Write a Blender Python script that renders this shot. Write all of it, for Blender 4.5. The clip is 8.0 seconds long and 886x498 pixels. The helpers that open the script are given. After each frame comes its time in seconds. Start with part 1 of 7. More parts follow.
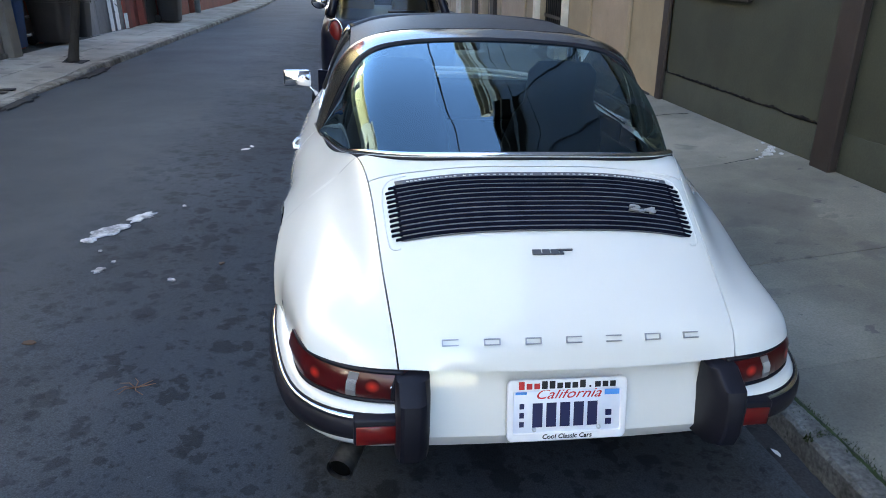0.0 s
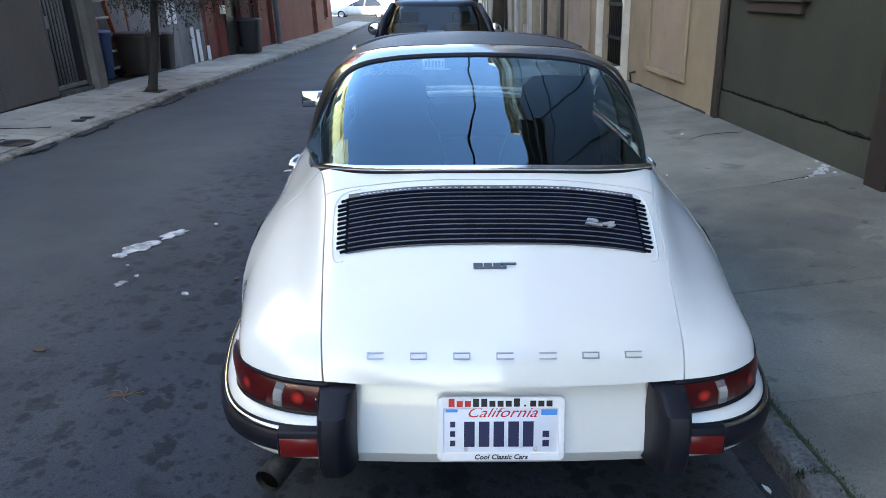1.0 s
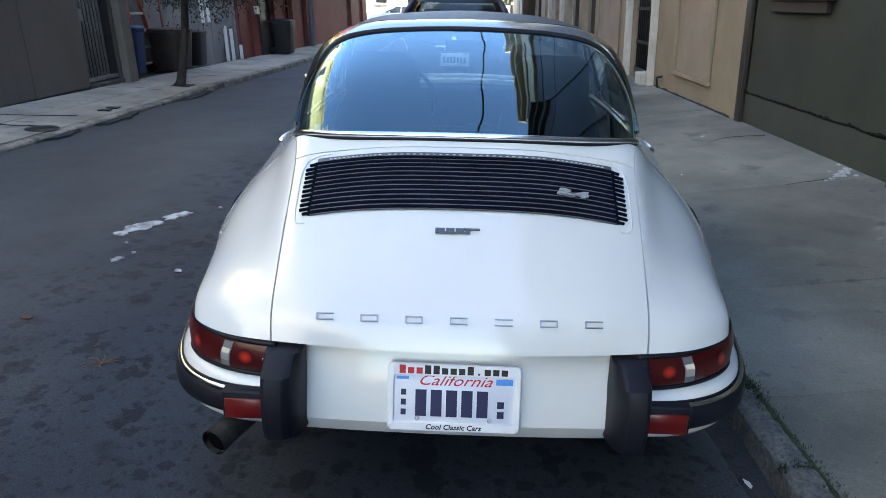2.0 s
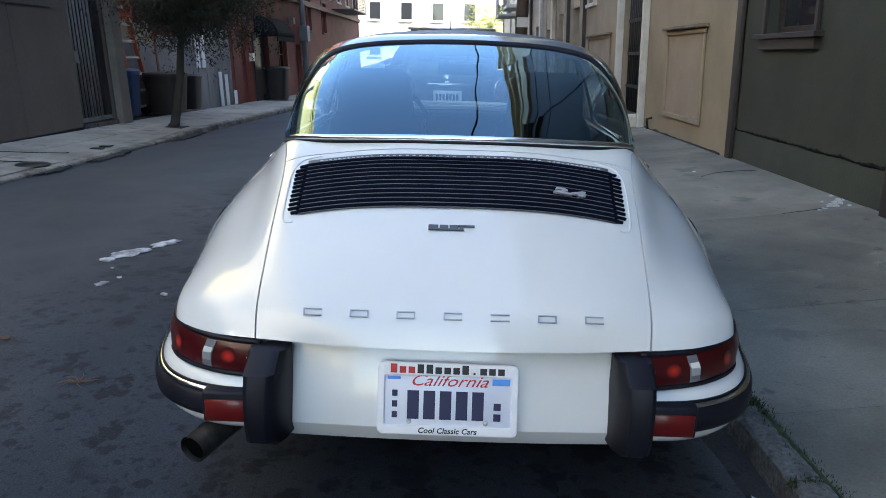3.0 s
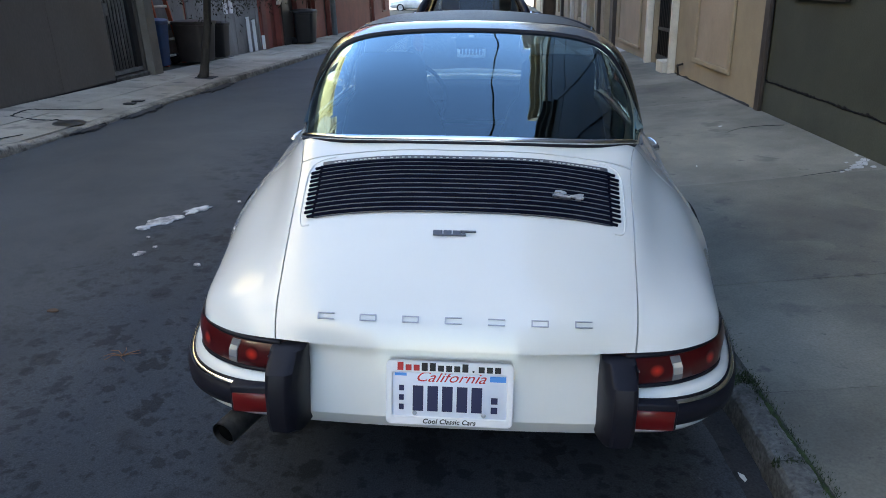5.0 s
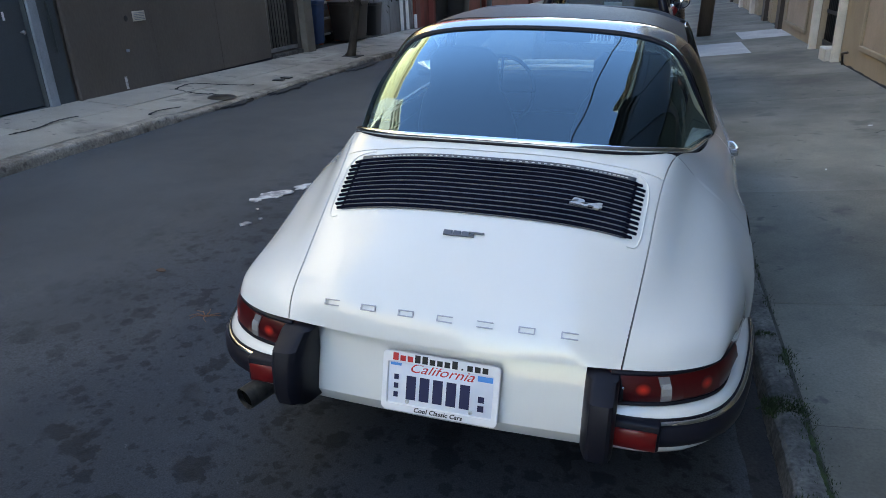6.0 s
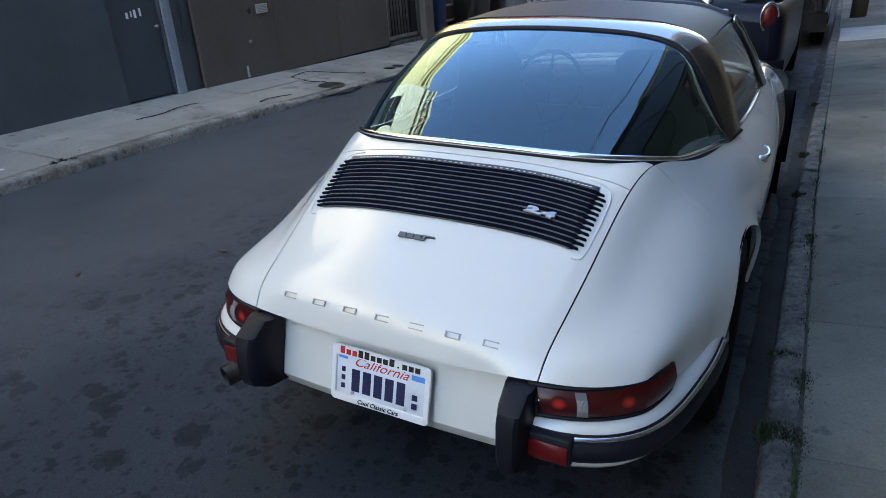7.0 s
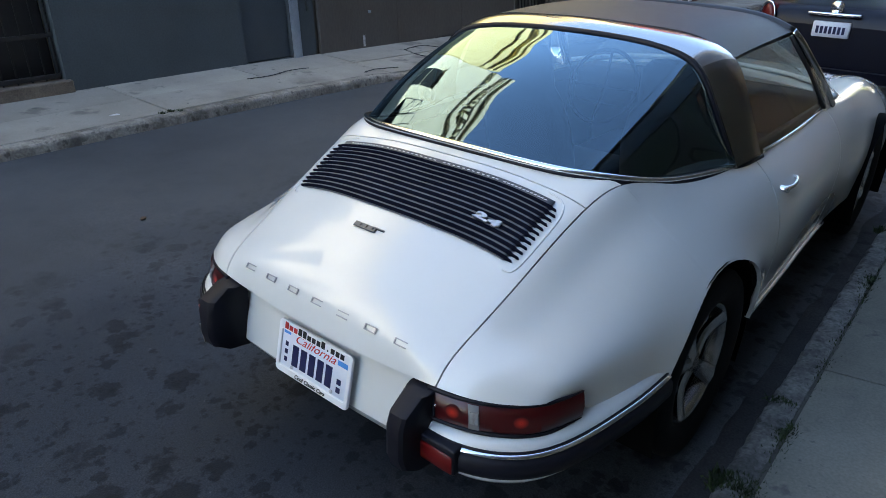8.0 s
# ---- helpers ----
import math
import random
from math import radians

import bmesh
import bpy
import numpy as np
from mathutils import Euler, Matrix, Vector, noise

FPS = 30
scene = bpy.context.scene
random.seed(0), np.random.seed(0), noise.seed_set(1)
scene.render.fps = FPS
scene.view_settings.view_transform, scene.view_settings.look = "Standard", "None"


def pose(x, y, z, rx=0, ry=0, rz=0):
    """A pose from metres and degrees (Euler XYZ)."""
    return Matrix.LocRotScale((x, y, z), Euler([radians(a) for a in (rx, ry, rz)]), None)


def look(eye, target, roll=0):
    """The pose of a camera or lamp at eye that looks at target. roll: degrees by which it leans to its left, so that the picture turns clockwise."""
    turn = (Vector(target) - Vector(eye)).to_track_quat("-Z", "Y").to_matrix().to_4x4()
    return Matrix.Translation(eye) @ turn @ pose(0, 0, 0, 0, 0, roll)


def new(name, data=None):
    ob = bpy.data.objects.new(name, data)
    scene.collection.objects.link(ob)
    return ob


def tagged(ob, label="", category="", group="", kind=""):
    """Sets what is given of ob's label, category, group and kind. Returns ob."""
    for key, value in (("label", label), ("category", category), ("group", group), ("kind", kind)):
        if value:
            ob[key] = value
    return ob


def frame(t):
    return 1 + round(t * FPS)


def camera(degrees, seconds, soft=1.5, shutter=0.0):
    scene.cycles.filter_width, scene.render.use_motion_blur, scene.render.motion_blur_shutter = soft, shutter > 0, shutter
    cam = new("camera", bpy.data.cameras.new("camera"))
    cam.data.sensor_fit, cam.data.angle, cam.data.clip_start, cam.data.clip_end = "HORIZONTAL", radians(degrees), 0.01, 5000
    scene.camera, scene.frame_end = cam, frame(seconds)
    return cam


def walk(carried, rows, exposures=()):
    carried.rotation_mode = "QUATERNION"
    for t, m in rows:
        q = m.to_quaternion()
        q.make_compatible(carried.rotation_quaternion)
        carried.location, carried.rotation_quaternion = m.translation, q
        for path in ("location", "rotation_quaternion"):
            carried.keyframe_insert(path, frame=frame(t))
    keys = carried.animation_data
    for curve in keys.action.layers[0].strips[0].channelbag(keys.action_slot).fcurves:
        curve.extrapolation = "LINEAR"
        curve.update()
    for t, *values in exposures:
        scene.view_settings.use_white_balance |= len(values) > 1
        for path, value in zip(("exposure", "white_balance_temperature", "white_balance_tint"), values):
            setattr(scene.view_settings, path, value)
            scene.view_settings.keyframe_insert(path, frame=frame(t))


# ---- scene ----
cam = camera(65.29, 8.0, soft=0.9)
# seconds, eye x, y, z, yaw, pitch, roll
PATH = [
    (0.0, -0.544, -1.445, 1.492, -7.36, -22.38, -2.03),
    (0.2, -0.473, -1.465, 1.488, -5.87, -23.06, -1.04),
    (0.3, -0.436, -1.473, 1.486, -5.40, -22.96, -0.62),
    (0.5, -0.361, -1.480, 1.480, -3.22, -22.02, -0.09),
    (0.7, -0.282, -1.473, 1.472, -2.04, -21.22, -0.05),
    (0.8, -0.243, -1.467, 1.467, -0.37, -21.01, -0.13),
    (1.0, -0.172, -1.456, 1.459, -0.87, -20.47, -0.17),
    (1.2, -0.114, -1.452, 1.451, 0.53, -20.22, -0.18),
    (2.3, 0.011, -1.429, 1.283, 2.57, -19.17, -1.48),
    (2.5, 0.002, -1.424, 1.255, 2.87, -17.19, -1.92),
    (2.7, 0.002, -1.421, 1.230, 1.81, -16.80, -1.83),
    (2.8, 0.003, -1.420, 1.218, 1.28, -16.47, -1.66),
    (3.0, 0.003, -1.418, 1.196, 1.53, -15.74, -1.36),
    (3.2, 0.000, -1.415, 1.175, 1.55, -15.16, -1.34),
    (3.3, -0.002, -1.414, 1.167, 1.29, -14.88, -1.40),
    (3.5, -0.009, -1.413, 1.158, 0.81, -14.50, -1.56),
    (3.7, -0.015, -1.415, 1.156, 0.86, -14.52, -1.64),
    (3.8, -0.018, -1.417, 1.156, 0.73, -14.78, -1.64),
    (4.0, -0.020, -1.421, 1.156, 0.56, -15.34, -1.61),
    (4.2, -0.018, -1.423, 1.186, 0.94, -16.48, -0.91),
    (4.3, -0.016, -1.424, 1.217, 1.18, -16.99, -0.34),
    (4.5, -0.008, -1.432, 1.286, 1.90, -18.28, 0.39),
    (4.7, 0.007, -1.456, 1.342, 2.33, -19.90, 0.14),
    (5.8, 0.374, -1.501, 1.452, 13.72, -21.85, -0.52),
    (6.0, 0.439, -1.460, 1.469, 16.88, -22.67, 0.11),
    (6.1, 0.470, -1.435, 1.471, 17.88, -23.20, 0.65),
    (6.2, 0.503, -1.414, 1.471, 18.06, -23.61, 1.27),
    (6.3, 0.539, -1.397, 1.471, 18.46, -24.07, 1.90),
    (6.4, 0.580, -1.383, 1.471, 19.55, -24.07, 2.43),
    (6.5, 0.626, -1.369, 1.473, 22.02, -23.88, 2.78),
    (6.7, 0.737, -1.342, 1.488, 22.83, -23.53, 2.77),
    (6.8, 0.798, -1.328, 1.501, 25.25, -23.44, 2.53),
    (7.0, 0.914, -1.300, 1.530, 28.32, -23.79, 1.98),
    (7.2, 1.011, -1.269, 1.554, 30.77, -24.77, 1.72),
    (7.3, 1.054, -1.251, 1.563, 31.88, -25.28, 1.66),
    (7.5, 1.132, -1.203, 1.576, 33.33, -25.51, 1.44),
    (7.7, 1.207, -1.138, 1.582, 37.54, -25.12, 0.86),
    (7.8, 1.245, -1.100, 1.584, 40.35, -25.43, 0.45),
    (8.0, 1.319, -1.019, 1.585, 40.88, -25.52, -0.51),
]

walk(cam, [(t, pose(x, y, z, 90 + pitch, roll, yaw)) for t, x, y, z, yaw, pitch, roll in PATH],
     exposures=[(0.0, 2.93, 6520, 10), (0.5, 2.92, 6520, 10), (1.0, 2.89, 6540, 10), (2.5, 2.6, 6650, 10), (3.5, 2.46, 6680, 10), (4.5, 2.55, 6660, 10), (6.0, 2.54, 6700, 10), (8.0, 2.57, 6720, 10)])

# ---- light: open shade under a clear sky, the sun stands behind the roofs ----
SUN_EL, SUN_AZ = 34.0, 128.0          # azimuth clockwise from the street's direction
world = bpy.data.worlds.new("world")
scene.world = world
world.use_nodes = True
bg = world.node_tree.nodes["Background"]
sky = world.node_tree.nodes.new("ShaderNodeTexSky")
sky.sky_type, sky.sun_disc = 'NISHITA', False
sky.dust_density, sky.ozone_density = 0.5, 1.0
sky.sun_elevation, sky.sun_rotation = radians(SUN_EL), radians(SUN_AZ)
world.node_tree.links.new(sky.outputs[0], bg.inputs[0])
bg.inputs[1].default_value = 0.15
sun = new("sun", bpy.data.lights.new("sun", 'SUN'))
sun.data.energy, sun.data.angle, sun.data.color = 4.0, radians(0.5), (1.0, 0.93, 0.82)
a, e = radians(SUN_AZ), radians(SUN_EL)
sun.matrix_world = look((math.sin(a) * math.cos(e) * 60, math.cos(a) * math.cos(e) * 60, math.sin(e) * 60), (0, 0, 0))
scene.view_settings.exposure = 0.0


# ---- materials ----
def material(name, colour, rough=0.6, metal=0.0, second=None, scale=6.0, fine=80.0, bump=0.15, coat=0.0, stretch=(1, 1, 1),
             fine_mix=0.25, spec=0.5, low=0.35, high=0.65):
    """A surface with stains at one scale and grain at another."""
    m = bpy.data.materials.new(name)
    m.use_nodes = True
    nt = m.node_tree
    n, l = nt.nodes, nt.links
    p = n["Principled BSDF"]
    p.inputs["Roughness"].default_value, p.inputs["Metallic"].default_value = rough, metal
    p.inputs["Coat Weight"].default_value, p.inputs["Coat Roughness"].default_value = coat, 0.03
    p.inputs["Specular IOR Level"].default_value = spec
    second = second or tuple(c * 0.72 for c in colour)
    tc = n.new("ShaderNodeTexCoord")
    mp = n.new("ShaderNodeMapping")
    mp.inputs["Scale"].default_value = stretch
    l.new(tc.outputs["Object"], mp.inputs["Vector"])
    big = n.new("ShaderNodeTexNoise")
    big.inputs["Scale"].default_value, big.inputs["Detail"].default_value, big.inputs["Roughness"].default_value = scale, 6, 0.62
    small = n.new("ShaderNodeTexNoise")
    small.inputs["Scale"].default_value, small.inputs["Detail"].default_value = fine, 3
    for q in (big, small):
        l.new(mp.outputs[0], q.inputs["Vector"])
    ramp = n.new("ShaderNodeMapRange")
    ramp.inputs["From Min"].default_value, ramp.inputs["From Max"].default_value = low, high
    l.new(big.outputs["Fac"], ramp.inputs["Value"])
    mix = n.new("ShaderNodeMix")
    mix.data_type = 'RGBA'
    mix.inputs["A"].default_value, mix.inputs["B"].default_value = (*second, 1), (*colour, 1)
    l.new(ramp.outputs[0], mix.inputs["Factor"])
    grain = n.new("ShaderNodeMix")
    grain.data_type, grain.blend_type = 'RGBA', 'OVERLAY'
    grain.inputs["Factor"].default_value = fine_mix
    l.new(mix.outputs["Result"], grain.inputs["A"])
    l.new(small.outputs["Fac"], grain.inputs["B"])
    l.new(grain.outputs["Result"], p.inputs["Base Color"])
    if bump:
        b = n.new("ShaderNodeBump")
        b.inputs["Strength"].default_value, b.inputs["Distance"].default_value = bump, 0.004
        l.new(small.outputs["Fac"], b.inputs["Height"])
        l.new(b.outputs[0], p.inputs["Normal"])
    return m


def plain(name, colour, rough=0.4, metal=0.0, coat=0.0, alpha=1.0, glow=0.0, trans=0.0, ior=1.45):
    m = bpy.data.materials.new(name)
    m.use_nodes = True
    p = m.node_tree.nodes["Principled BSDF"]
    p.inputs["Base Color"].default_value = (*colour, 1)
    p.inputs["Roughness"].default_value, p.inputs["Metallic"].default_value = rough, metal
    p.inputs["Coat Weight"].default_value, p.inputs["Transmission Weight"].default_value = coat, trans
    p.inputs["IOR"].default_value = ior
    return m


def glass_sheet(name, tint, gloss=1.0, rough=0.0, ior=1.5, mirror=(1, 1, 1), waves=0.0):
    """A thin pane: it lets light straight through, tinted, and mirrors by Fresnel."""
    m = bpy.data.materials.new(name)
    m.use_nodes = True
    n, l = m.node_tree.nodes, m.node_tree.links
    n.remove(n["Principled BSDF"])
    t, g, f, x = n.new("ShaderNodeBsdfTransparent"), n.new("ShaderNodeBsdfGlossy"), n.new("ShaderNodeFresnel"), n.new("ShaderNodeMixShader")
    t.inputs[0].default_value = (*tint, 1)
    g.inputs["Color"].default_value = (*mirror, 1)
    g.inputs["Roughness"].default_value = rough
    f.inputs["IOR"].default_value = ior
    if waves:
        tc, nz, b = n.new("ShaderNodeTexCoord"), n.new("ShaderNodeTexNoise"), n.new("ShaderNodeBump")
        nz.inputs["Scale"].default_value, nz.inputs["Detail"].default_value = 3.5, 1
        b.inputs["Strength"].default_value, b.inputs["Distance"].default_value = 1.0, waves
        l.new(tc.outputs["Object"], nz.inputs["Vector"])
        l.new(nz.outputs["Fac"], b.inputs["Height"])
        l.new(b.outputs[0], g.inputs["Normal"])
    mult = n.new("ShaderNodeMath")
    mult.operation, mult.use_clamp = 'MULTIPLY', True
    mult.inputs[1].default_value = gloss
    l.new(f.outputs[0], mult.inputs[0])
    l.new(mult.outputs[0], x.inputs[0])
    l.new(t.outputs[0], x.inputs[1])
    l.new(g.outputs[0], x.inputs[2])
    l.new(x.outputs[0], n["Material Output"].inputs[0])
    return m


WHITE = material("ivory_white_paint", (0.745, 0.75, 0.725), 0.25, second=(0.715, 0.72, 0.695), scale=2.0, fine=300, bump=0.0, coat=0.8, fine_mix=0.03)
SLAT = material("black_slat_paint", (0.008, 0.009, 0.017), 0.5, scale=10, fine=300, bump=0.02, spec=0.04)
# soot-matt enamel: no gloss at all
nt = SLAT.node_tree
matt = nt.nodes.new("ShaderNodeBsdfDiffuse")
nt.links.new(nt.nodes["Principled BSDF"].inputs["Base Color"].links[0].from_socket, matt.inputs["Color"])
nt.links.new(matt.outputs[0], nt.nodes["Material Output"].inputs["Surface"])
RUBBER = material("black_rubber", (0.011, 0.011, 0.018), 0.5, spec=0.24, second=(0.008, 0.008, 0.013), scale=9, fine=400, bump=0.08)
VINYL = material("black_vinyl", (0.027, 0.026, 0.030), 0.5, second=(0.019, 0.018, 0.021), scale=5, fine=500, bump=0.25)
BLACK = material("satin_black_paint", (0.016, 0.017, 0.022), 0.35, scale=10, fine=300, bump=0.03)
# near-black without gloss: shade of undersides and hollows put in the colour
DARK = plain("underside_shade_black", (0.004, 0.004, 0.004), 0.95)
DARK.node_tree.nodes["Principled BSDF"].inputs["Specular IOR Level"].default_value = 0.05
CHROME = plain("polished_chrome", (0.82, 0.82, 0.84), 0.12, 1.0)
STEEL = material("brushed_stainless", (0.52, 0.52, 0.52), 0.15, 1.0, second=(0.49, 0.49, 0.49), scale=3, fine=120, bump=0.02, stretch=(1, 30, 30), fine_mix=0.1)
BADGE = plain("grey_chrome", (0.38, 0.39, 0.41), 0.36, 0.7)
DARK_BADGE = plain("dark_chrome", (0.11, 0.115, 0.125), 0.4, 0.6)
# same stainless as the bar, darkened for the dark walls it mirrors
BAR_DARK = material("steel_mirroring_dark", (0.24, 0.23, 0.215), 0.22, 0.92, second=(0.21, 0.20, 0.19), scale=5, fine=200, bump=0.04)
ALLOY = material("satin_alloy", (0.62, 0.62, 0.62), 0.38, 0.6, scale=12, fine=200, bump=0.03)
RED = plain("red_lens", (0.055, 0.0025, 0.0035), 0.3, 0.0, coat=0.15)
REFLECTOR = plain("red_reflector", (0.13, 0.006, 0.006), 0.35, 0.0, coat=0.15)
REDHOT = plain("red_glint_spot", (0.42, 0.018, 0.012), 0.3, 0.0, coat=0.15)
# painted glint of the bulb's bowl behind the lens: bright middle fading to lens colour
nt = REDHOT.node_tree
grad, tcn, mpn, mixn = (nt.nodes.new(k) for k in ("ShaderNodeTexGradient", "ShaderNodeTexCoord", "ShaderNodeMapping", "ShaderNodeMix"))
grad.gradient_type, mixn.data_type = 'SPHERICAL', 'RGBA'
mpn.inputs["Scale"].default_value = (52, 52, 62)
mixn.inputs["A"].default_value, mixn.inputs["B"].default_value = (0.055, 0.0025, 0.0035, 1), (0.62, 0.035, 0.018, 1)
nt.links.new(tcn.outputs["Object"], mpn.inputs["Vector"])
nt.links.new(mpn.outputs[0], grad.inputs["Vector"])
nt.links.new(grad.outputs["Fac"], mixn.inputs["Factor"])
nt.links.new(mixn.outputs["Result"], nt.nodes["Principled BSDF"].inputs["Base Color"])
CLEAR = plain("clear_ribbed_lens", (0.29, 0.29, 0.29), 0.25, 0.0, coat=0.8)
FROSTED = plain("frosted_lens", (0.17, 0.17, 0.18), 0.35, 0.0, coat=0.5)
WHEEL_ALLOY = material("dull_wheel_alloy", (0.46, 0.46, 0.47), 0.27, 0.85, second=(0.28, 0.28, 0.28), scale=14, fine=200, bump=0.03)
# grey so the gaps show light, standing in for sheen on slat edges
GRILLE_BED = material("dark_grey_grille_bed", (0.13, 0.135, 0.15), 0.45, scale=10, fine=200, bump=0.02, spec=0.2)
TYRE = material("tyre_rubber", (0.012, 0.012, 0.013), 0.8, scale=15, fine=200, bump=0.2, spec=0.15)
# mirror colour and gloss put extra sky blue into the pane's reflection
REAR_GLASS = glass_sheet("green_tinted_car_glass", (0.52, 0.60, 0.58), 2.7, mirror=(0.57, 0.83, 1.0), waves=0.005)
SIDE_GLASS = glass_sheet("clear_car_glass", (0.62, 0.68, 0.66), 0.8)
SEAT_GREY = material("grey_seat_shell", (0.019, 0.019, 0.020), 0.55, scale=6, fine=200, bump=0.1)
LEATHER = material("black_leatherette", (0.014, 0.014, 0.015), 0.65, scale=8, fine=300, bump=0.15, spec=0.2)
PLATE_WHITE = material("plate_white", (0.78, 0.80, 0.86), 0.35, second=(0.70, 0.74, 0.84), scale=12, fine=200, bump=0.02, fine_mix=0.06)
PLASTIC_WHITE = plain("white_plastic", (0.82, 0.82, 0.84), 0.3)
NAVY_INK = plain("navy_ink", (0.012, 0.016, 0.07), 0.45)
RED_INK = plain("red_ink", (0.55, 0.03, 0.03), 0.45)
BLACK_INK = plain("black_ink", (0.012, 0.012, 0.014), 0.45)
BLUE_INK = plain("blue_ink", (0.08, 0.3, 0.75), 0.45)


# ---- building blocks ----
def part(name, bm, mat, parent=None, label="", smooth=True, angle=None):
    me = bpy.data.meshes.new(name)
    bm.to_mesh(me)
    bm.free()
    me.materials.append(mat)
    if smooth:
        for f in me.polygons:
            f.use_smooth = True
        if angle:
            me.set_sharp_from_angle(angle=radians(angle))
    ob = new(name, me)
    if parent:
        ob.parent = parent
    if label:
        ob["label"] = label
    return ob


def thing(name, label, category, group="", kind="", at=(0, 0, 0)):
    ob = new(name)
    ob.location = at
    ob.empty_display_size = 0.1
    return tagged(ob, label, category, group, kind)


def steps(a, b, n):
    return [a + (b - a) * k / n for k in range(n + 1)]


def spline(points):
    """A natural cubic through the points; the value at a float index."""
    p = np.array(points, float)
    n = len(p)
    d = np.maximum(np.linalg.norm(np.diff(p, axis=0), axis=1), 1e-4) ** 0.75
    u = np.concatenate([[0], np.cumsum(d)])
    A = np.eye(n)
    b = np.zeros((n, p.shape[1]))
    for i in range(1, n - 1):
        A[i, i - 1:i + 2] = d[i - 1], 2 * (d[i - 1] + d[i]), d[i]
        b[i] = 6 * ((p[i + 1] - p[i]) / d[i] - (p[i] - p[i - 1]) / d[i - 1])
    m = np.linalg.solve(A, b)

    def at(t):
        t = min(max(t, 0), n - 1)
        i = min(int(t), n - 2)
        w = u[i] + (t - i) * d[i]
        h, a0, b0 = d[i], u[i + 1] - w, w - u[i]
        return (m[i] * a0 ** 3 + m[i + 1] * b0 ** 3) / (6 * h) + (p[i] / h - m[i] * h / 6) * a0 + (p[i + 1] / h - m[i + 1] * h / 6) * b0
    return at


def sheet(rows, bm=None, close_u=False, close_v=False):
    """Quads over rows of points."""
    bm = bm or bmesh.new()
    v = [[bm.verts.new(q) for q in r] for r in rows]
    nr, nc = len(v), len(v[0])
    for i in range(nr if close_u else nr - 1):
        for k in range(nc if close_v else nc - 1):
            q = (v[i][k], v[i][(k + 1) % nc], v[(i + 1) % nr][(k + 1) % nc], v[(i + 1) % nr][k])
            if len(set(q)) == 4:
                bm.faces.new(q)
    return bm


def thick(rows, depth, bm=None):
    """A sheet with a back at that depth (along its normals) and closed rims."""
    g = np.array(rows, float)
    du, dv = np.gradient(g, axis=0), np.gradient(g, axis=1)
    nrm = np.cross(du, dv)
    nrm /= np.maximum(np.linalg.norm(nrm, axis=2, keepdims=True), 1e-9)
    back = g - nrm * depth
    bm = sheet(g, bm)
    sheet(back[::-1], bm)
    rim = lambda q: [q[0, k] for k in range(q.shape[1])] + [q[i, -1] for i in range(1, q.shape[0])] + \
        [q[-1, k] for k in range(q.shape[1] - 2, -1, -1)] + [q[i, 0] for i in range(q.shape[0] - 2, 0, -1)]
    r0, r1 = rim(g), rim(back)
    sheet([r0 + r0[:1], r1 + r1[:1]], bm)
    bmesh.ops.remove_doubles(bm, verts=bm.verts, dist=1e-6)
    bmesh.ops.recalc_face_normals(bm, faces=bm.faces)
    return bm


def block(x0, x1, y0, y1, z0, z1, bevel=0.0, segments=2, bm=None):
    bm2 = bmesh.new()
    bmesh.ops.create_cube(bm2, size=1)
    for q in bm2.verts:
        q.co = Vector(((x0 + x1) / 2 + q.co.x * (x1 - x0), (y0 + y1) / 2 + q.co.y * (y1 - y0), (z0 + z1) / 2 + q.co.z * (z1 - z0)))
    if bevel:
        bmesh.ops.bevel(bm2, geom=bm2.edges[:], offset=bevel, segments=segments, affect='EDGES', profile=0.5)
    if bm is None:
        return bm2
    me = bpy.data.meshes.new("tmp")
    bm2.to_mesh(me)
    bm.from_mesh(me)
    bpy.data.meshes.remove(me)
    bm2.free()
    return bm


def tube(points, radius, sides=10, bm=None, caps=True):
    """A round bar along points; radius: one, or one a point."""
    pts = [Vector(q) for q in points]
    rad = radius if hasattr(radius, "__len__") else [radius] * len(pts)
    rows = []
    side = None
    for i, q in enumerate(pts):
        d = (pts[min(i + 1, len(pts) - 1)] - pts[max(i - 1, 0)]).normalized()
        if side is None:
            side = d.orthogonal().normalized()
        side = (side - d * side.dot(d)).normalized()
        up = d.cross(side)
        rows.append([q + (side * math.cos(2 * math.pi * k / sides) + up * math.sin(2 * math.pi * k / sides)) * rad[i] for k in range(sides)])
    bm = bm or bmesh.new()
    start = len(bm.verts)
    sheet(rows, bm, close_v=True)
    if caps:
        bm.verts.ensure_lookup_table()
        n = len(rows)
        bm.faces.new([bm.verts[start + k] for k in range(sides)][::-1])
        bm.faces.new([bm.verts[start + (n - 1) * sides + k] for k in range(sides)])
    return bm


def lathe(profile, axis='x', sides=40, bm=None):
    """A turned shape: profile of (radius, along)."""
    rows = []
    for r, al in profile:
        row = []
        for k in range(sides):
            c, s = r * math.cos(2 * math.pi * k / sides), r * math.sin(2 * math.pi * k / sides)
            row.append({'x': (al, c, s), 'y': (c, al, s), 'z': (c, s, al)}[axis])
        rows.append(row)
    return sheet(rows, bm, close_v=True)


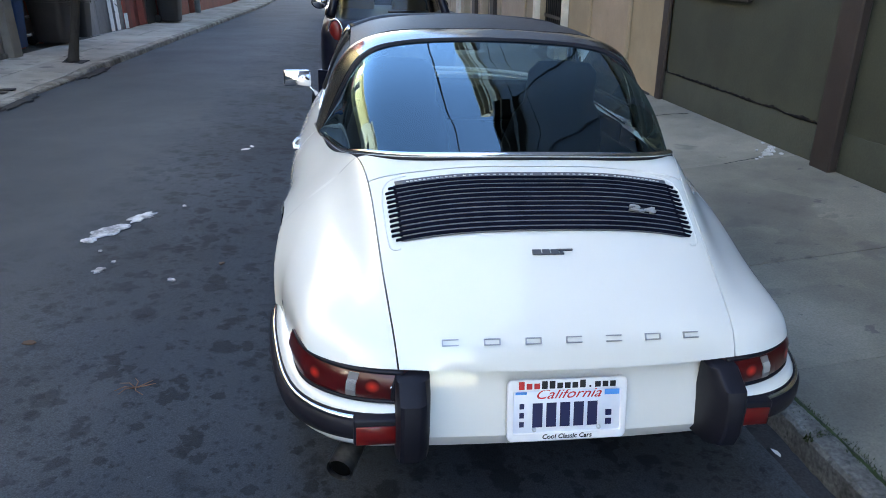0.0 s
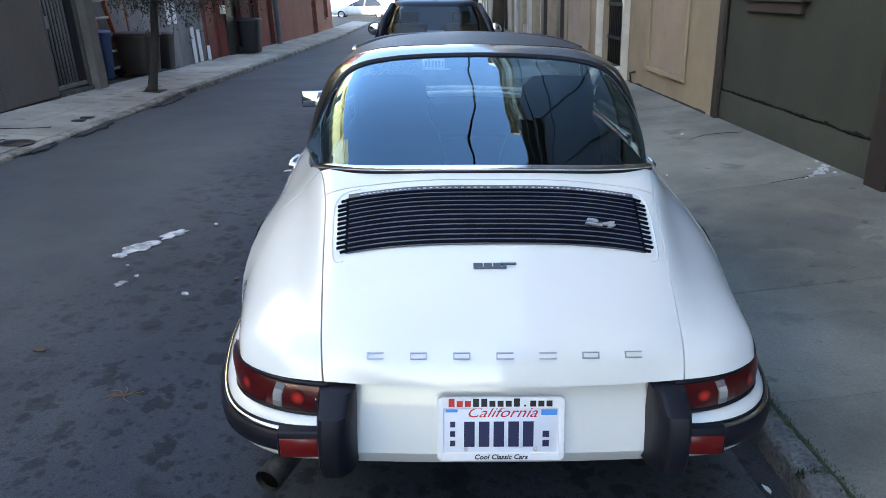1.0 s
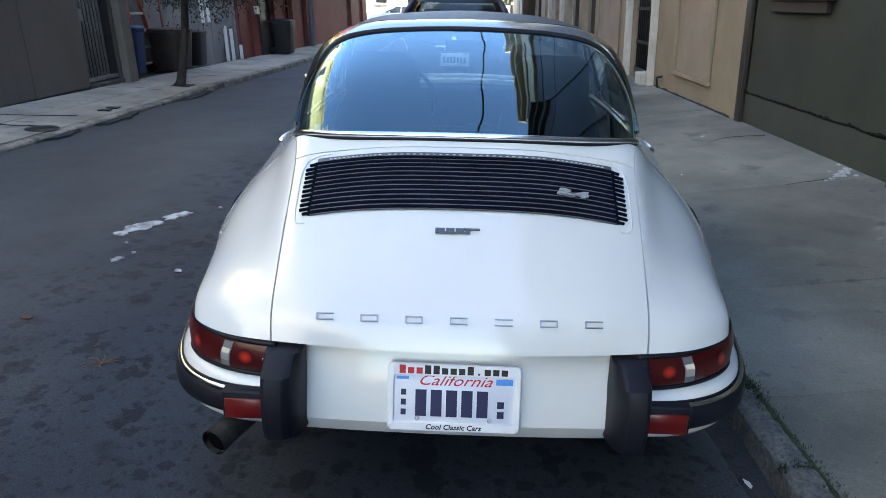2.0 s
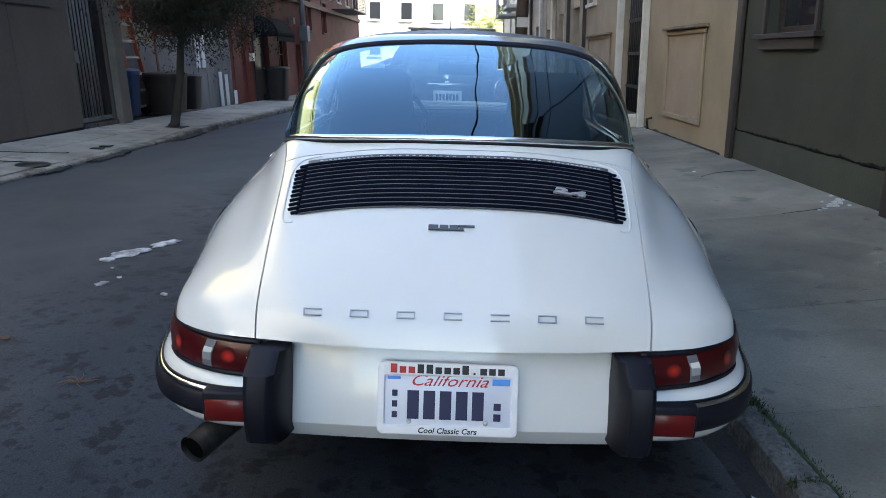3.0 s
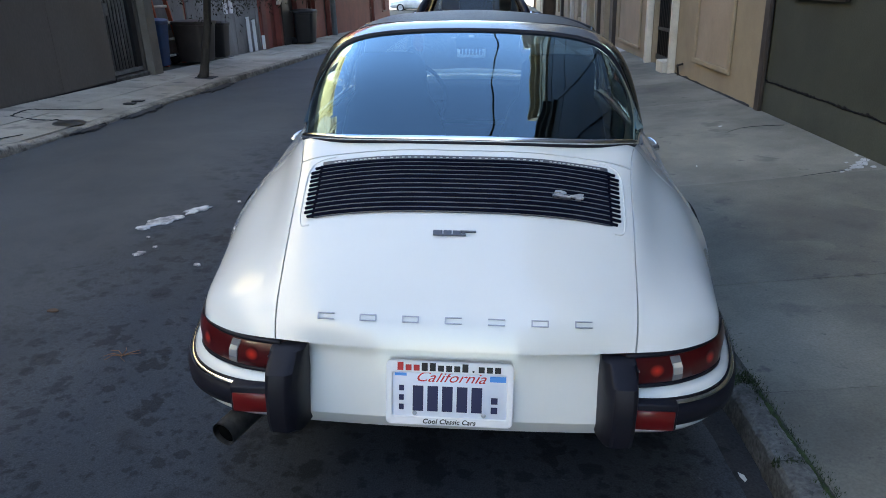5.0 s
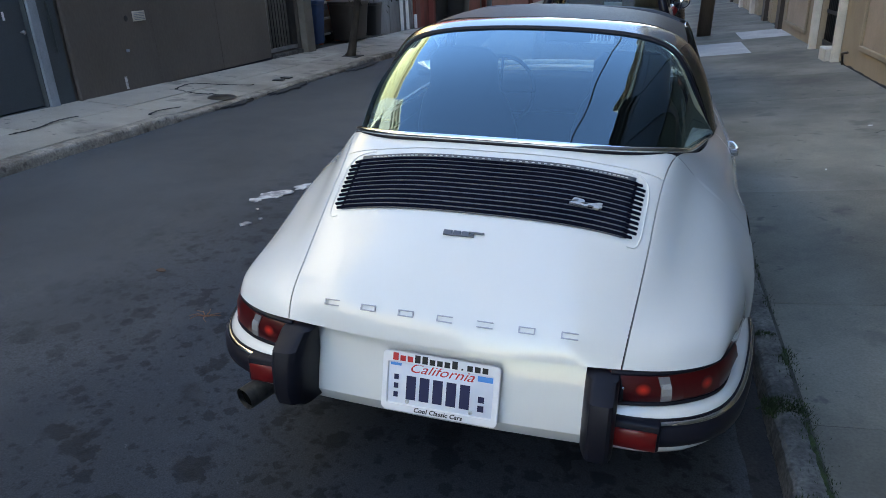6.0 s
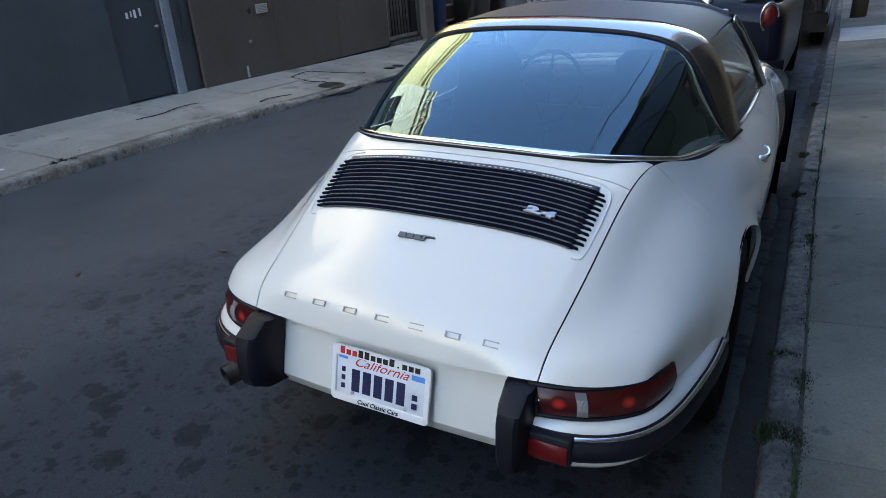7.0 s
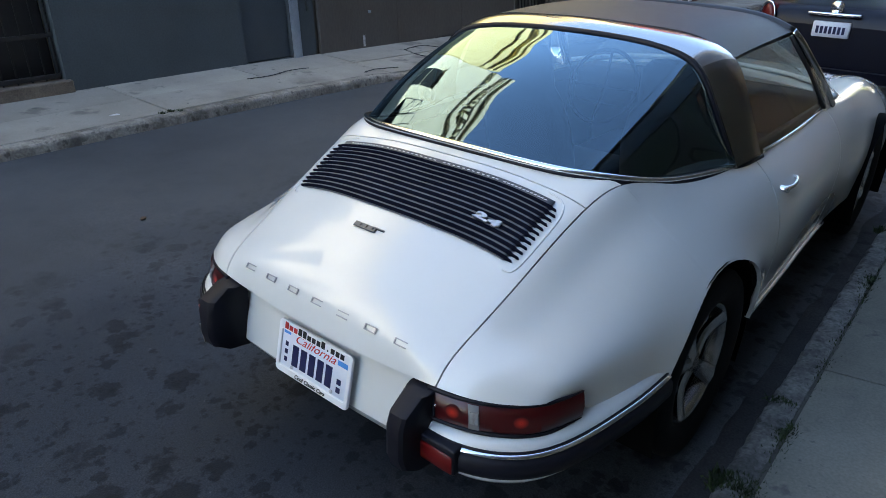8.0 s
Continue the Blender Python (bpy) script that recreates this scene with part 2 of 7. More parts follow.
def lettering(name, text, size, m, mat, parent, depth=0.001, shear=0.0, spacing=1.0, offset=0.0, width=None):
    """Raised lettering in the built-in font, turned into a mesh."""
    cu = bpy.data.curves.new(name, 'FONT')
    cu.body, cu.size, cu.extrude, cu.shear, cu.space_character, cu.offset = text, size, depth, shear, spacing, offset
    cu.align_x, cu.align_y = 'CENTER', 'CENTER'
    cu.resolution_u = 3
    tmp = bpy.data.objects.new(name, cu)
    scene.collection.objects.link(tmp)
    bpy.context.view_layer.update()
    me = bpy.data.meshes.new_from_object(tmp.evaluated_get(bpy.context.evaluated_depsgraph_get()))
    bpy.data.objects.remove(tmp)
    me.name = name
    if width:
        xs = [q.co.x for q in me.vertices]
        k = width / (max(xs) - min(xs))
        for q in me.vertices:
            q.co.x *= k
    me.materials.clear()
    me.materials.append(mat)
    ob = new(name, me)
    ob.parent = parent
    ob.matrix_basis = m
    return ob


# ---- surfaces of the street ----
def stained(name, colour, second, scale, fine, spots=(), rough=0.9, bump=0.4, spot_colour=(0.02, 0.02, 0.022), fine_mix=0.45, spec=0.3, lane=None):
    """Ground with stains, grain and scattered dark blots; spots: rows of strength, blots a metre, size, softness, and a colour where it differs.
    lane: (x where the blots thin out, x where they are thickest)."""
    m = material(name, colour, rough, second=second, scale=scale, fine=fine, bump=bump, fine_mix=fine_mix, spec=spec)
    n, l = m.node_tree.nodes, m.node_tree.links
    p = n["Principled BSDF"]

    def math_node(kind, a0, b0):
        q = n.new("ShaderNodeMath")
        q.operation = kind
        for k, v in enumerate((a0, b0)):
            if isinstance(v, (int, float)):
                q.inputs[k].default_value = v
            else:
                l.new(v, q.inputs[k])
        return q.outputs[0]
    for strength, per, size, soft, *tint in spots:
        tc = n.new("ShaderNodeTexCoord")
        warp = n.new("ShaderNodeTexNoise")
        warp.inputs["Scale"].default_value, warp.inputs["Detail"].default_value = per * 3.0, 4
        add = n.new("ShaderNodeMix")
        add.data_type, add.blend_type = 'RGBA', 'ADD'
        add.inputs["Factor"].default_value = 0.85 / per
        l.new(tc.outputs["Object"], warp.inputs["Vector"])
        l.new(tc.outputs["Object"], add.inputs["A"])
        l.new(warp.outputs["Color"], add.inputs["B"])
        vo = n.new("ShaderNodeTexVoronoi")
        vo.inputs["Scale"].default_value = per
        l.new(add.outputs["Result"], vo.inputs["Vector"])
        chance = n.new("ShaderNodeSeparateColor")
        l.new(vo.outputs["Color"], chance.inputs[0])
        reach = math_node('MULTIPLY', math_node('POWER', chance.outputs[0], 2.0), size)
        edge = n.new("ShaderNodeMapRange")
        edge.inputs["From Min"].default_value, edge.inputs["From Max"].default_value, edge.inputs["To Max"].default_value = -soft, soft, strength
        l.new(math_node('SUBTRACT', reach, vo.outputs["Distance"]), edge.inputs["Value"])
        amount = edge.outputs[0]
        if lane:
            sep, thin, wob = n.new("ShaderNodeSeparateXYZ"), n.new("ShaderNodeMapRange"), n.new("ShaderNodeTexNoise")
            wob.inputs["Scale"].default_value, wob.inputs["Detail"].default_value = 0.9, 3
            thin.inputs["From Min"].default_value, thin.inputs["From Max"].default_value, thin.inputs["To Min"].default_value = lane[0], lane[1], 0.08
            l.new(tc.outputs["Object"], sep.inputs[0])
            l.new(tc.outputs["Object"], wob.inputs["Vector"])
            l.new(math_node('ADD', sep.outputs["X"], wob.outputs["Fac"]), thin.inputs["Value"])
            amount = math_node('MULTIPLY', amount, thin.outputs[0])
        src = p.inputs["Base Color"].links[0].from_socket
        mix = n.new("ShaderNodeMix")
        mix.data_type = 'RGBA'
        mix.inputs["B"].default_value = (*(tint[0] if tint else spot_colour), 1)
        l.new(src, mix.inputs["A"])
        l.new(amount, mix.inputs["Factor"])
        l.new(mix.outputs["Result"], p.inputs["Base Color"])
    return m


def by_piece(m, low=0.85, high=1.12):
    """Lets each piece differ a little in tone."""
    n, l = m.node_tree.nodes, m.node_tree.links
    p = n["Principled BSDF"]
    src = p.inputs["Base Color"].links[0].from_socket
    info = n.new("ShaderNodeObjectInfo")
    mr = n.new("ShaderNodeMapRange")
    mr.inputs["To Min"].default_value, mr.inputs["To Max"].default_value = low, high
    l.new(info.outputs["Random"], mr.inputs["Value"])
    mul = n.new("ShaderNodeMix")
    mul.data_type, mul.blend_type = 'RGBA', 'MULTIPLY'
    mul.inputs["Factor"].default_value = 1.0
    l.new(src, mul.inputs["A"])
    l.new(mr.outputs[0], mul.inputs["B"])
    l.new(mul.outputs["Result"], p.inputs["Base Color"])
    return m


ASPHALT = stained("worn_asphalt", (0.075, 0.083, 0.092), (0.052, 0.058, 0.065), 0.7, 190, [(0.5, 10.0, 0.075, 0.02, (0.22, 0.22, 0.23)), (0.6, 3.4, 0.36, 0.10), (0.68, 5.3, 0.42, 0.06), (0.7, 8.0, 0.54, 0.06), (0.65, 17.0, 0.54, 0.08), (0.5, 34.0, 0.45, 0.15), (0.55, 1.1, 0.5, 0.22), (0.5, 0.45, 0.5, 0.2)], spot_colour=(0.011, 0.013, 0.017), fine_mix=0.85, rough=0.78, bump=0.55, spec=0.25, lane=(-1.8, -0.7))
# the parking lane is darker with oil than the driving lane
nt = ASPHALT.node_tree
pb = nt.nodes["Principled BSDF"]
src = pb.inputs["Base Color"].links[0].from_socket
tcn, sep, nz, add1, rng, oil = (nt.nodes.new(k) for k in ("ShaderNodeTexCoord", "ShaderNodeSeparateXYZ", "ShaderNodeTexNoise", "ShaderNodeMath", "ShaderNodeMapRange", "ShaderNodeMix"))
nz.inputs["Scale"].default_value, nz.inputs["Detail"].default_value = 1.6, 5
add1.operation, oil.data_type, oil.blend_type = 'ADD', 'RGBA', 'MULTIPLY'
rng.inputs["From Min"].default_value, rng.inputs["From Max"].default_value, rng.inputs["To Max"].default_value = -1.65, -0.70, 1.0
oil.inputs["B"].default_value = (0.44, 0.50, 0.60, 1)
nt.links.new(tcn.outputs["Object"], sep.inputs[0])
nt.links.new(tcn.outputs["Object"], nz.inputs["Vector"])
nt.links.new(sep.outputs["X"], add1.inputs[0])
nt.links.new(nz.outputs["Fac"], add1.inputs[1])
nt.links.new(add1.outputs[0], rng.inputs["Value"])
# oil tone fades towards the kerb; colour lifts the strip in the car's shade
gut, both = nt.nodes.new("ShaderNodeMapRange"), nt.nodes.new("ShaderNodeMath")
gut.inputs["From Min"].default_value, gut.inputs["From Max"].default_value, gut.inputs["To Min"].default_value, gut.inputs["To Max"].default_value = 0.40, 0.85, 1.0, 0.15
both.operation = 'MULTIPLY'
nt.links.new(sep.outputs["X"], gut.inputs["Value"])
nt.links.new(rng.outputs[0], both.inputs[0])
nt.links.new(gut.outputs[0], both.inputs[1])
nt.links.new(both.outputs[0], oil.inputs["Factor"])
nt.links.new(src, oil.inputs["A"])
nt.links.new(oil.outputs["Result"], pb.inputs["Base Color"])
DIRT = stained("joint_dirt", (0.075, 0.072, 0.062), (0.04, 0.04, 0.035), 6, 120)
# tar tone, also used for the gutter's painted shade
TAR = stained("tar_and_kerb_shade", (0.042, 0.042, 0.044), (0.024, 0.024, 0.026), 3, 120, [(0.7, 9.0, 0.4, 0.1)], spot_colour=(0.012, 0.012, 0.012), fine_mix=0.8)
PAVING = by_piece(stained("grey_paving", (0.222, 0.213, 0.176), (0.108, 0.105, 0.088), 0.8, 110, [(0.5, 1.3, 0.5, 0.22), (0.55, 3.1, 0.32, 0.12), (0.7, 6.0, 0.18, 0.05), (0.6, 17.0, 0.14, 0.05)], spot_colour=(0.075, 0.075, 0.07), fine_mix=0.32, bump=0.25), 0.85, 1.1)
PALE_PAVING = by_piece(stained("pale_grey_paving", (0.385, 0.357, 0.305), (0.27, 0.25, 0.21), 0.9, 110, [(0.5, 1.3, 0.5, 0.22), (0.6, 3.1, 0.34, 0.10), (0.7, 7.0, 0.18, 0.05)], spot_colour=(0.11, 0.105, 0.095), fine_mix=0.32, bump=0.3), 0.88, 1.08)
FAR_KERB = by_piece(stained("crumbled_far_kerb", (0.33, 0.305, 0.26), (0.12, 0.105, 0.085), 4, 60, [(0.6, 5.0, 0.42, 0.12), (0.7, 14.0, 0.35, 0.10)], bump=1.0, spot_colour=(0.07, 0.06, 0.05), fine_mix=0.6), 0.9, 1.1)
NEW_PAVING = stained("pale_new_paving", (0.45, 0.45, 0.44), (0.36, 0.36, 0.35), 2, 90)
KERB = by_piece(stained("worn_kerb_concrete", (0.172, 0.168, 0.155), (0.070, 0.069, 0.065), 7, 75, [(0.75, 9.0, 0.35, 0.10), (0.7, 26.0, 0.32, 0.10)], bump=1.0, spot_colour=(0.05, 0.05, 0.047), fine_mix=0.8), 0.8, 1.15)
GRASS = material("weed_green", (0.034, 0.058, 0.012), 0.85, second=(0.010, 0.018, 0.005), scale=20, fine=90)
PAINT_SPLASH = material("white_paint_splash", (0.55, 0.55, 0.56), 0.7, second=(0.22, 0.22, 0.23), scale=14, fine=90, low=0.42, high=0.55)
SLATE = material("slate_painted_wall", (0.068, 0.085, 0.093), 0.65, second=(0.053, 0.067, 0.074), scale=1.2, fine=60, bump=0.3)
SLATE_DOOR = material("slate_painted_metal", (0.055, 0.070, 0.082), 0.5, second=(0.047, 0.06, 0.07), scale=2, fine=80, bump=0.05)
PALE_JAMB = material("pale_grey_paint", (0.26, 0.30, 0.34), 0.5, scale=4, fine=80, bump=0.05)
BROWN_METAL = material("brown_garage_metal", (0.104, 0.092, 0.082), 0.5, second=(0.076, 0.067, 0.059), scale=0.9, fine=40, bump=0.06, stretch=(1, 1, .4))
LEDGE = stained("brown_concrete", (0.19, 0.155, 0.12), (0.11, 0.09, 0.07), 5, 80)
GATE_GREY = material("grey_gate_iron", (0.23, 0.23, 0.22), 0.5, scale=6, fine=120, bump=0.1)
TAUPE = material("taupe_painted_post", (0.17, 0.155, 0.13), 0.6, scale=3, fine=80)
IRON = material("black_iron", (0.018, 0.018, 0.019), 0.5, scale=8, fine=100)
GREEN = material("green_stucco", (0.037, 0.043, 0.030), 0.8, second=(0.024, 0.028, 0.020), scale=1.5, fine=70, bump=0.35)
DARK_BROWN = material("dark_brown_trim", (0.028, 0.020, 0.018), 0.55, scale=4, fine=90, bump=0.1)
BEIGE = material("tan_stucco", (0.31, 0.25, 0.172), 0.8, second=(0.235, 0.19, 0.13), scale=1.3, fine=70, bump=0.35)
CREAM = material("cream_trim", (0.40, 0.33, 0.23), 0.6, scale=3, fine=80, bump=0.1)
DUSTY = material("grimy_tan_cap", (0.22, 0.16, 0.095), 0.8, second=(0.10, 0.075, 0.05), scale=6, fine=90)
GREIGE = material("greyish_tan_panel", (0.31, 0.245, 0.185), 0.8, second=(0.25, 0.20, 0.15), scale=2, fine=70, bump=0.3)
OFFWHITE = material("off_white_trim", (0.62, 0.58, 0.50), 0.55, scale=3, fine=90, bump=0.1)
REDBRICK = material("oxblood_painted_wall", (0.235, 0.062, 0.046), 0.75, second=(0.17, 0.045, 0.035), scale=1.5, fine=60, bump=0.35)
REDTRIM = material("dark_red_trim", (0.16, 0.042, 0.032), 0.6, scale=3, fine=80)
YELLOW = material("straw_yellow_siding", (0.66, 0.56, 0.27), 0.7, second=(0.60, 0.50, 0.23), scale=1, fine=50, bump=0.2)
IVORY = material("ivory_siding", (0.72, 0.67, 0.50), 0.7, second=(0.66, 0.61, 0.45), scale=1, fine=50, bump=0.2)
PALE = material("white_far_wall", (0.74, 0.71, 0.64), 0.75, second=(0.66, 0.63, 0.56), scale=1, fine=30)
PLY = material("weathered_sheet", (0.30, 0.30, 0.30), 0.7, second=(0.17, 0.17, 0.172), scale=1.8, fine=60, stretch=(1, 1, .3))
TANPLY = material("tan_boards", (0.38, 0.30, 0.225), 0.75, second=(0.22, 0.165, 0.12), scale=2, fine=60)
ROOFING = material("roof_felt", (0.08, 0.08, 0.08), 0.9, scale=2, fine=40)
DARK_PANE = plain("dark_window_pane", (0.02, 0.024, 0.028), 0.05, 0.0, coat=0.5)
BLUE_PLASTIC = material("blue_bin_plastic", (0.025, 0.07, 0.19), 0.5, scale=5, fine=90, bump=0.05)
BROWN_PLASTIC = material("brown_bin_plastic", (0.045, 0.036, 0.032), 0.55, scale=5, fine=90, bump=0.05)
BLACK_PLASTIC = material("black_bin_plastic", (0.015, 0.015, 0.016), 0.5, scale=5, fine=90, bump=0.05)
YELLOW_CARD = material("yellow_card", (0.42, 0.27, 0.05), 0.6, scale=9, fine=90, bump=0)
BLACK_CLOTH = material("black_awning_cloth", (0.012, 0.012, 0.013), 0.85, scale=5, fine=120, spec=0.1)
ORANGE = material("orange_fibreglass", (0.50, 0.11, 0.05), 0.5, scale=6, fine=90)
BARK = material("grey_bark", (0.055, 0.045, 0.035), 0.9, second=(0.026, 0.022, 0.018), scale=9, fine=60, bump=0.8, stretch=(1, 1, .25))
LEAF = material("dark_leaf", (0.030, 0.034, 0.018), 0.8, second=(0.014, 0.016, 0.009), scale=5, fine=30, bump=0)
SUNLEAF = material("yellow_green_leaf", (0.20, 0.22, 0.05), 0.6, second=(0.12, 0.14, 0.03), scale=3, fine=20, bump=0)
POLEWOOD = material("creosoted_pole", (0.10, 0.070, 0.048), 0.85, second=(0.06, 0.042, 0.03), scale=6, fine=60, bump=0.5, stretch=(1, 1, .15))
NAVY = material("navy_car_paint", (0.006, 0.007, 0.016), 0.3, scale=3, fine=200, bump=0, coat=0.08, fine_mix=0.05, spec=0.2)
CHARCOAL = material("charcoal_car_paint", (0.008, 0.008, 0.009), 0.25, scale=3, fine=200, bump=0, coat=0.8, fine_mix=0.05)
SILVER = material("silver_car_paint", (0.66, 0.68, 0.70), 0.3, 0.4, scale=3, fine=200, bump=0, coat=0.6, fine_mix=0.05)


def fall(y):
    """The street drops away gently ahead."""
    d = max(0.0, min(y, 30.0) - 2.0)
    return -0.018 * d * d / (d + 2.0) - 0.0055 * max(0.0, min(y, 70.0) - 30.0)


KERB_L, KERB_R, WALL_L, WALL_R = -4.11, 0.925, -5.45, 2.70


def ease(u):
    u = max(0.0, min(1.0, u))
    return u * u * (3 - 2 * u)


def road_z(x, y):
    """The roadway, crowned between its gutters."""
    return fall(y) + .042 * ease((-.45 - x) / .95) * ease((x - KERB_L - .02) / .9) - .006 * ease((-2.5 - x) / 1.0)


def left_top(x, y):
    """Top of the far-side pavement: it rises to the wall, and its kerb dips at the garage."""
    dip = ease((y - 4.1) / .7) * ease((9.1 - y) / .7)
    u = max(0.0, min(1.0, (KERB_L - .1 - x) / 1.24))
    edge = .082 - .045 * dip
    return edge + (.118 - edge) * u + fall(y)


def right_top(x, y):
    return 0.10 + 0.5 * fall(y) + 0.20 * max(0.0, x - 1.04) / 1.66


def slant(y):
    """The near kerb runs a little askew to the parked car."""
    return -.021 * max(-1.2, min(2.6, y - .5))


# ---- ground, road, kerbs and pavements ----
def road():
    ys = [-260, -60, -30] + steps(-20, 76, 160) + [110, 260]
    rows = [[(x, y, fall(y) - .02 - (.10 if abs(x) > 8 else 0)) for x in (-260, -60, -8.2, -8.0, 6.0, 6.2, 60, 260)] for y in ys]
    tagged(part("ground", sheet(rows), TAR), "dark trodden ground round the street", kind="structure")
    rnd = random.Random(4)
    xs = steps(KERB_L - .05, KERB_R + .02, 46)
    rows = [[(x, y, road_z(x, y) + .008 * noise.noise((x * .8, y * .8, 3)) + .0015 * rnd.uniform(-1, 1)) for x in xs] for y in ys]
    tagged(part("road", sheet(rows), ASPHALT), "worn grey asphalt roadway with oil blots", kind="structure")
    # dark strip paints in the shade beside the kerb face and the car
    rows = [[(x + slant(y) + (.035 * noise.noise((0, y * 2.2, 7)) + .02 * noise.noise((0, y * 9, 3)) if x < KERB_R - .05 else 0), y, fall(y) + dz + .006 * noise.noise((x * 3, y * 2, 5))) for x, dz in ((KERB_R - .09, -.004), (KERB_R - .075, .007), (KERB_R - .03, .006), (KERB_R + .03, .004))] for y in steps(-12, 60, 600)]
    tagged(part("gutter", sheet(rows), TAR), "dark strip for the shaded gutter along the kerb", kind="structure")


def ring_sheet(name, x, y, z, r, mat, seed, stretch=1.0, turn=0.0, h=0.003, n=18):
    """A thin ragged patch on the ground."""
    rnd = random.Random(seed)
    bm = bmesh.new()
    outer, top = [], []
    for k in range(n):
        a0 = 2 * math.pi * k / n
        q = r * rnd.uniform(.55, 1.15)
        px, py = q * math.cos(a0) * stretch, q * math.sin(a0)
        cx, cy = px * math.cos(turn) - py * math.sin(turn), px * math.sin(turn) + py * math.cos(turn)
        outer.append(bm.verts.new((x + cx, y + cy, z - .004)))
        top.append(bm.verts.new((x + cx * .93, y + cy * .93, z + h)))
    bm.faces.new(top)
    for k in range(n):
        bm.faces.new((outer[k], outer[(k + 1) % n], top[(k + 1) % n], top[k]))
    return part(name, bm, mat, smooth=False)


def slab(name, corners, depth, mat, parent, bevel=.006):
    """One paving slab from its four top corners."""
    c = sum((Vector(q) for q in corners), Vector()) / 4
    bm = bmesh.new()
    rim = [bm.verts.new(Vector(q) + (c - Vector(q)).normalized() * bevel) for q in corners]
    mid = [bm.verts.new(Vector(q) - Vector((0, 0, bevel))) for q in corners]
    low = [bm.verts.new(Vector(q) - Vector((0, 0, depth))) for q in corners]
    bm.faces.new(rim)
    for a0, b0 in ((rim, mid), (mid, low)):
        for k in range(4):
            bm.faces.new((b0[k], b0[(k + 1) % 4], a0[(k + 1) % 4], a0[k]))
    bmesh.ops.recalc_face_normals(bm, faces=bm.faces)
    return part(name, bm, mat, parent, smooth=False)


def kerb_stone(name, x0, x1, y0, y1, top, base, seed, mat, parent, face):
    """A worn kerb length, its street edge rounded and chipped; face: -1 where the street is on the smaller x."""
    rnd = random.Random(seed)
    rows = []
    n = 60
    for k in range(n + 1):
        y = y0 + (y1 - y0) * k / n
        w = .006 * noise.noise((y * 3, 0, 0)) + .004 * noise.noise((y * 30, seed, 0)) + .002 * rnd.uniform(-1, 1)
        t = top(y) + .005 * noise.noise((y * 2, 3, 9)) + .0025 * noise.noise((y * 25, seed, 9))
        b = base(y)
        chip = .014 * max(0.0, noise.noise((y * 22, seed, 4)) - .05) + .004 * rnd.random()
        prof = [(0.0 - w, b - .03), (.004 - w, b + .5 * (t - b)), (.006 - w + chip, t - .018 - chip), (.014 - w + chip * 2, t - .005 - chip * .6), (.035, t - .001 - chip * .2), ((x1 - x0) * .6, t + .003 * rnd.uniform(-1, 1)), (x1 - x0 - .006, t - .002), (x1 - x0, t - .012), (x1 - x0, b - .03)]
        rows.append([((x0 + o + slant(y)) if face < 0 else (x1 - o), y, z) for o, z in prof])
    bm = sheet(rows)
    for r in (rows[0], rows[-1]):
        bm.faces.new([bm.verts.new(q) for q in r])
    bmesh.ops.recalc_face_normals(bm, faces=bm.faces)
    return part(name, bm, mat, parent, angle=24)


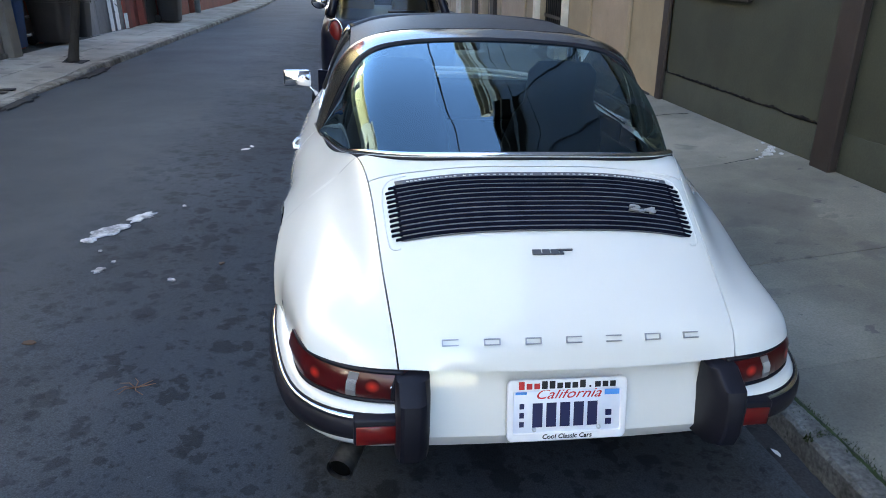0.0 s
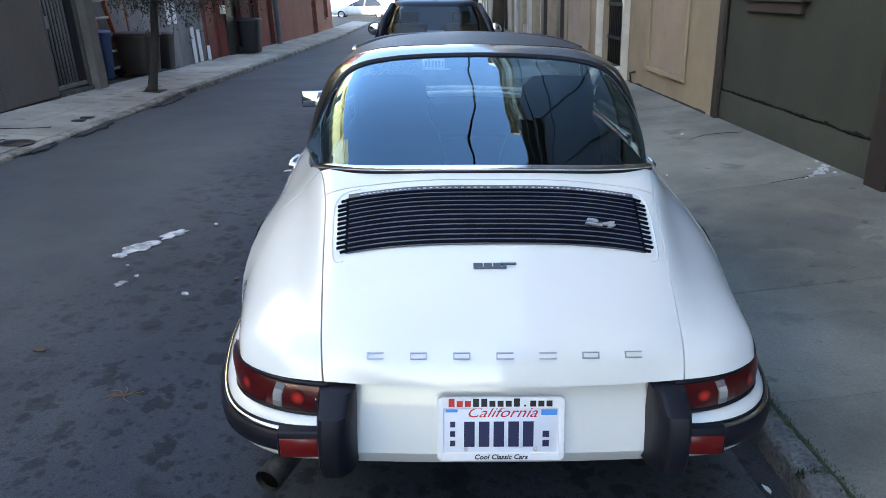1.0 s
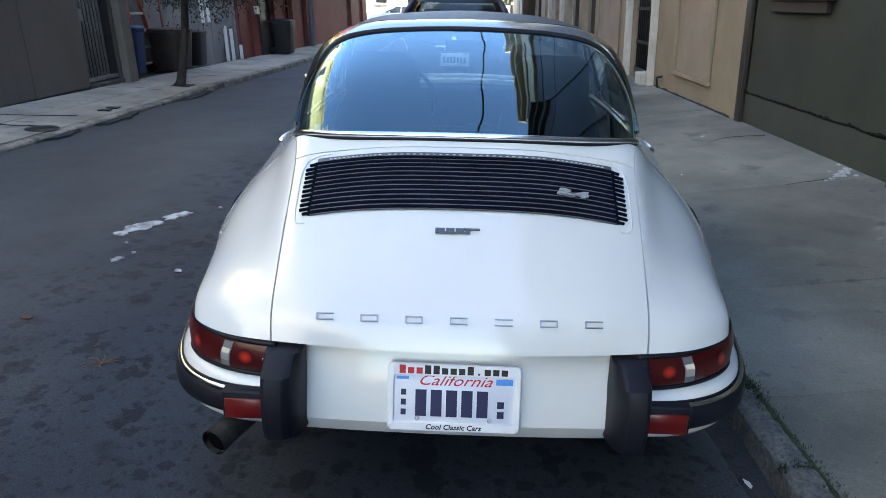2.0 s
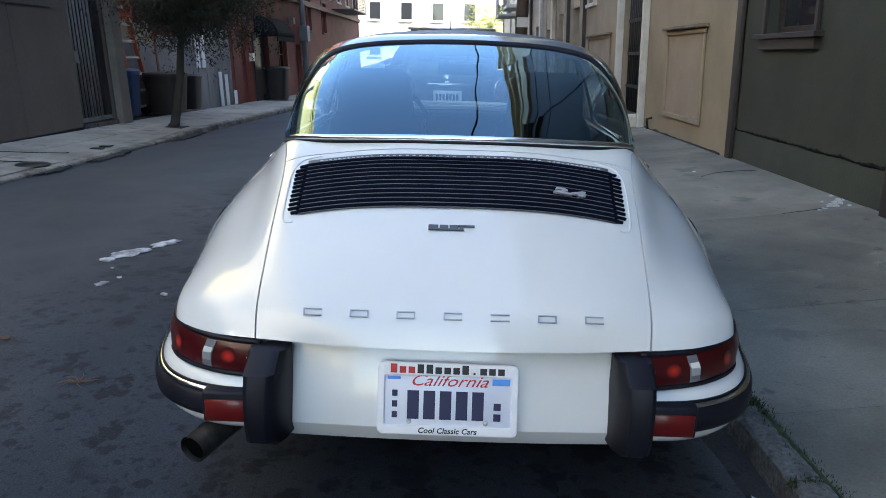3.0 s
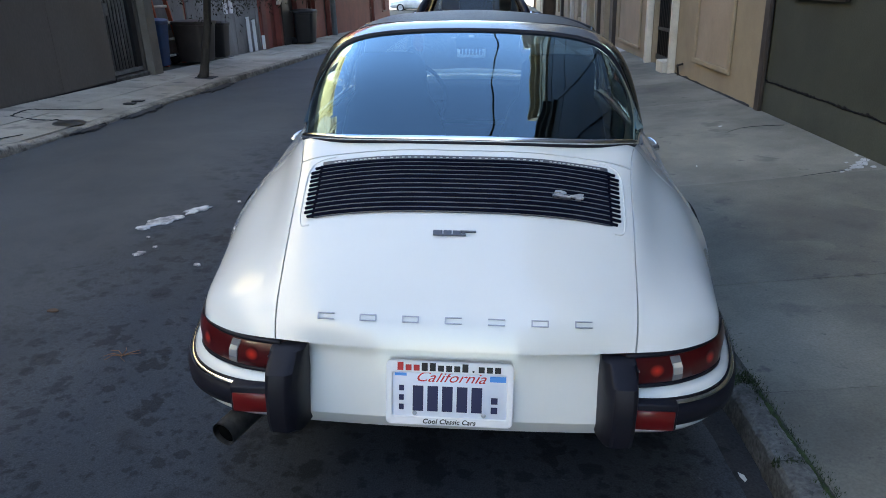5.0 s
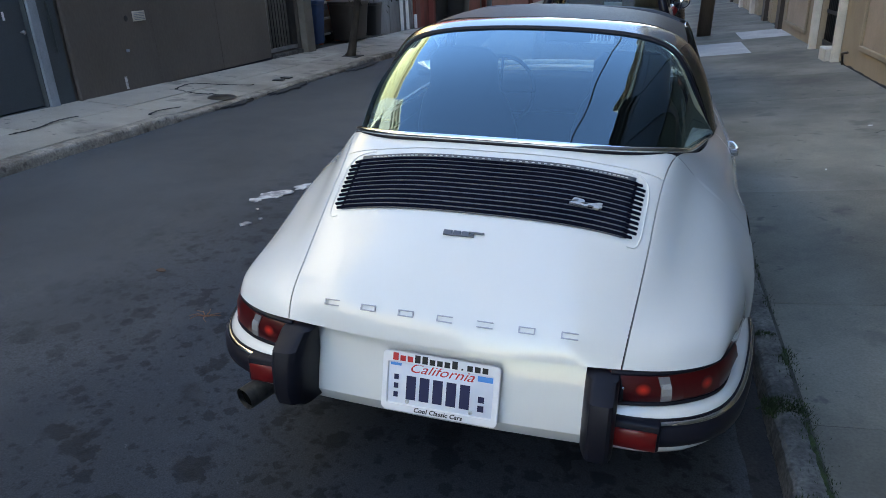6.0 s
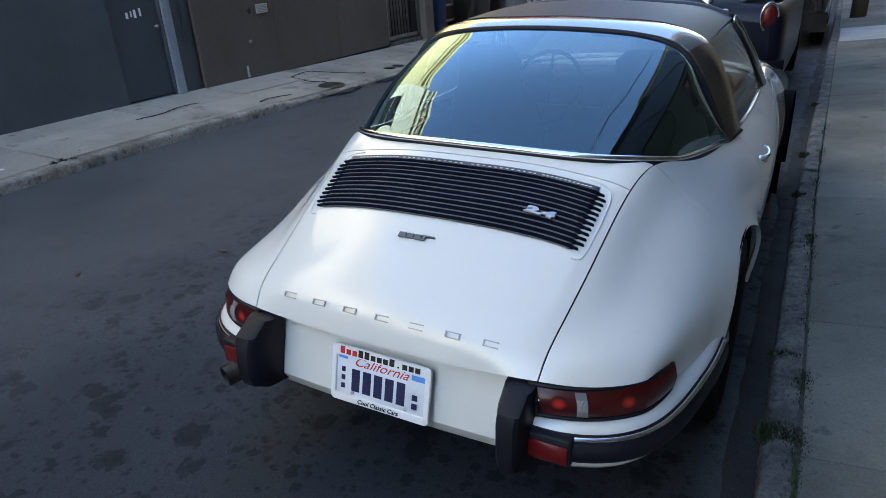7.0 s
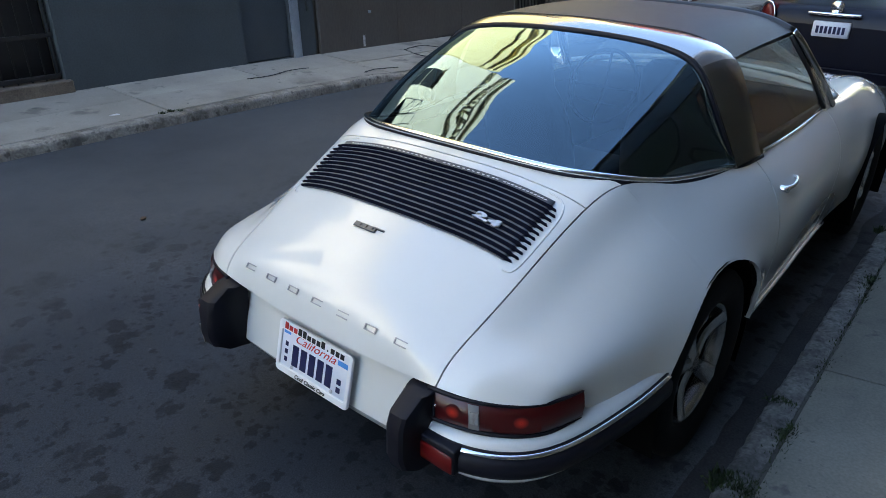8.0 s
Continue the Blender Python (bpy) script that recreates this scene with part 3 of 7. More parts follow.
def pavements():
    right = thing("pavement", "grey concrete slab pavement beside the parked car", "pavement", kind="structure")
    joints = [-8.4, -6.6, -4.8, -3.0, -1.2, .62, 1.5, 3.1, 4.7] + [6.3 + 1.6 * k for k in range(25)]
    for k, (y, y1) in enumerate(zip(joints, joints[1:])):
        drop = random.Random(k * 7 + 10).uniform(-.002, .002)
        x0, x1 = 1.034, WALL_R - .002
        c = [(x0 + slant(y), y + .001, right_top(x0, y) + drop), (x1, y + .001, right_top(x1, y) + drop), (x1, y1 - .001, right_top(x1, y1) + drop), (x0 + slant(y1), y1 - .001, right_top(x0, y1) + drop)]
        slab("paving_slab", c, .12, PAVING, right, .003)
    # two newer, paler bays
    for x0, x1, y, y1 in ((1.0, 1.80, 10.55, 12.3), (1.85, 2.69, 12.7, 14.2)):
        c = [(px, py, right_top(px, py) + .005) for px, py in ((x0, y), (x1, y), (x1, y1), (x0, y1))]
        slab("paving_slab", c, .02, NEW_PAVING, right, .003)
    rows = [[(x, yy, right_top(x, yy) - .009) for x in (.96, 1.9, WALL_R + .1)] for yy in steps(-12, 60, 60)]
    part("bedding", sheet(rows), DIRT, right)
    kr = thing("kerb", "worn concrete kerb with weeds in its joint", "kerb", kind="structure")
    y = -9.0
    k = 0
    while y < 44:
        y1 = y + (1.15, 1.3, .95)[k % 3]
        kerb_stone("kerb_stone", KERB_R, 1.028, y + .001, y1 - .001, lambda q: right_top(1.0, q), fall, k + 40, KERB, kr, -1)
        y, k = y1, k + 1
    left = thing("pavement", "pale concrete slab pavement across the street", "pavement", kind="structure")
    y = -9.0
    k = 0
    while y < 46:
        y1 = y + (1.30, 1.42, 1.36)[k % 3]
        for x0, x1 in ((WALL_L + .0, -4.84), (-4.835, KERB_L - .14)):
            rnd = random.Random(k * 5 + int(x1 * 10))
            d = rnd.uniform(-.005, .005)
            c = [(x0, y + .004, left_top(x0, y) + d), (x1, y + .004, left_top(x1, y) + d), (x1, y1 - .004, left_top(x1, y1) + d), (x0, y1 - .004, left_top(x0, y1) + d)]
            slab("paving_slab", c, .12, PALE_PAVING, left)
        y, k = y1, k + 1
    rows = [[(x, yy, left_top(x, yy) - .03) for x in (WALL_L - 2.5, WALL_L, -4.6, KERB_L - .05)] for yy in steps(-12, 60, 60)]
    part("bedding", sheet(rows), DIRT, left)
    kl = thing("kerb", "crumbling concrete kerb across the street", "kerb", kind="structure")
    y = -9.0
    k = 0
    while y < 46:
        y1 = y + (1.2, 1.05, 1.4)[k % 3]
        kerb_stone("kerb_stone", KERB_L - .137, KERB_L, y + .001, y1 - .001, lambda q: left_top(KERB_L - .1, q), fall, k + 140, FAR_KERB, kl, 1)
        y, k = y1, k + 1


def weeds():
    """Tufts along the kerb joint."""
    rnd = random.Random(11)
    bm = bmesh.new()
    spots = [(1.04, .35, 60), (1.04, .62, 90), (1.04, .95, 25), (1.04, 1.55, 30), (1.03, 2.35, 70), (1.04, 3.4, 30), (1.04, 4.2, 40), (KERB_L - .14, 1.88, 90), (KERB_L - .14, 1.8, 60), (KERB_L - .1, 1.95, 40), (1.04, .1, 60), (1.03, -.3, 60)]
    for x, y, n in spots + [(1.042, rnd.uniform(-.8, 5), 8) for _ in range(50)] + [(1.049 + .010 * noise.noise((k * .11, 0, 2)), -2.0 + .02 * k, int(max(0, (16 if k < 112 else -7) + 34 * noise.noise((k * .19, 5, 1))))) for k in range(160)] + [(.985, yj, 90) for yj in (.25, 1.2)] + [(1.0, 3.65, 50)] + [(x, y, 55) for x, y in ((1.040, 1.02), (1.046, 1.06), (0.951, 0.70), (0.985, 0.71), (1.015, 0.72), (1.04, 0.70), (0.940, 4.044), (1.02, 2.391), (1.04, 2.43), (0.940, 5.868), (0.959, 3.118))]:
        for _ in range(int(n * 3.0)):
            px, py = x + rnd.gauss(0, .010 if x > 1.041 and n < 56 else .018), y + rnd.gauss(0, .07 if x > 1.02 and n != 55 else .025 if n == 55 else .012)
            z = right_top(1.04, py) - .02 if x > 0 else left_top(px, py) - .02
            px += slant(py) - .012 if x > 0 else 0
            h, a0 = rnd.uniform(.018, .034), rnd.uniform(0, 6.28)
            w = rnd.uniform(.003, .007)
            lx, ly = rnd.gauss(0, .011), rnd.gauss(0, .011)
            v = [bm.verts.new(q) for q in ((px - w * math.cos(a0), py - w * math.sin(a0), z), (px + w * math.cos(a0), py + w * math.sin(a0), z), (px + lx, py + ly, z + h))]
            bm.faces.new(v)
    # a mat of moss fills the joint beside the car's tail and thins out further on
    for y0, y1 in ((-2.2, .66), (.96, 1.10), (2.36, 2.50), (3.9, 4.05)):
        rows = []
        n = int((y1 - y0) / .008)
        for i in range(n + 1):
            y = y0 + (y1 - y0) * i / n
            end = ease(min(i, n - i) / 8)
            c = 1.022 + slant(y) + .006 * noise.noise((y * 7, 1, 31))
            w = max(.002, .009 + .016 * noise.noise((y * 9, 2, 31)) + .006 * noise.noise((y * 40, 3, 31))) * end
            z = right_top(1.03, y)
            rows.append([(c + k * w, y, z - .006 + (.012 + .005 * noise.noise((y * 60, k * 3, 31))) * (1 - k * k) * end) for k in (-1, -.6, -.2, .2, .6, 1)])
        sheet(rows, bm)
    tagged(part("weeds", bm, GRASS, smooth=False), "green weeds sprouting from the kerb joint", "weeds", kind="stuff")


road()


# ---- facades ----
def facade(parent, name, x, y0, y1, z0, z1, mat, holes=(), face=1, deep=.16):
    """A wall in the plane x that looks to +x (face 1) or -x (-1), with openings (y0, y1, z0, z1) cut through it."""
    ys = sorted({y0, y1, *[h[0] for h in holes], *[h[1] for h in holes]})
    zs = sorted({z0, z1, *[h[2] for h in holes], *[h[3] for h in holes]})
    ys = [q for q in ys if y0 <= q <= y1]
    zs = [q for q in zs if z0 <= q <= z1]
    bm = bmesh.new()
    back = x - face * deep

    def quad(*q):
        bm.faces.new([bm.verts.new(k) for k in q])

    def solid(ya, yb, za, zb):
        return not any(h[0] <= ya and yb <= h[1] and h[2] <= za and zb <= h[3] for h in holes)
    for i in range(len(ys) - 1):
        for k in range(len(zs) - 1):
            if solid(ys[i], ys[i + 1], zs[k], zs[k + 1]):
                for xx in (x, back):
                    quad((xx, ys[i], zs[k]), (xx, ys[i + 1], zs[k]), (xx, ys[i + 1], zs[k + 1]), (xx, ys[i], zs[k + 1]))
    for a0, b0, c0, d0 in [(*h,) for h in holes] + [(y0, y1, z0, z1)]:
        ring = [(a0, c0), (b0, c0), (b0, d0), (a0, d0)]
        for k in range(4):
            (ya, za), (yb, zb) = ring[k], ring[(k + 1) % 4]
            quad((x, ya, za), (x, yb, zb), (back, yb, zb), (back, ya, za))
    bmesh.ops.remove_doubles(bm, verts=bm.verts, dist=1e-5)
    bmesh.ops.recalc_face_normals(bm, faces=bm.faces)
    return part(name, bm, mat, parent, smooth=False)


def wbox(parent, name, x, d0, d1, y0, y1, z0, z1, mat, face=1, bevel=.004, label=""):
    """A block standing d0 to d1 in front of the plane x."""
    a0, b0 = sorted((x + face * d0, x + face * d1))
    return part(name, block(a0, b0, y0, y1, z0, z1, bevel, 1), mat, parent, label, smooth=False)


def window(parent, x, y0, y1, z0, z1, trim, face=1, inset=.10, bars=1, sill=True, surround=.07, pane=None):
    """A framed window in its opening."""
    w = part("window", [wf for wf in [bmesh.new()] for q in ((y0, y0 + .05, z0, z1), (y1 - .05, y1, z0, z1), (y0 + .05, y1 - .05, z0, z0 + .05), (y0 + .05, y1 - .05, z1 - .05, z1))
                        if block(*sorted((x - face * inset, x - face * (inset - .05))), *q, .003, 1, wf)][-1], trim, parent, smooth=False)
    p = wbox(w, "pane", x, -inset + .012, -inset + .018, y0 + .04, y1 - .04, z0 + .04, z1 - .04, pane or DARK_PANE, face, 0)
    for k in range(bars):
        zz = z0 + (z1 - z0) * (k + 1) / (bars + 1)
        wbox(w, "glazing_bar", x, -inset + .005, -inset + .045, y0 + .05, y1 - .05, zz - .018, zz + .018, trim, face, .002)
    if sill:
        wbox(w, "sill", x, -.08, .07, y0 - .08, y1 + .08, z0 - .07, z0 - .004, trim, face)
    if surround:
        for a0, b0 in ((y0 - surround, y0 - .003), (y1 + .003, y1 + surround)):
            wbox(w, "casing", x, .002, .03, a0, b0, z0, z1, trim, face)
        wbox(w, "head", x, .002, .045, y0 - surround - .02, y1 + surround + .02, z1 + .003, z1 + .11, trim, face)
    return w


# ---- the white sports car ----
# Long curves of the right half, station by station from the tail forward (x, y, z).
CENTRE = [(0, -.030, .572), (0, -.003, .643), (0, .095, .727), (0, .285, .827), (0, .525, .938), (0, .556, .956)]
INNER = [(.2, -.027, .573), (.2, .0, .642), (.205, .10, .722), (.21, .29, .821), (.215, .527, .934), (.22, .565, .953)]
OUTER = [(.33, -.020, .576), (.334, .006, .640), (.340, .108, .708), (.353, .298, .804), (.37, .532, .917), (.398, .600, .944)]
SEAM = [(.435, -.012, .580), (.441, .024, .628), (.452, .122, .686), (.469, .302, .777), (.491, .532, .889), (.522, .668, .928), (.588, .87, .894), (.645, 1.2, .874),
        (.672, 1.6, .874), (.676, 2.15, .890), (.60, 2.6, .890), (.50, 3.05, .858), (.47, 3.45, .80), (.46, 3.85, .68)]
CROWN = [(.53, .012, .578), (.534, .048, .622), (.540, .15, .664), (.546, .335, .734), (.566, .56, .823), (.584, .70, .860), (.640, .88, .836), (.698, 1.2, .824),
         (.722, 1.6, .828), (.728, 2.15, .838), (.682, 2.6, .853), (.605, 3.05, .852), (.58, 3.47, .805), (.58, 3.88, .70)]
SHOULDER = [(.615, .06, .577), (.620, .10, .612), (.638, .20, .640), (.650, .385, .682), (.673, .585, .738), (.690, .74, .762), (.720, .9, .750), (.758, 1.2, .728),
            (.780, 1.6, .732), (.780, 2.15, .732), (.758, 2.6, .745), (.718, 3.05, .765), (.69, 3.46, .73), (.69, 3.84, .62)]
FLANK = [(.665, .12, .575), (.678, .165, .594), (.706, .285, .596), (.738, .45, .602), (.760, .62, .618), (.772, .78, .625), (.778, .9, .622), (.788, 1.2, .592),
         (.790, 1.6, .57), (.786, 2.15, .555), (.790, 2.6, .565), (.798, 3.05, .58), (.775, 3.45, .56), (.735, 3.78, .50)]
LOWER = [(.683, .204, .572), (.688, .232, .52), (.716, .31, .475), (.750, .46, .465), (.768, .62, .46), (.776, .78, .42), (.780, .9, .38), (.766, 1.2, .345),
         (.756, 1.6, .345), (.750, 2.15, .345), (.758, 2.6, .33), (.788, 3.05, .34), (.770, 3.42, .35), (.735, 3.72, .35)]
# the body narrows a little towards the nose
SEAM, CROWN, SHOULDER, FLANK, LOWER = ([(x * (1 - .055 * min(1, max(0, (y - 1.5) / 1.4))), y, z) for x, y, z in c] for c in (SEAM, CROWN, SHOULDER, FLANK, LOWER))
LONG = [spline(c) for c in (CENTRE, INNER, OUTER, SEAM, CROWN, SHOULDER, FLANK, LOWER)]
WHEEL_Y, WHEEL_Z, ARCH_R = (0.882, 3.15), 0.33, 0.354


def body_row(s):
    """The car's half section at station s; a float index j runs from the centre (0) to the lower edge (7)."""
    if s <= 5:
        p = [c(s) for c in LONG]
        q = [(-k[0], k[1], k[2]) for k in p[3:0:-1]] + p
        f = spline(q)
        return lambda j: f(j + 3)
    f = spline([c(s) for c in LONG[3:]])
    return lambda j: f(j - 3)


def skin(s0, s1, j0, j1, ns, nj, side=1, both=False):
    js = steps(-j1, j1, 2 * nj) if both else steps(j0, j1, nj)
    rows = []
    for s in steps(s0, s1, ns):
        f = body_row(s)
        row = []
        for j in js:
            q = np.array(f(abs(j)))
            q[0] *= side * (-1 if j < 0 else 1)
            row.append(q)
        rows.append(row)
    return np.array(rows)


def panel(name, rows, parent, mat, label="", gap=0.0022, fold=0.018, arches=()):
    """A pressed panel: shut lines round it, edges folded in, wheel arches cut out."""
    g = np.array(rows)
    du, dv = np.gradient(g, axis=0), np.gradient(g, axis=1)
    nrm = np.cross(du, dv)
    nrm /= np.maximum(np.linalg.norm(nrm, axis=2, keepdims=True), 1e-9)
    away = (g - np.array((0, 1.9, .45))) * np.array((1, .4, 1))
    nrm = nrm * np.where((nrm * away).sum(axis=2, keepdims=True) < 0, -1.0, 1.0)

    def pull(a, b):
        d = b - a
        return a + d / np.maximum(np.linalg.norm(d, axis=1, keepdims=True), 1e-9) * gap
    g[0], g[-1] = pull(g[0], g[1]), pull(g[-1], g[-2])
    g[:, 0], g[:, -1] = pull(g[:, 0], g[:, 1]), pull(g[:, -1], g[:, -2])
    flat = g.reshape(-1, 3).copy()
    bm = bmesh.new()
    inside = np.zeros(g.shape[:2], bool)
    for yc, zc, r in arches:
        d = np.hypot(g[:, :, 1] - yc, g[:, :, 2] - zc)
        hit = d < r
        inside |= hit
        k = r / np.maximum(d, 1e-6)
        near = hit & (d > r * 0.5)
        g[:, :, 1] = np.where(near, yc + (g[:, :, 1] - yc) * k, g[:, :, 1])
        g[:, :, 2] = np.where(near, zc + (g[:, :, 2] - zc) * k, g[:, :, 2])
        for i, c in zip(*np.nonzero(near)):
            d2 = (flat[:, 1] - g[i, c, 1]) ** 2 + (flat[:, 2] - g[i, c, 2]) ** 2
            best = np.argpartition(d2, 6)[:6]
            w = 1 / (d2[best] + 1e-7)
            g[i, c, 0] = (flat[best, 0] * w).sum() / w.sum()
    verts = {}

    def vert(i, k):
        if (i, k) not in verts:
            verts[i, k] = bm.verts.new(g[i, k])
        return verts[i, k]
    n, c = g.shape[:2]
    for i in range(n - 1):
        for k in range(c - 1):
            q = [(i, k), (i, k + 1), (i + 1, k + 1), (i + 1, k)]
            if all(inside[a] for a in q):
                continue
            bm.faces.new([vert(*a) for a in q])
    back = {}
    edge = [e for e in bm.edges if e.is_boundary]
    place = {vv: ik for ik, vv in verts.items()}

    def folded(vv):
        if vv not in back:
            i, k = place[vv]
            side = 1 if g[i, k, 0] > 0 else -1
            shift = Vector((-side * 0.014, 0, 0)) if inside[i, k] else Vector(-nrm[i, k] * fold)
            back[vv] = bm.verts.new(vv.co + shift)
        return back[vv]
    for e in edge:
        a0, b0 = e.verts
        bm.faces.new((a0, b0, folded(b0), folded(a0)))
    bmesh.ops.recalc_face_normals(bm, faces=bm.faces)
    return part(name, bm, mat, parent, label, angle=50)


def both_ways(half):
    """Right-half points from the centre outward, made into a whole line from left to right."""
    return [(-x, y, z) for x, y, z in half[:0:-1]] + list(half)


def line_of(half, n):
    f = spline(both_ways(half))
    m = 2 * (len(half) - 1)
    return [f(t) for t in steps(0, m, n)]


GLASS_BASE = [(0, .562, .963), (.22, .570, .960), (.39, .605, .952), (.496, .678, .940), (.565, .88, .897), (.634, 1.195, .872)]
GLASS_TOP = [(0, 1.175, 1.238), (.22, 1.176, 1.232), (.40, 1.165, 1.211), (.487, 1.158, 1.172), (.553, 1.153, 1.080), (.640, 1.185, .888)]
BAR_REAR = [(0, 1.175, 1.246), (.22, 1.176, 1.240), (.41, 1.165, 1.220), (.500, 1.158, 1.180), (.568, 1.153, 1.082), (.657, 1.192, .876)]
BAR_FRONT = [(0, 1.305, 1.268), (.22, 1.308, 1.262), (.43, 1.322, 1.238), (.535, 1.345, 1.185), (.602, 1.318, 1.095), (.674, 1.358, .884)]
ROOF_FRONT = [(0, 2.01, 1.262), (.22, 2.005, 1.257), (.41, 1.99, 1.240), (.527, 1.965, 1.203)]
SCREEN_BASE = [(0, 2.72, .915), (.25, 2.69, .912), (.5, 2.56, .905), (.650, 2.30, .900)]


def flared(rows, yc, zc, r):
    """The wing swells towards the wheel arch."""
    g = np.array(rows)
    d = np.hypot(g[:, :, 1] - yc, g[:, :, 2] - zc)
    k = np.clip(1 - (d - r) / .12, 0, 1)
    g[:, :, 0] += np.sign(g[:, :, 0]) * .020 * k * k
    return g


def wheel(parent, y, side):
    """Five-petal forged wheel in its tyre."""
    w = part("wheel", lathe([(.182, .02), (.190, .045), (.204, .058), (.204, .066), (.196, .068), (.184, .04), (.180, .02)], sides=48), WHEEL_ALLOY, parent)
    w.matrix_basis = pose(side * (.690 if y < 2 else .652), y, WHEEL_Z, 0, 0, 0 if side > 0 else 180)
    part("tyre", lathe([(.200, -.08), (.25, -.09), (.298, -.085), (.313, -.066), (.315, 0), (.313, .066), (.302, .082), (.26, .090), (.222, .082), (.207, .068), (.195, .06)], sides=56), TYRE, w)
    # brake in the near-black shade colour, for dark gaps between spokes
    part("brake", lathe([(.001, -.03), (.14, -.03), (.14, -.055), (.170, -.058), (.186, .03)], sides=32), DARK, w)
    part("hub", lathe([(.001, .046), (.020, .045), (.026, .040), (.030, .028), (.034, .0)], sides=32), WHEEL_ALLOY, w)
    for k in range(5):
        rows = []
        for u in steps(0, 1, 8):
            r = .028 + .166 * u
            half = .012 + .017 * u * u
            out = .036 + .022 * u - .016 * math.sin(math.pi * u)
            rows.append([(out - .008 * abs(c) ** 2, c * half, r) for c in (-1, -.6, 0, .6, 1)])
        bm = thick(rows, .018)
        sp = part("spoke", bm, WHEEL_ALLOY, w, angle=40)
        sp.matrix_basis = pose(0, 0, 0, 360 / 5 * k + 14, 0, 0)
    return w


def sports_car():
    car = thing("sports_car", "ivory white open-top coupe with steel roll bar parked at the kerb", "car", at=(0, 0, 0))
    # panels
    panel("engine_lid", skin(0, 4, 0, 3, 44, 20, both=True), car, WHITE, "white rear lid with black slatted grille")
    panel("rear_scuttle", skin(4, 5, 0, 3, 6, 20, both=True), car, WHITE, fold=.03)
    arch = [(WHEEL_Y[0], WHEEL_Z, ARCH_R), (WHEEL_Y[1], WHEEL_Z, ARCH_R)]
    for side in (1, -1):
        panel("rear_quarter", flared(skin(0, 7.36, 3, 7, 170, 52, side), *arch[0]), car, WHITE, "white rear quarter with rounded wing", arches=arch[:1])
        panel("door_skin", skin(7.36, 9.06, 3, 6.85, 20, 26, side), car, WHITE, "white door skin with chrome handle")
        panel("front_wing", skin(9.06, 13, 3, 7, 90, 40, side), car, WHITE, arches=arch[1:])
        panel("sill", skin(7.36, 9.06, 6.85, 7, 20, 2, side), car, WHITE)
        # bright strip under the door
        path = [LONG[7](s) for s in steps(7.2, 9.4, 14)]
        bm = tube([(side * (q[0] + .006), q[1], q[2] + .004) for q in path], .011, 8)
        part("sill_strip", bm, CHROME, car)
        # door handle
        hx = side * .755
        bm = tube([(hx - side * .01, 1.415, .770), (hx + side * .014, 1.425, .772), (hx + side * .020, 1.45, .775), (hx + side * .018, 1.49, .778), (hx + side * .008, 1.525, .782), (hx - side * .025, 1.535, .782)],
                  [.006, .008, .007, .006, .006, .006], 10)
        part("door_handle", bm, CHROME, car, "chrome pull handle")
        bm = lathe([(.001, .014), (.009, .014), (.012, .008), (.012, -.02)], sides=16)
        kn = part("lock_button", bm, CHROME, car)
        kn.matrix_basis = pose(hx + side * .006, 1.402, .770, 0, 0, 0 if side > 0 else 180)
        # belt trim along the side window
        rows = [LONG[3](s) for s in steps(7.6, 9.0, 12)]
        part("belt_trim", tube([(side * (q[0] - .004), q[1], q[2] + .004) for q in rows], .008, 8), CHROME, car)
        for y in WHEEL_Y:
            wheel(car, y, side)
            # liner of the arch, near-black for the shade inside
            rows = []
            for th in steps(-25, 205, 24):
                c, s_ = math.cos(radians(th)), math.sin(radians(th))
                rows.append([(side * xx, y + ARCH_R * 1.02 * c, WHEEL_Z + ARCH_R * 1.02 * s_) for xx in (.775, .60, .42)])
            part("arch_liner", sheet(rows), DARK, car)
    # round headlamps close the front wings
    for side in (1, -1):
        hl = part("headlamp", lathe([(.001, .045), (.04, .040), (.075, .022), (.088, 0), (.094, 0), (.094, -.02), (.11, -.10)], 'y', 32), CLEAR, car, "round headlamp in the front wing")
        hl.matrix_basis = pose(side * .60, 3.80, .60, -12)
    # front lid and nose
    nose = []
    for s in steps(9.6, 13, 30):
        q = LONG[3](s)
        nose.append([(q[0] * k, q[1] + .05 * (1 - k * k), q[2] + .03 * (1 - k * k) * (1 - .5 * (s - 9.6) / 3.4)) for k in steps(-1, 1, 16)])
    panel("front_lid", nose, car, WHITE)
    part("front_apron", block(-.70, .70, 3.62, 3.95, .25, .52, .08, 3), WHITE, car)
    # underbody and engine bay floor take the near-black shade colour
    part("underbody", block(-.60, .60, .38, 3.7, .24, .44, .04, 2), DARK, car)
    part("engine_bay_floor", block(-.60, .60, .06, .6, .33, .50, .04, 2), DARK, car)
    # plate panel between the rubber guards
    rows = []
    for x in steps(-.40, .40, 10):
        b = .012 * (1 - (x / .4) ** 2)
        rows.append([(x, y + .022 - b, z) for y, z in ((.03, .578), (.012, .562), (-.002, .52), (-.022, .45), (-.0352, .388), (-.036, .381), (-.0345, .3775), (-.007, .334), (.002, .329), (.05, .310))])
    bm = thick(rows, -.01)
    part("plate_panel", bm, WHITE, car, "white rear panel between rubber guards", angle=22)
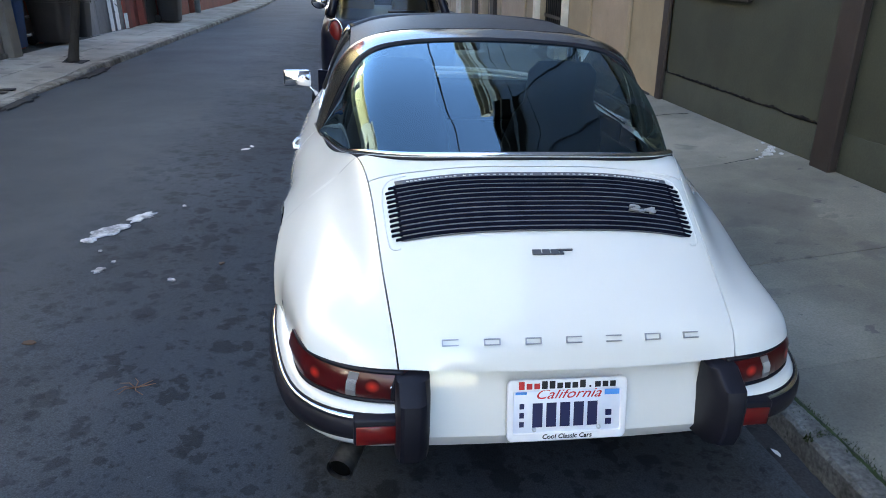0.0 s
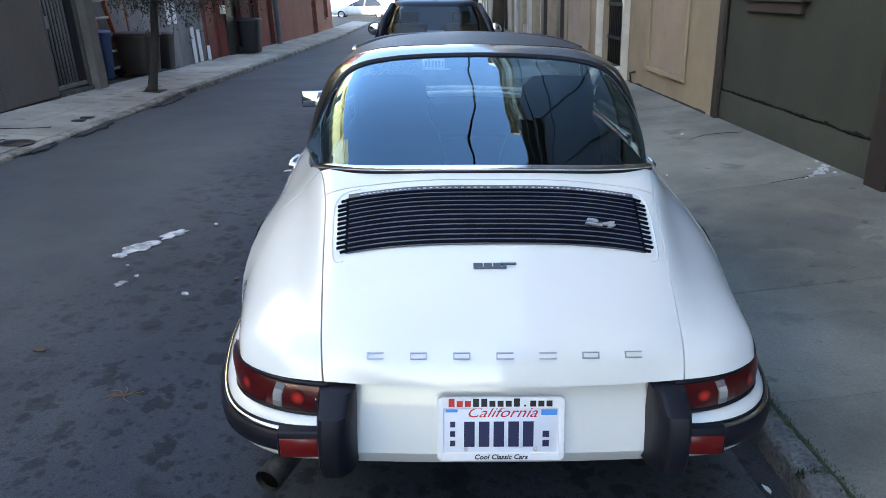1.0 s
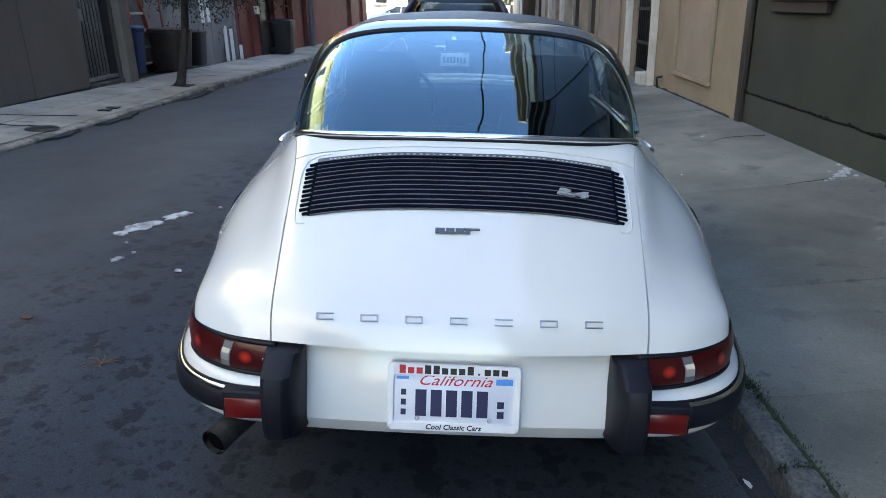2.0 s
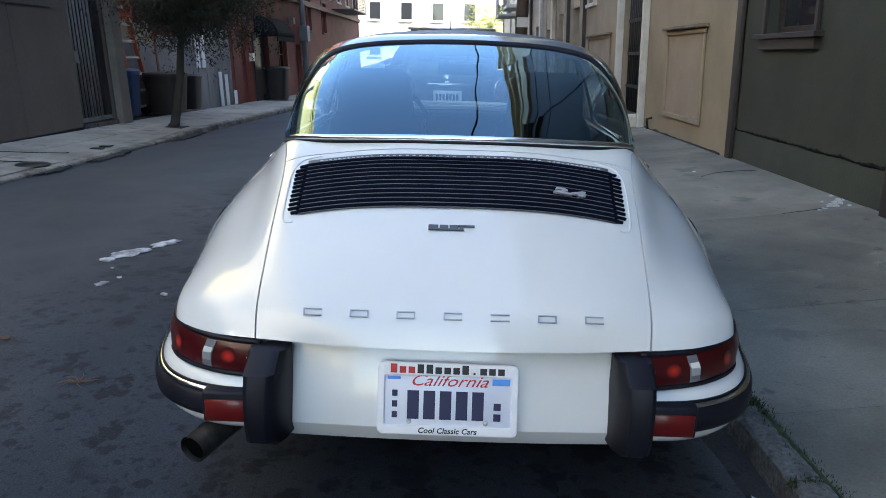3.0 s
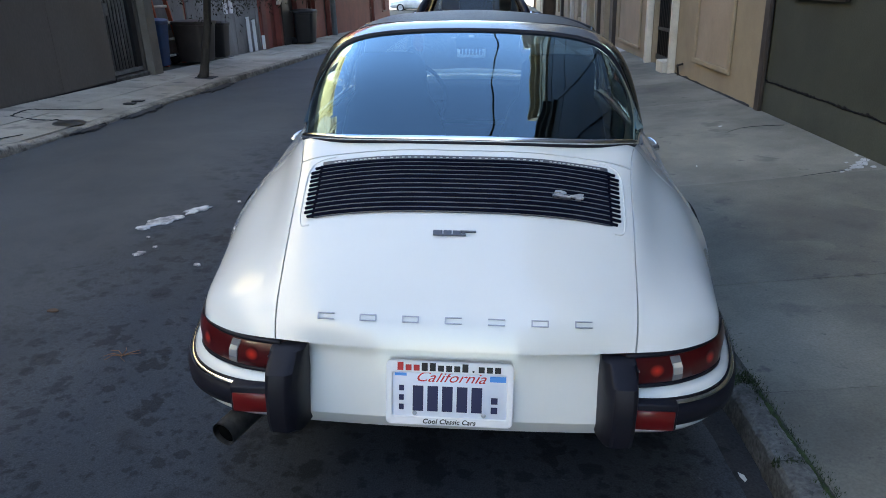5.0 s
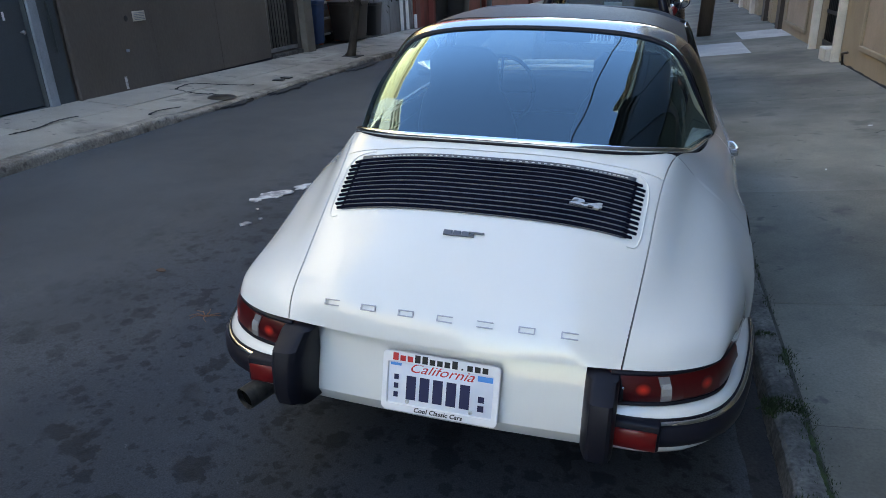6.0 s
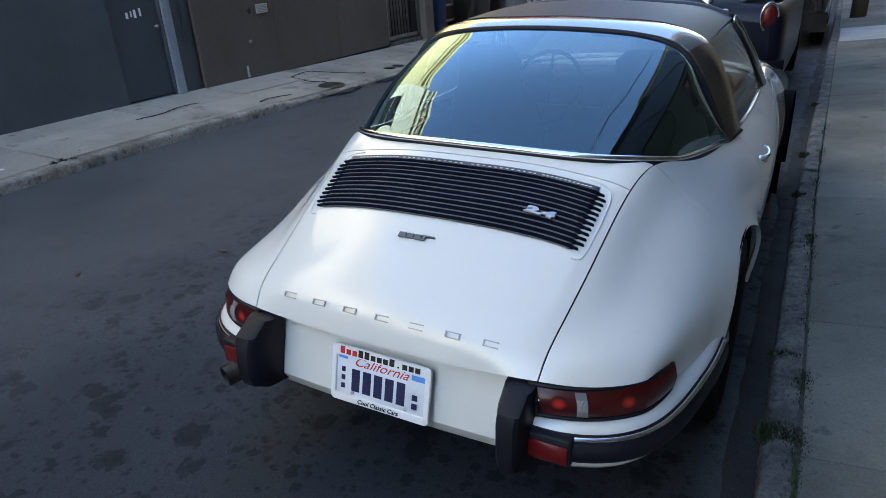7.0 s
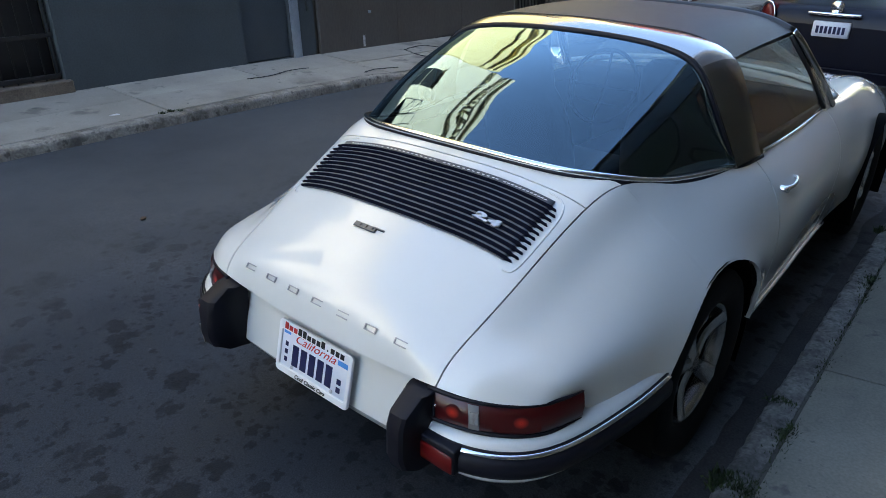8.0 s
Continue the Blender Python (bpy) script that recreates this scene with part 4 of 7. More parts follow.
    # bumper halves
    for side in (1, -1):
        plan = spline([(.40, -.038), (.50, -.036), (.598, -.002), (.672, .062), (.719, .157), (.752, .30), (.771, .43), (.778, .548)])
        pts = [(plan(t)[0], plan(t)[1], 0) for t in steps(0, 7, 46)]
        lift = lambda y: .012 * max(0, min(1, y / .5))

        def swept(profile):
            rows = []
            for i, q in enumerate(pts):
                a0, b0 = pts[max(i - 1, 0)], pts[min(i + 1, len(pts) - 1)]
                d = Vector((b0[0] - a0[0], b0[1] - a0[1], 0)).normalized()
                out = Vector((d.y, -d.x, 0))
                rows.append([((q[0] + out.x * o) * side, q[1] + out.y * o, h + lift(q[1])) for o, h in profile])
            bm = sheet(rows, close_v=True)
            bm.verts.ensure_lookup_table()
            c = len(profile)
            bm.faces.new([bm.verts[k] for k in range(c)])
            bm.faces.new([bm.verts[len(rows) * c - c + k] for k in range(c)])
            bmesh.ops.recalc_face_normals(bm, faces=bm.faces)
            return bm
        b = part("rear_bumper", swept([(-.075, .494), (-.03, .492), (-.012, .487), (-.002, .476), (.0, .462), (.0, .40), (-.002, .384), (-.010, .372), (-.045, .360), (-.075, .385)]), WHITE, car,
                 "white bumper half with rubber strip", angle=45)
        part("rubber_strip", swept([(-.004, .462), (.010, .460), (.019, .452), (.021, .43), (.019, .410), (.010, .402), (-.004, .401)]), RUBBER, b, "black rubber strip", angle=45)
        part("strip_seal", swept([(-.004, .4755), (.0025, .475), (.0035, .4735), (.0025, .472), (-.004, .4715)]), RUBBER, b)
        part("bright_line", swept([(-.004, .4715), (.006, .4710), (.0125, .4665), (.0125, .4640), (.006, .4605), (-.004, .4610)]), CHROME, b)
        # rear lamp
        dx = .009 if side > 0 else 0
        lamp_plan = spline([(.432 - dx, -.022), (.53 - dx, .0), (.615 - dx * .7, .047), (.667 - dx * .3, .106), (.703, .220)])
        n = 60
        rows = []
        for t in steps(0, 4, n):
            q = lamp_plan(t)
            w = max(0, (t - 2.9) / 1.1)
            rows.append([(side * (q[0] + o), q[1] - o * .9, z) for o, z in ((-.03, .572), (-.012 + .012 * w, .571), (-.007 + .011 * w, .566), (.003 + .008 * w, .54), (.005, .508), (.0, .499), (-.03, .497))])
        q = lamp_plan(4)
        rows.append([(side * (q[0] - .03), q[1] + .012, z) for z in (.560, .560, .556, .54, .508, .499, .497)])
        lamp = part("rear_lamp", sheet(rows), RED, car, "red wrap-round rear lamp with clear centre band", angle=40)
        bm2 = bmesh.new()
        for zz in (.5725, .4975):
            oo = lambda t: -.010 + .010 * max(0, (t - 2.9) / 1.1) if zz > .55 else .002
            tube([(side * (lamp_plan(t)[0] + oo(t)), lamp_plan(t)[1] - oo(t) * .9, zz + (.002 * max(0, (t - 2.9) / 1.1) if zz > .55 else 0)) for t in steps(0, 4, 30)], [(.0062 if zz > .55 else .0055) * (1 - .75 * max(0, (t - 3.2) / .8)) for t in steps(0, 4, 30)], 8, bm2)
        part("lamp_gasket", bm2, RUBBER, lamp)

        def bulge(z):
            return float(np.interp(z, (.499, .508, .54, .567, .573), (.0, .005, .003, -.007, -.012)))

        def lens(name, t0, t1, z0, z1, mat, ribs, label="", proud=0.0):
            rr = []
            m = max(2, ribs * 2)
            for i, t in enumerate(steps(t0, t1, m)):
                q = lamp_plan(t)
                o = .0022 + proud + (.0012 if i % 2 and ribs > 1 else 0)
                rr.append([(side * (q[0] + o + bulge(z)), q[1] - (o + bulge(z)) * .9, z) for z in steps(z0, z1, 8)])
            return part(name, thick(rr, .004 * side), mat, lamp, label, smooth=False)
        lens("lamp_base", -.0, .16, .498, .5735, RUBBER, 3)
        lens("reversing_lens", 1.04, 1.30, .506, .566, FROSTED, 1, "clear lens, frosted above and below")
        lens("ribbed_window", 1.05, 1.29, .522, .551, CLEAR, 8, "clear ribbed middle of the lens", .0005)
        # flat spots that carry the painted bulb glints
        for t, r in ((.64, .020), (2.35, .020)):
            q, q2 = lamp_plan(t), lamp_plan(t + .1)
            bl = part("bulb_lens", lathe([(.0005, .0008), (r * .5, .0007), (r, .0001)], 'y', 20), REDHOT, lamp)
            bl.matrix_basis = pose(side * (q[0] + .0032), q[1] - .0030, .537, 171, 0, side * math.degrees(math.atan2(q2[1] - q[1], q2[0] - q[0])))
        bm = lathe([(.001, .004), (.0035, .003), (.004, 0)], 'y', 8)
        sc = part("lamp_screw", bm, CHROME, lamp)
        sc.matrix_basis = pose(side * (.452 - dx), -.0205, .538, 180)
        # rubber guard
        prof = [(.01, .572), (-.040, .568), (-.086, .537), (-.096, .505), (-.098, .420), (-.088, .382), (-.06, .359), (.01, .350)]
        bm = bmesh.new()
        rows = []
        for x, front in ((.359, .052), (.364, .084), (.373, .110), (.384, .121), (.391, .125), (.427, .125), (.436, .118), (.441, .100), (.444, .075)):
            x -= (.003 if x < .38 else .009) if side > 0 else 0
            rows.append([(side * x, .01 + (y - .01) * (front + .01) / .108, .449 + (z - .449) * (.98 if front < .1 else 1)) for y, z in prof])
        sheet(rows, bm)
        for r in (rows[0], rows[-1]):
            bm.faces.new([bm.verts.new(q) for q in r])
        bmesh.ops.remove_doubles(bm, verts=bm.verts, dist=1e-5)
        bmesh.ops.recalc_face_normals(bm, faces=bm.faces)
        part("bumper_guard", bm, RUBBER, car, "black rubber bumper guard", angle=27)
        # boxed reflector beside the guard
        r = part("reflector_box", block(.424, .538, -.062, .01, .400, .474, .006, 2), RUBBER, car, "black boxed red reflector")
        rl = part("reflector_lens", block(.432, .531, -.0655, -.058, .404, .456, .002, 1), REFLECTOR, r)
        if side < 0:
            for o in (r, rl):
                for vv in o.data.vertices:
                    vv.co.x = -vv.co.x - .008
                o.data.flip_normals()
    # grille
    rows = []
    tray = [[np.array(body_row(s)(abs(j))) * (1 if j >= 0 else -1, 1, 1) + np.array((0, -.0012, .002)) for j in steps(-2.40, 2.40, 30)] for s in steps(2.965, 3.85, 9)]
    tr = part("grille", thick(tray, .003), GRILLE_BED, car, "black slatted engine grille")
    count = 12
    for k in range(count):
        s = 2.955 + .82 * (k + .3) / count
        f, f2 = body_row(s), body_row(s + .048)
        end = 2.665 if 0 < k < count - 1 else 2.58
        rr = []
        for j in steps(-end, -2.45, 8)[:-1] + steps(-2.45, 2.45, 30) + steps(2.45, end, 8)[1:]:
            q, q2 = np.array(f(abs(j))), np.array(f2(abs(j)))
            mir = (1 if j >= 0 else -1, 1, 1)
            rest = end - abs(j)
            taper = min(1.0, 0.25 + rest / .02) * (.50 if abs(j) > 2.46 else 1.0)
            mid, hv = (q + q2) / 2, (q2 - q) / 2 * taper
            lift = np.array((0, -.0035, .0065))
            rr.append([(mid - hv) * mir + lift * .2, (mid - hv * .8) * mir + lift, (mid + hv * .8) * mir + lift * 1.15, (mid + hv) * mir + lift * .2])
        part("slat", sheet(rr), SLAT, tr)
    # pressed bead round the grille
    bead = [(2.50, 2.865), (2.70, 2.90), (2.765, 3.05), (2.775, 3.3), (2.77, 3.55), (2.72, 3.74), (2.60, 3.86), (2.4, 3.92), (2.1, 3.94)]
    for mir in (1, -1):
        bf = spline([(j, s, 0) for j, s in bead])
        pts = []
        for t in steps(0, 8, 48):
            j, s, _ = bf(t)
            pts.append(np.array(body_row(s)(j)) * (mir, 1, 1) + np.array((0, -.0004, .0006)))
        part("lid_bead", tube(pts, .0022, 6), WHITE, car)
    # the row of bright slots above the slats
    for k in range(52):
        if k % 13 == 0:
            continue
        j = -2.2 + 4.4 * k / 51
        f = body_row(3.812)
        q = np.array(f(abs(j))) * (1 if j >= 0 else -1, 1, 1) + np.array((0, -.0015, .003))
        bm = block(q[0] - .0042, q[0] + .0042, q[1] - .0028, q[1] + .0028, q[2] - .0035, q[2] + .0025)
        part("slot_tab", bm, PLASTIC_WHITE, tr, smooth=False)
    # badges: plain bars in the place of the maker's letters
    f = body_row(1.0)

    def on_lid(x, s):
        """Place and tilt of a flat badge on the lid."""
        def at_x(ss):
            r = body_row(ss)
            j = 3 * abs(x) / max(r(3)[0], .1)
            for _ in range(6):
                j += (abs(x) - r(j)[0]) / .15
            q = np.array(r(j))
            q[0] = x
            return q
        a0, b0 = at_x(s), at_x(s + .08)
        return a0, math.degrees(math.atan2(b0[2] - a0[2], b0[1] - a0[1]))
    for k in range(7):
        x = -.309 + .103 * k
        q, tilt = on_lid(x, 1.0)
        bm = block(-.0205, .0205, -.0085, -.0055, 0, .004, .0008, 1)
        block(-.0205, .0205, .0055, .0085, 0, .004, .0008, 1, bm)
        if k not in (4,):
            block(-.0205, -.0175, -.008, .008, 0, .004, bm=bm)
        if k in (1, 2, 5):
            block(.0175, .0205, -.008, .008, 0, .004, bm=bm)
        b = part("badge_bar", bm, BADGE, car, smooth=False)
        b.matrix_basis = pose(q[0], q[1] - .001, q[2] + .0015, tilt)
    q, tilt = on_lid(0.0, 2.62)
    bm = bmesh.new()
    for x0, x1, h0, h1 in ((-.06, -.036, -.006, .008), (-.033, -.012, -.006, .008), (-.009, .012, -.006, .008), (.016, .024, -.006, .008), (.010, .052, .004, .009), (-.06, .026, -.009, -.0045)):
        block(x0, x1, h0, h1, 0, .005, .0007, 1, bm)
    b = part("model_badge", bm, DARK_BADGE, car, "small dark chrome model badge", smooth=False)
    b.matrix_basis = pose(-.006, q[1] - .001, q[2] + .001, tilt)
    q, tilt = on_lid(.291, 3.27)
    lettering("engine_size_badge", "2.4", .030, pose(.291, q[1] - .007, q[2] + .0115, tilt - 2, 9), ALLOY, car, depth=.003, shear=.15, offset=.0020, width=.088)
    # plate and its frame
    pl = part("number_plate", block(-.149, .149, -.0035, .0, -.072, .072, .001, 1), PLATE_WHITE, car, "white number plate in a plastic frame")
    tilt = math.degrees(math.atan2(.037, .155))
    pl.matrix_basis = pose(-.006, -.0265, .4575, -tilt)
    rows = []
    for sx, sz, a_0 in ((1, 1, 0), (-1, 1, 90), (-1, -1, 180), (1, -1, 270)):
        for a_ in steps(a_0, a_0 + 90, 6):
            ca, sa = math.cos(radians(a_)), math.sin(radians(a_))
            ring_at = lambda hx_, z_1, z_0, r, y: (sx * (hx_ - r) + r * ca, y, ((z_1 - r) if sz > 0 else (z_0 + r)) + r * sa)
            rows.append([ring_at(.156, .081, -.081, .014, 0), ring_at(.156, .081, -.081, .014, -.0065), ring_at(.154, .079, -.079, .013, -.0085),
                         ring_at(.142, .054, -.062, .006, -.0085), ring_at(.140, .052, -.060, .005, -.0060), ring_at(.140, .052, -.060, .005, 0)])
    bm = sheet(rows, close_u=True)
    bmesh.ops.recalc_face_normals(bm, faces=bm.faces)
    part("plate_frame", bm, PLASTIC_WHITE, pl, "white plastic plate frame", angle=40)
    ink = lambda nm, boxes, mat, y=-.0046: part(nm, [block(x0, x1, y, y + .002, z0, z1, bm=bmm) for bmm in [bmesh.new()] for x0, x1, z0, z1 in boxes][-1], mat, pl, smooth=False)
    for k in range(5):
        ink("number_bar", [(-.090 + .036 * k, -.064 + .036 * k, -.046, .018)], NAVY_INK)
    for bx in [(-.124, -.112, z, z + .014) for z in (.004, -.020, -.044)] + [(.102, .118, z, z + .016) for z in (-.022, -.046)]:
        ink("side_bar", [bx], NAVY_INK)
    ink("month_tag", [(-.135, -.106, .042, .049)], BLUE_INK)
    ink("year_tag", [(.098, .137, .034, .048)], BLUE_INK)
    for k in range(13):
        x = -.128 + .0198 * k
        tall = .0775 if k in (0, 3, 4, 8) else .072
        if k != 9:
            ink("dealer_bar", [(x, x + .0145, .0575, tall)], RED_INK if k < 3 else BLACK_INK, -.0098)
        else:
            ink("dealer_bar", [(x + .005, x + .0095, .0575, .062)], BLACK_INK, -.0098)
    lettering("state_name", "California", .036, pose(.0, -.0040, .040, 90), RED_INK, pl, depth=.0006, shear=.45, width=.17)
    lettering("frame_words", "Cool Classic Cars", .017, pose(0, -.0092, -.0705, 90), BLACK_INK, pl, depth=.0006, shear=.2, offset=.0003, width=.13)
    for x in (-.085, .085):
        sc = part("plate_bolt", lathe([(.001, -.004), (.005, -.003), (.006, .001)], 'y', 12), ALLOY, pl)
        sc.location = (x, -.005, -.052)
    # exhaust
    ex = [(-.45, .30, .335), (-.50, .14, .335), (-.545, .05, .328), (-.582, -.045, .318)]
    bm = tube(ex, .034, 20, caps=False)
    tube(ex, .030, 20, bm, caps=False)
    part("exhaust_pipe", bm, material("sooty_steel", (.16, .15, .14), .4, .8, second=(.05, .05, .05), scale=14), car, "sooty steel tailpipe")
    # black plug inside the pipe paints in the dark of its bore
    part("pipe_bore", tube([(-.52, .10, .3325), (-.577, -.034, .3195)], .0305, 20), DARK, car)
    part("silencer", tube([(-.33, .34, .38), (.33, .34, .38)], .09, 20), DARK, car)
    # glass, roll bar and roof
    n = 56
    base, top = line_of(GLASS_BASE, n), line_of(GLASS_TOP, n)
    rows = []
    for t in steps(0, 1, 14):
        row = []
        for k in range(n + 1):
            q = base[k] * (1 - t) + top[k] * t
            w = math.sin(math.pi * t) * .022
            x = q[0]
            out = Vector((x * .9, -.45 + .45 * min(1, abs(x) / .6) ** 2, .6 * (1 - .5 * abs(x) / .65))).normalized()
            row.append((q[0] + out.x * w, q[1] + out.y * w, q[2] + out.z * w))
        rows.append(row)
    gl = part("rear_window", sheet(rows), REAR_GLASS, car, "large wrap-round tinted rear window")
    gl.visible_shadow = False
    part("window_gasket", tube([(b[0] * 1.014, b[1] - .010, b[2] - .007) for b in base], .0065, 8), RUBBER, gl)
    part("window_trim", tube([(b[0] * 1.008, b[1] - .008, b[2] + .003) for b in base], .0095, 8), CHROME, gl)
    for side in (1, -1):
        part("belt_gasket", tube([(side * .642, 1.187, .866), (side * .660, 1.28, .869), (side * .676, 1.37, .878)], .007, 8), RUBBER, gl)
    part("top_gasket", tube([(b[0], b[1] + .002, b[2] + .0) for b in top], .010, 8), RUBBER, gl)
    r0, r1 = line_of(BAR_REAR, n), line_of(BAR_FRONT, n)
    rows = []
    for t in steps(0, 1, 8):
        row = []
        for k in range(n + 1):
            q = r0[k] * (1 - t) + r1[k] * t
            w = .012 * math.sin(math.pi * t)
            row.append((q[0] * (1 + w * .6), q[1], q[2] + w * .8))
        rows.append(row)
    rb = part("roll_bar", thick([r[11:46] for r in rows], -.02), STEEL, car, "brushed stainless roll bar", angle=50)
    # legs of the same bar, their dark reflections put into the colour
    for a_, b_ in ((0, 12), (45, n + 1)):
        part("bar_leg", thick([r[a_:b_] for r in rows], -.02), BAR_DARK, rb, "foot of the roll bar, its dark reflection put in the colour", angle=50)
    roof_half = BAR_FRONT[:4]
    a0, b0 = line_of(roof_half, 32), line_of(ROOF_FRONT, 32)
    rows = []
    for t in steps(0, 1, 14):
        rows.append([a0[k] * (1 - t) + b0[k] * t + np.array((0, 0, .028 * math.sin(math.pi * t) * (1 - (a0[k][0] / .56) ** 2) + .002)) for k in range(33)])
    part("roof_panel", thick(rows, -.022), VINYL, car, "black vinyl lift-out roof panel", angle=50)
    sb, st = line_of(SCREEN_BASE, 32), line_of(ROOF_FRONT, 32)
    rows = [[sb[k] * (1 - t) + st[k] * t + np.array((0, .03 * math.sin(math.pi * t), .01 * math.sin(math.pi * t))) for k in range(33)] for t in steps(0, 1, 8)]
    ws = part("windscreen", sheet(rows), SIDE_GLASS, car, "clear curved windscreen")
    ws.visible_shadow = False
    part("header_rail", tube([q + np.array((0, .012, -.004)) for q in st], .02, 8), BLACK, car)
    part("cowl", thick([list(sb), [q + np.array((0, .10, -.015)) for q in sb]], .02), WHITE, car)
    for side in (1, -1):
        pil = [(side * .652, 2.30, .88), (side * .612, 2.16, 1.02), (side * .556, 2.01, 1.16), (side * .530, 1.965, 1.205)]
        part("screen_pillar", tube(pil, [.022, .019, .017, .016], 10), STEEL, car, "bright windscreen pillar")
        # door glass
        rows = []
        for t in steps(0, 1, 6):
            row = []
            for u in steps(0, 1, 8):
                yb, yt = 1.362 + (2.27 - 1.362) * u, 1.352 + (1.955 - 1.352) * u
                row.append((side * (.668 * (1 - t) + .537 * t + .012 * math.sin(math.pi * t)), yb * (1 - t) + yt * t, .880 * (1 - t) + 1.188 * t))
            rows.append(row)
        dg = part("door_glass", sheet(rows), SIDE_GLASS, car, "clear door window")
        dg.visible_shadow = False
        part("vent_post", tube([(side * .668, 2.13, .90), (side * .603, 2.02, 1.06), (side * .540, 1.915, 1.193)], .008, 8), BLACK, car)
        part("door_card", block(side * .60 if side > 0 else -.63, .63 if side > 0 else -.60, 1.40, 2.25, .40, .885, .01, 1), LEATHER, car)
    # door mirror
    bm = block(-.072, .072, -.016, .016, -.043, .044, .012, 4)
    mi = part("door_mirror", bm, CHROME, car, "chrome rectangular door mirror")
    mi.matrix_basis = pose(-.815, 2.40, .900, -8, 0, 5)
    part("mirror_glass", block(-.064, .064, -.0185, -.0155, -.036, .037, .001, 1), plain("mirror", (.9, .9, .9), .02, 1.0), mi)
    part("mirror_stalk", tube([(.05, .01, -.03), (.075, .0, -.055), (.10, -.01, -.085)], [.010, .009, .013], 8), CHROME, mi)
    # cabin
    part("cabin_floor", block(-.62, .62, .9, 2.6, .30, .36, .01, 1), LEATHER, car)
    part("rear_shelf", thick([[(x * k, y, z) for x in steps(-1, 1, 8)] for k, y, z in ((.40, .62, .925), (.46, .80, .84), (.50, 1.02, .78), (.52, 1.10, .62), (.54, 1.14, .42))], .02), LEATHER, car, "black rear shelf and seat backs")
    for side in (1, -1):
        part("inner_side", thick([[(side * xx, y, z) for y in steps(1.0, 2.2, 8)] for xx, z in ((.575, .83), (.60, .7), (.61, .4))], .01), LEATHER, car)
        seat = part("seat", block(side * .34 - .235, side * .34 + .235, 1.55, 2.05, .40, .55, .05, 3), LEATHER, car, "black leatherette bucket seat")
        rows = []
        for z, w, y in ((.50, .22, 1.56), (.65, .235, 1.50), (.80, .225, 1.46), (.92, .19, 1.43), (.97, .155, 1.42), (1.10, .145, 1.40), (1.135, .11, 1.40)):
            rows.append([(side * .34 + w * math.sin(radians(th)) , y + .055 * math.cos(radians(th)) * (1 - .0 * w), z) for th in steps(0, 345, 23)])
        part("seat_back", sheet(rows, close_v=True), SEAT_GREY, seat, angle=60)
    part("dashboard", block(-.60, .60, 2.28, 2.56, .70, .90, .04, 3), LEATHER, car)
    bm = bmesh.new()
    ring = [(.18 * math.cos(radians(a_)), 0, .18 * math.sin(radians(a_))) for a_ in steps(0, 360, 36)]
    tube(ring, .010, 8, bm)
    for a_ in (0, 90, 180, 270):
        tube([(0, .03, 0), (.18 * math.cos(radians(a_)), 0, .18 * math.sin(radians(a_)))], .007, 6, bm)
    swl = part("steering_wheel", bm, SLAT, car, "thin black four-spoke steering wheel")
    swl.matrix_basis = pose(-.34, 2.12, .84, -22)
    part("rear_view_mirror", block(-.11, .11, 2.06, 2.08, 1.10, 1.155, .01, 2), BLACK, car)
    return car


sports_car()


# ---- buildings across the street ----
def mass(parent, x0, x1, y0, y1, z0, z1, mat):
    """The rest of a building behind its front."""
    part("rear_wall", block(x0, x1, y0, y1, z0, z1), mat, parent, smooth=False)
    part("roof", block(x0 - .05, x1 + .05, y0 - .02, y1 + .02, z1 + .004, z1 + .14), ROOFING, parent, smooth=False)


def cornice(parent, x, y0, y1, z, mat, face=1, out=.45, dentils=True):
    c = part("cornice", [bb for bb in [bmesh.new()] for d, za, zb in ((out * .35, z - .55, z - .30), (out * .7, z - .15, z), (out, z + .003, z + .18))
                         if block(*sorted((x + face * .003, x + face * d)), y0, y1, za, zb, .01, 1, bb)][-1], mat, parent, smooth=False)
    if dentils:
        y = y0 + .1
        while y < y1 - .15:
            part("dentil", block(*sorted((x + face * .004, x + face * out * .62)), y, y + .09, z - .27, z - .155), mat, c, smooth=False)
            y += .19
    return c


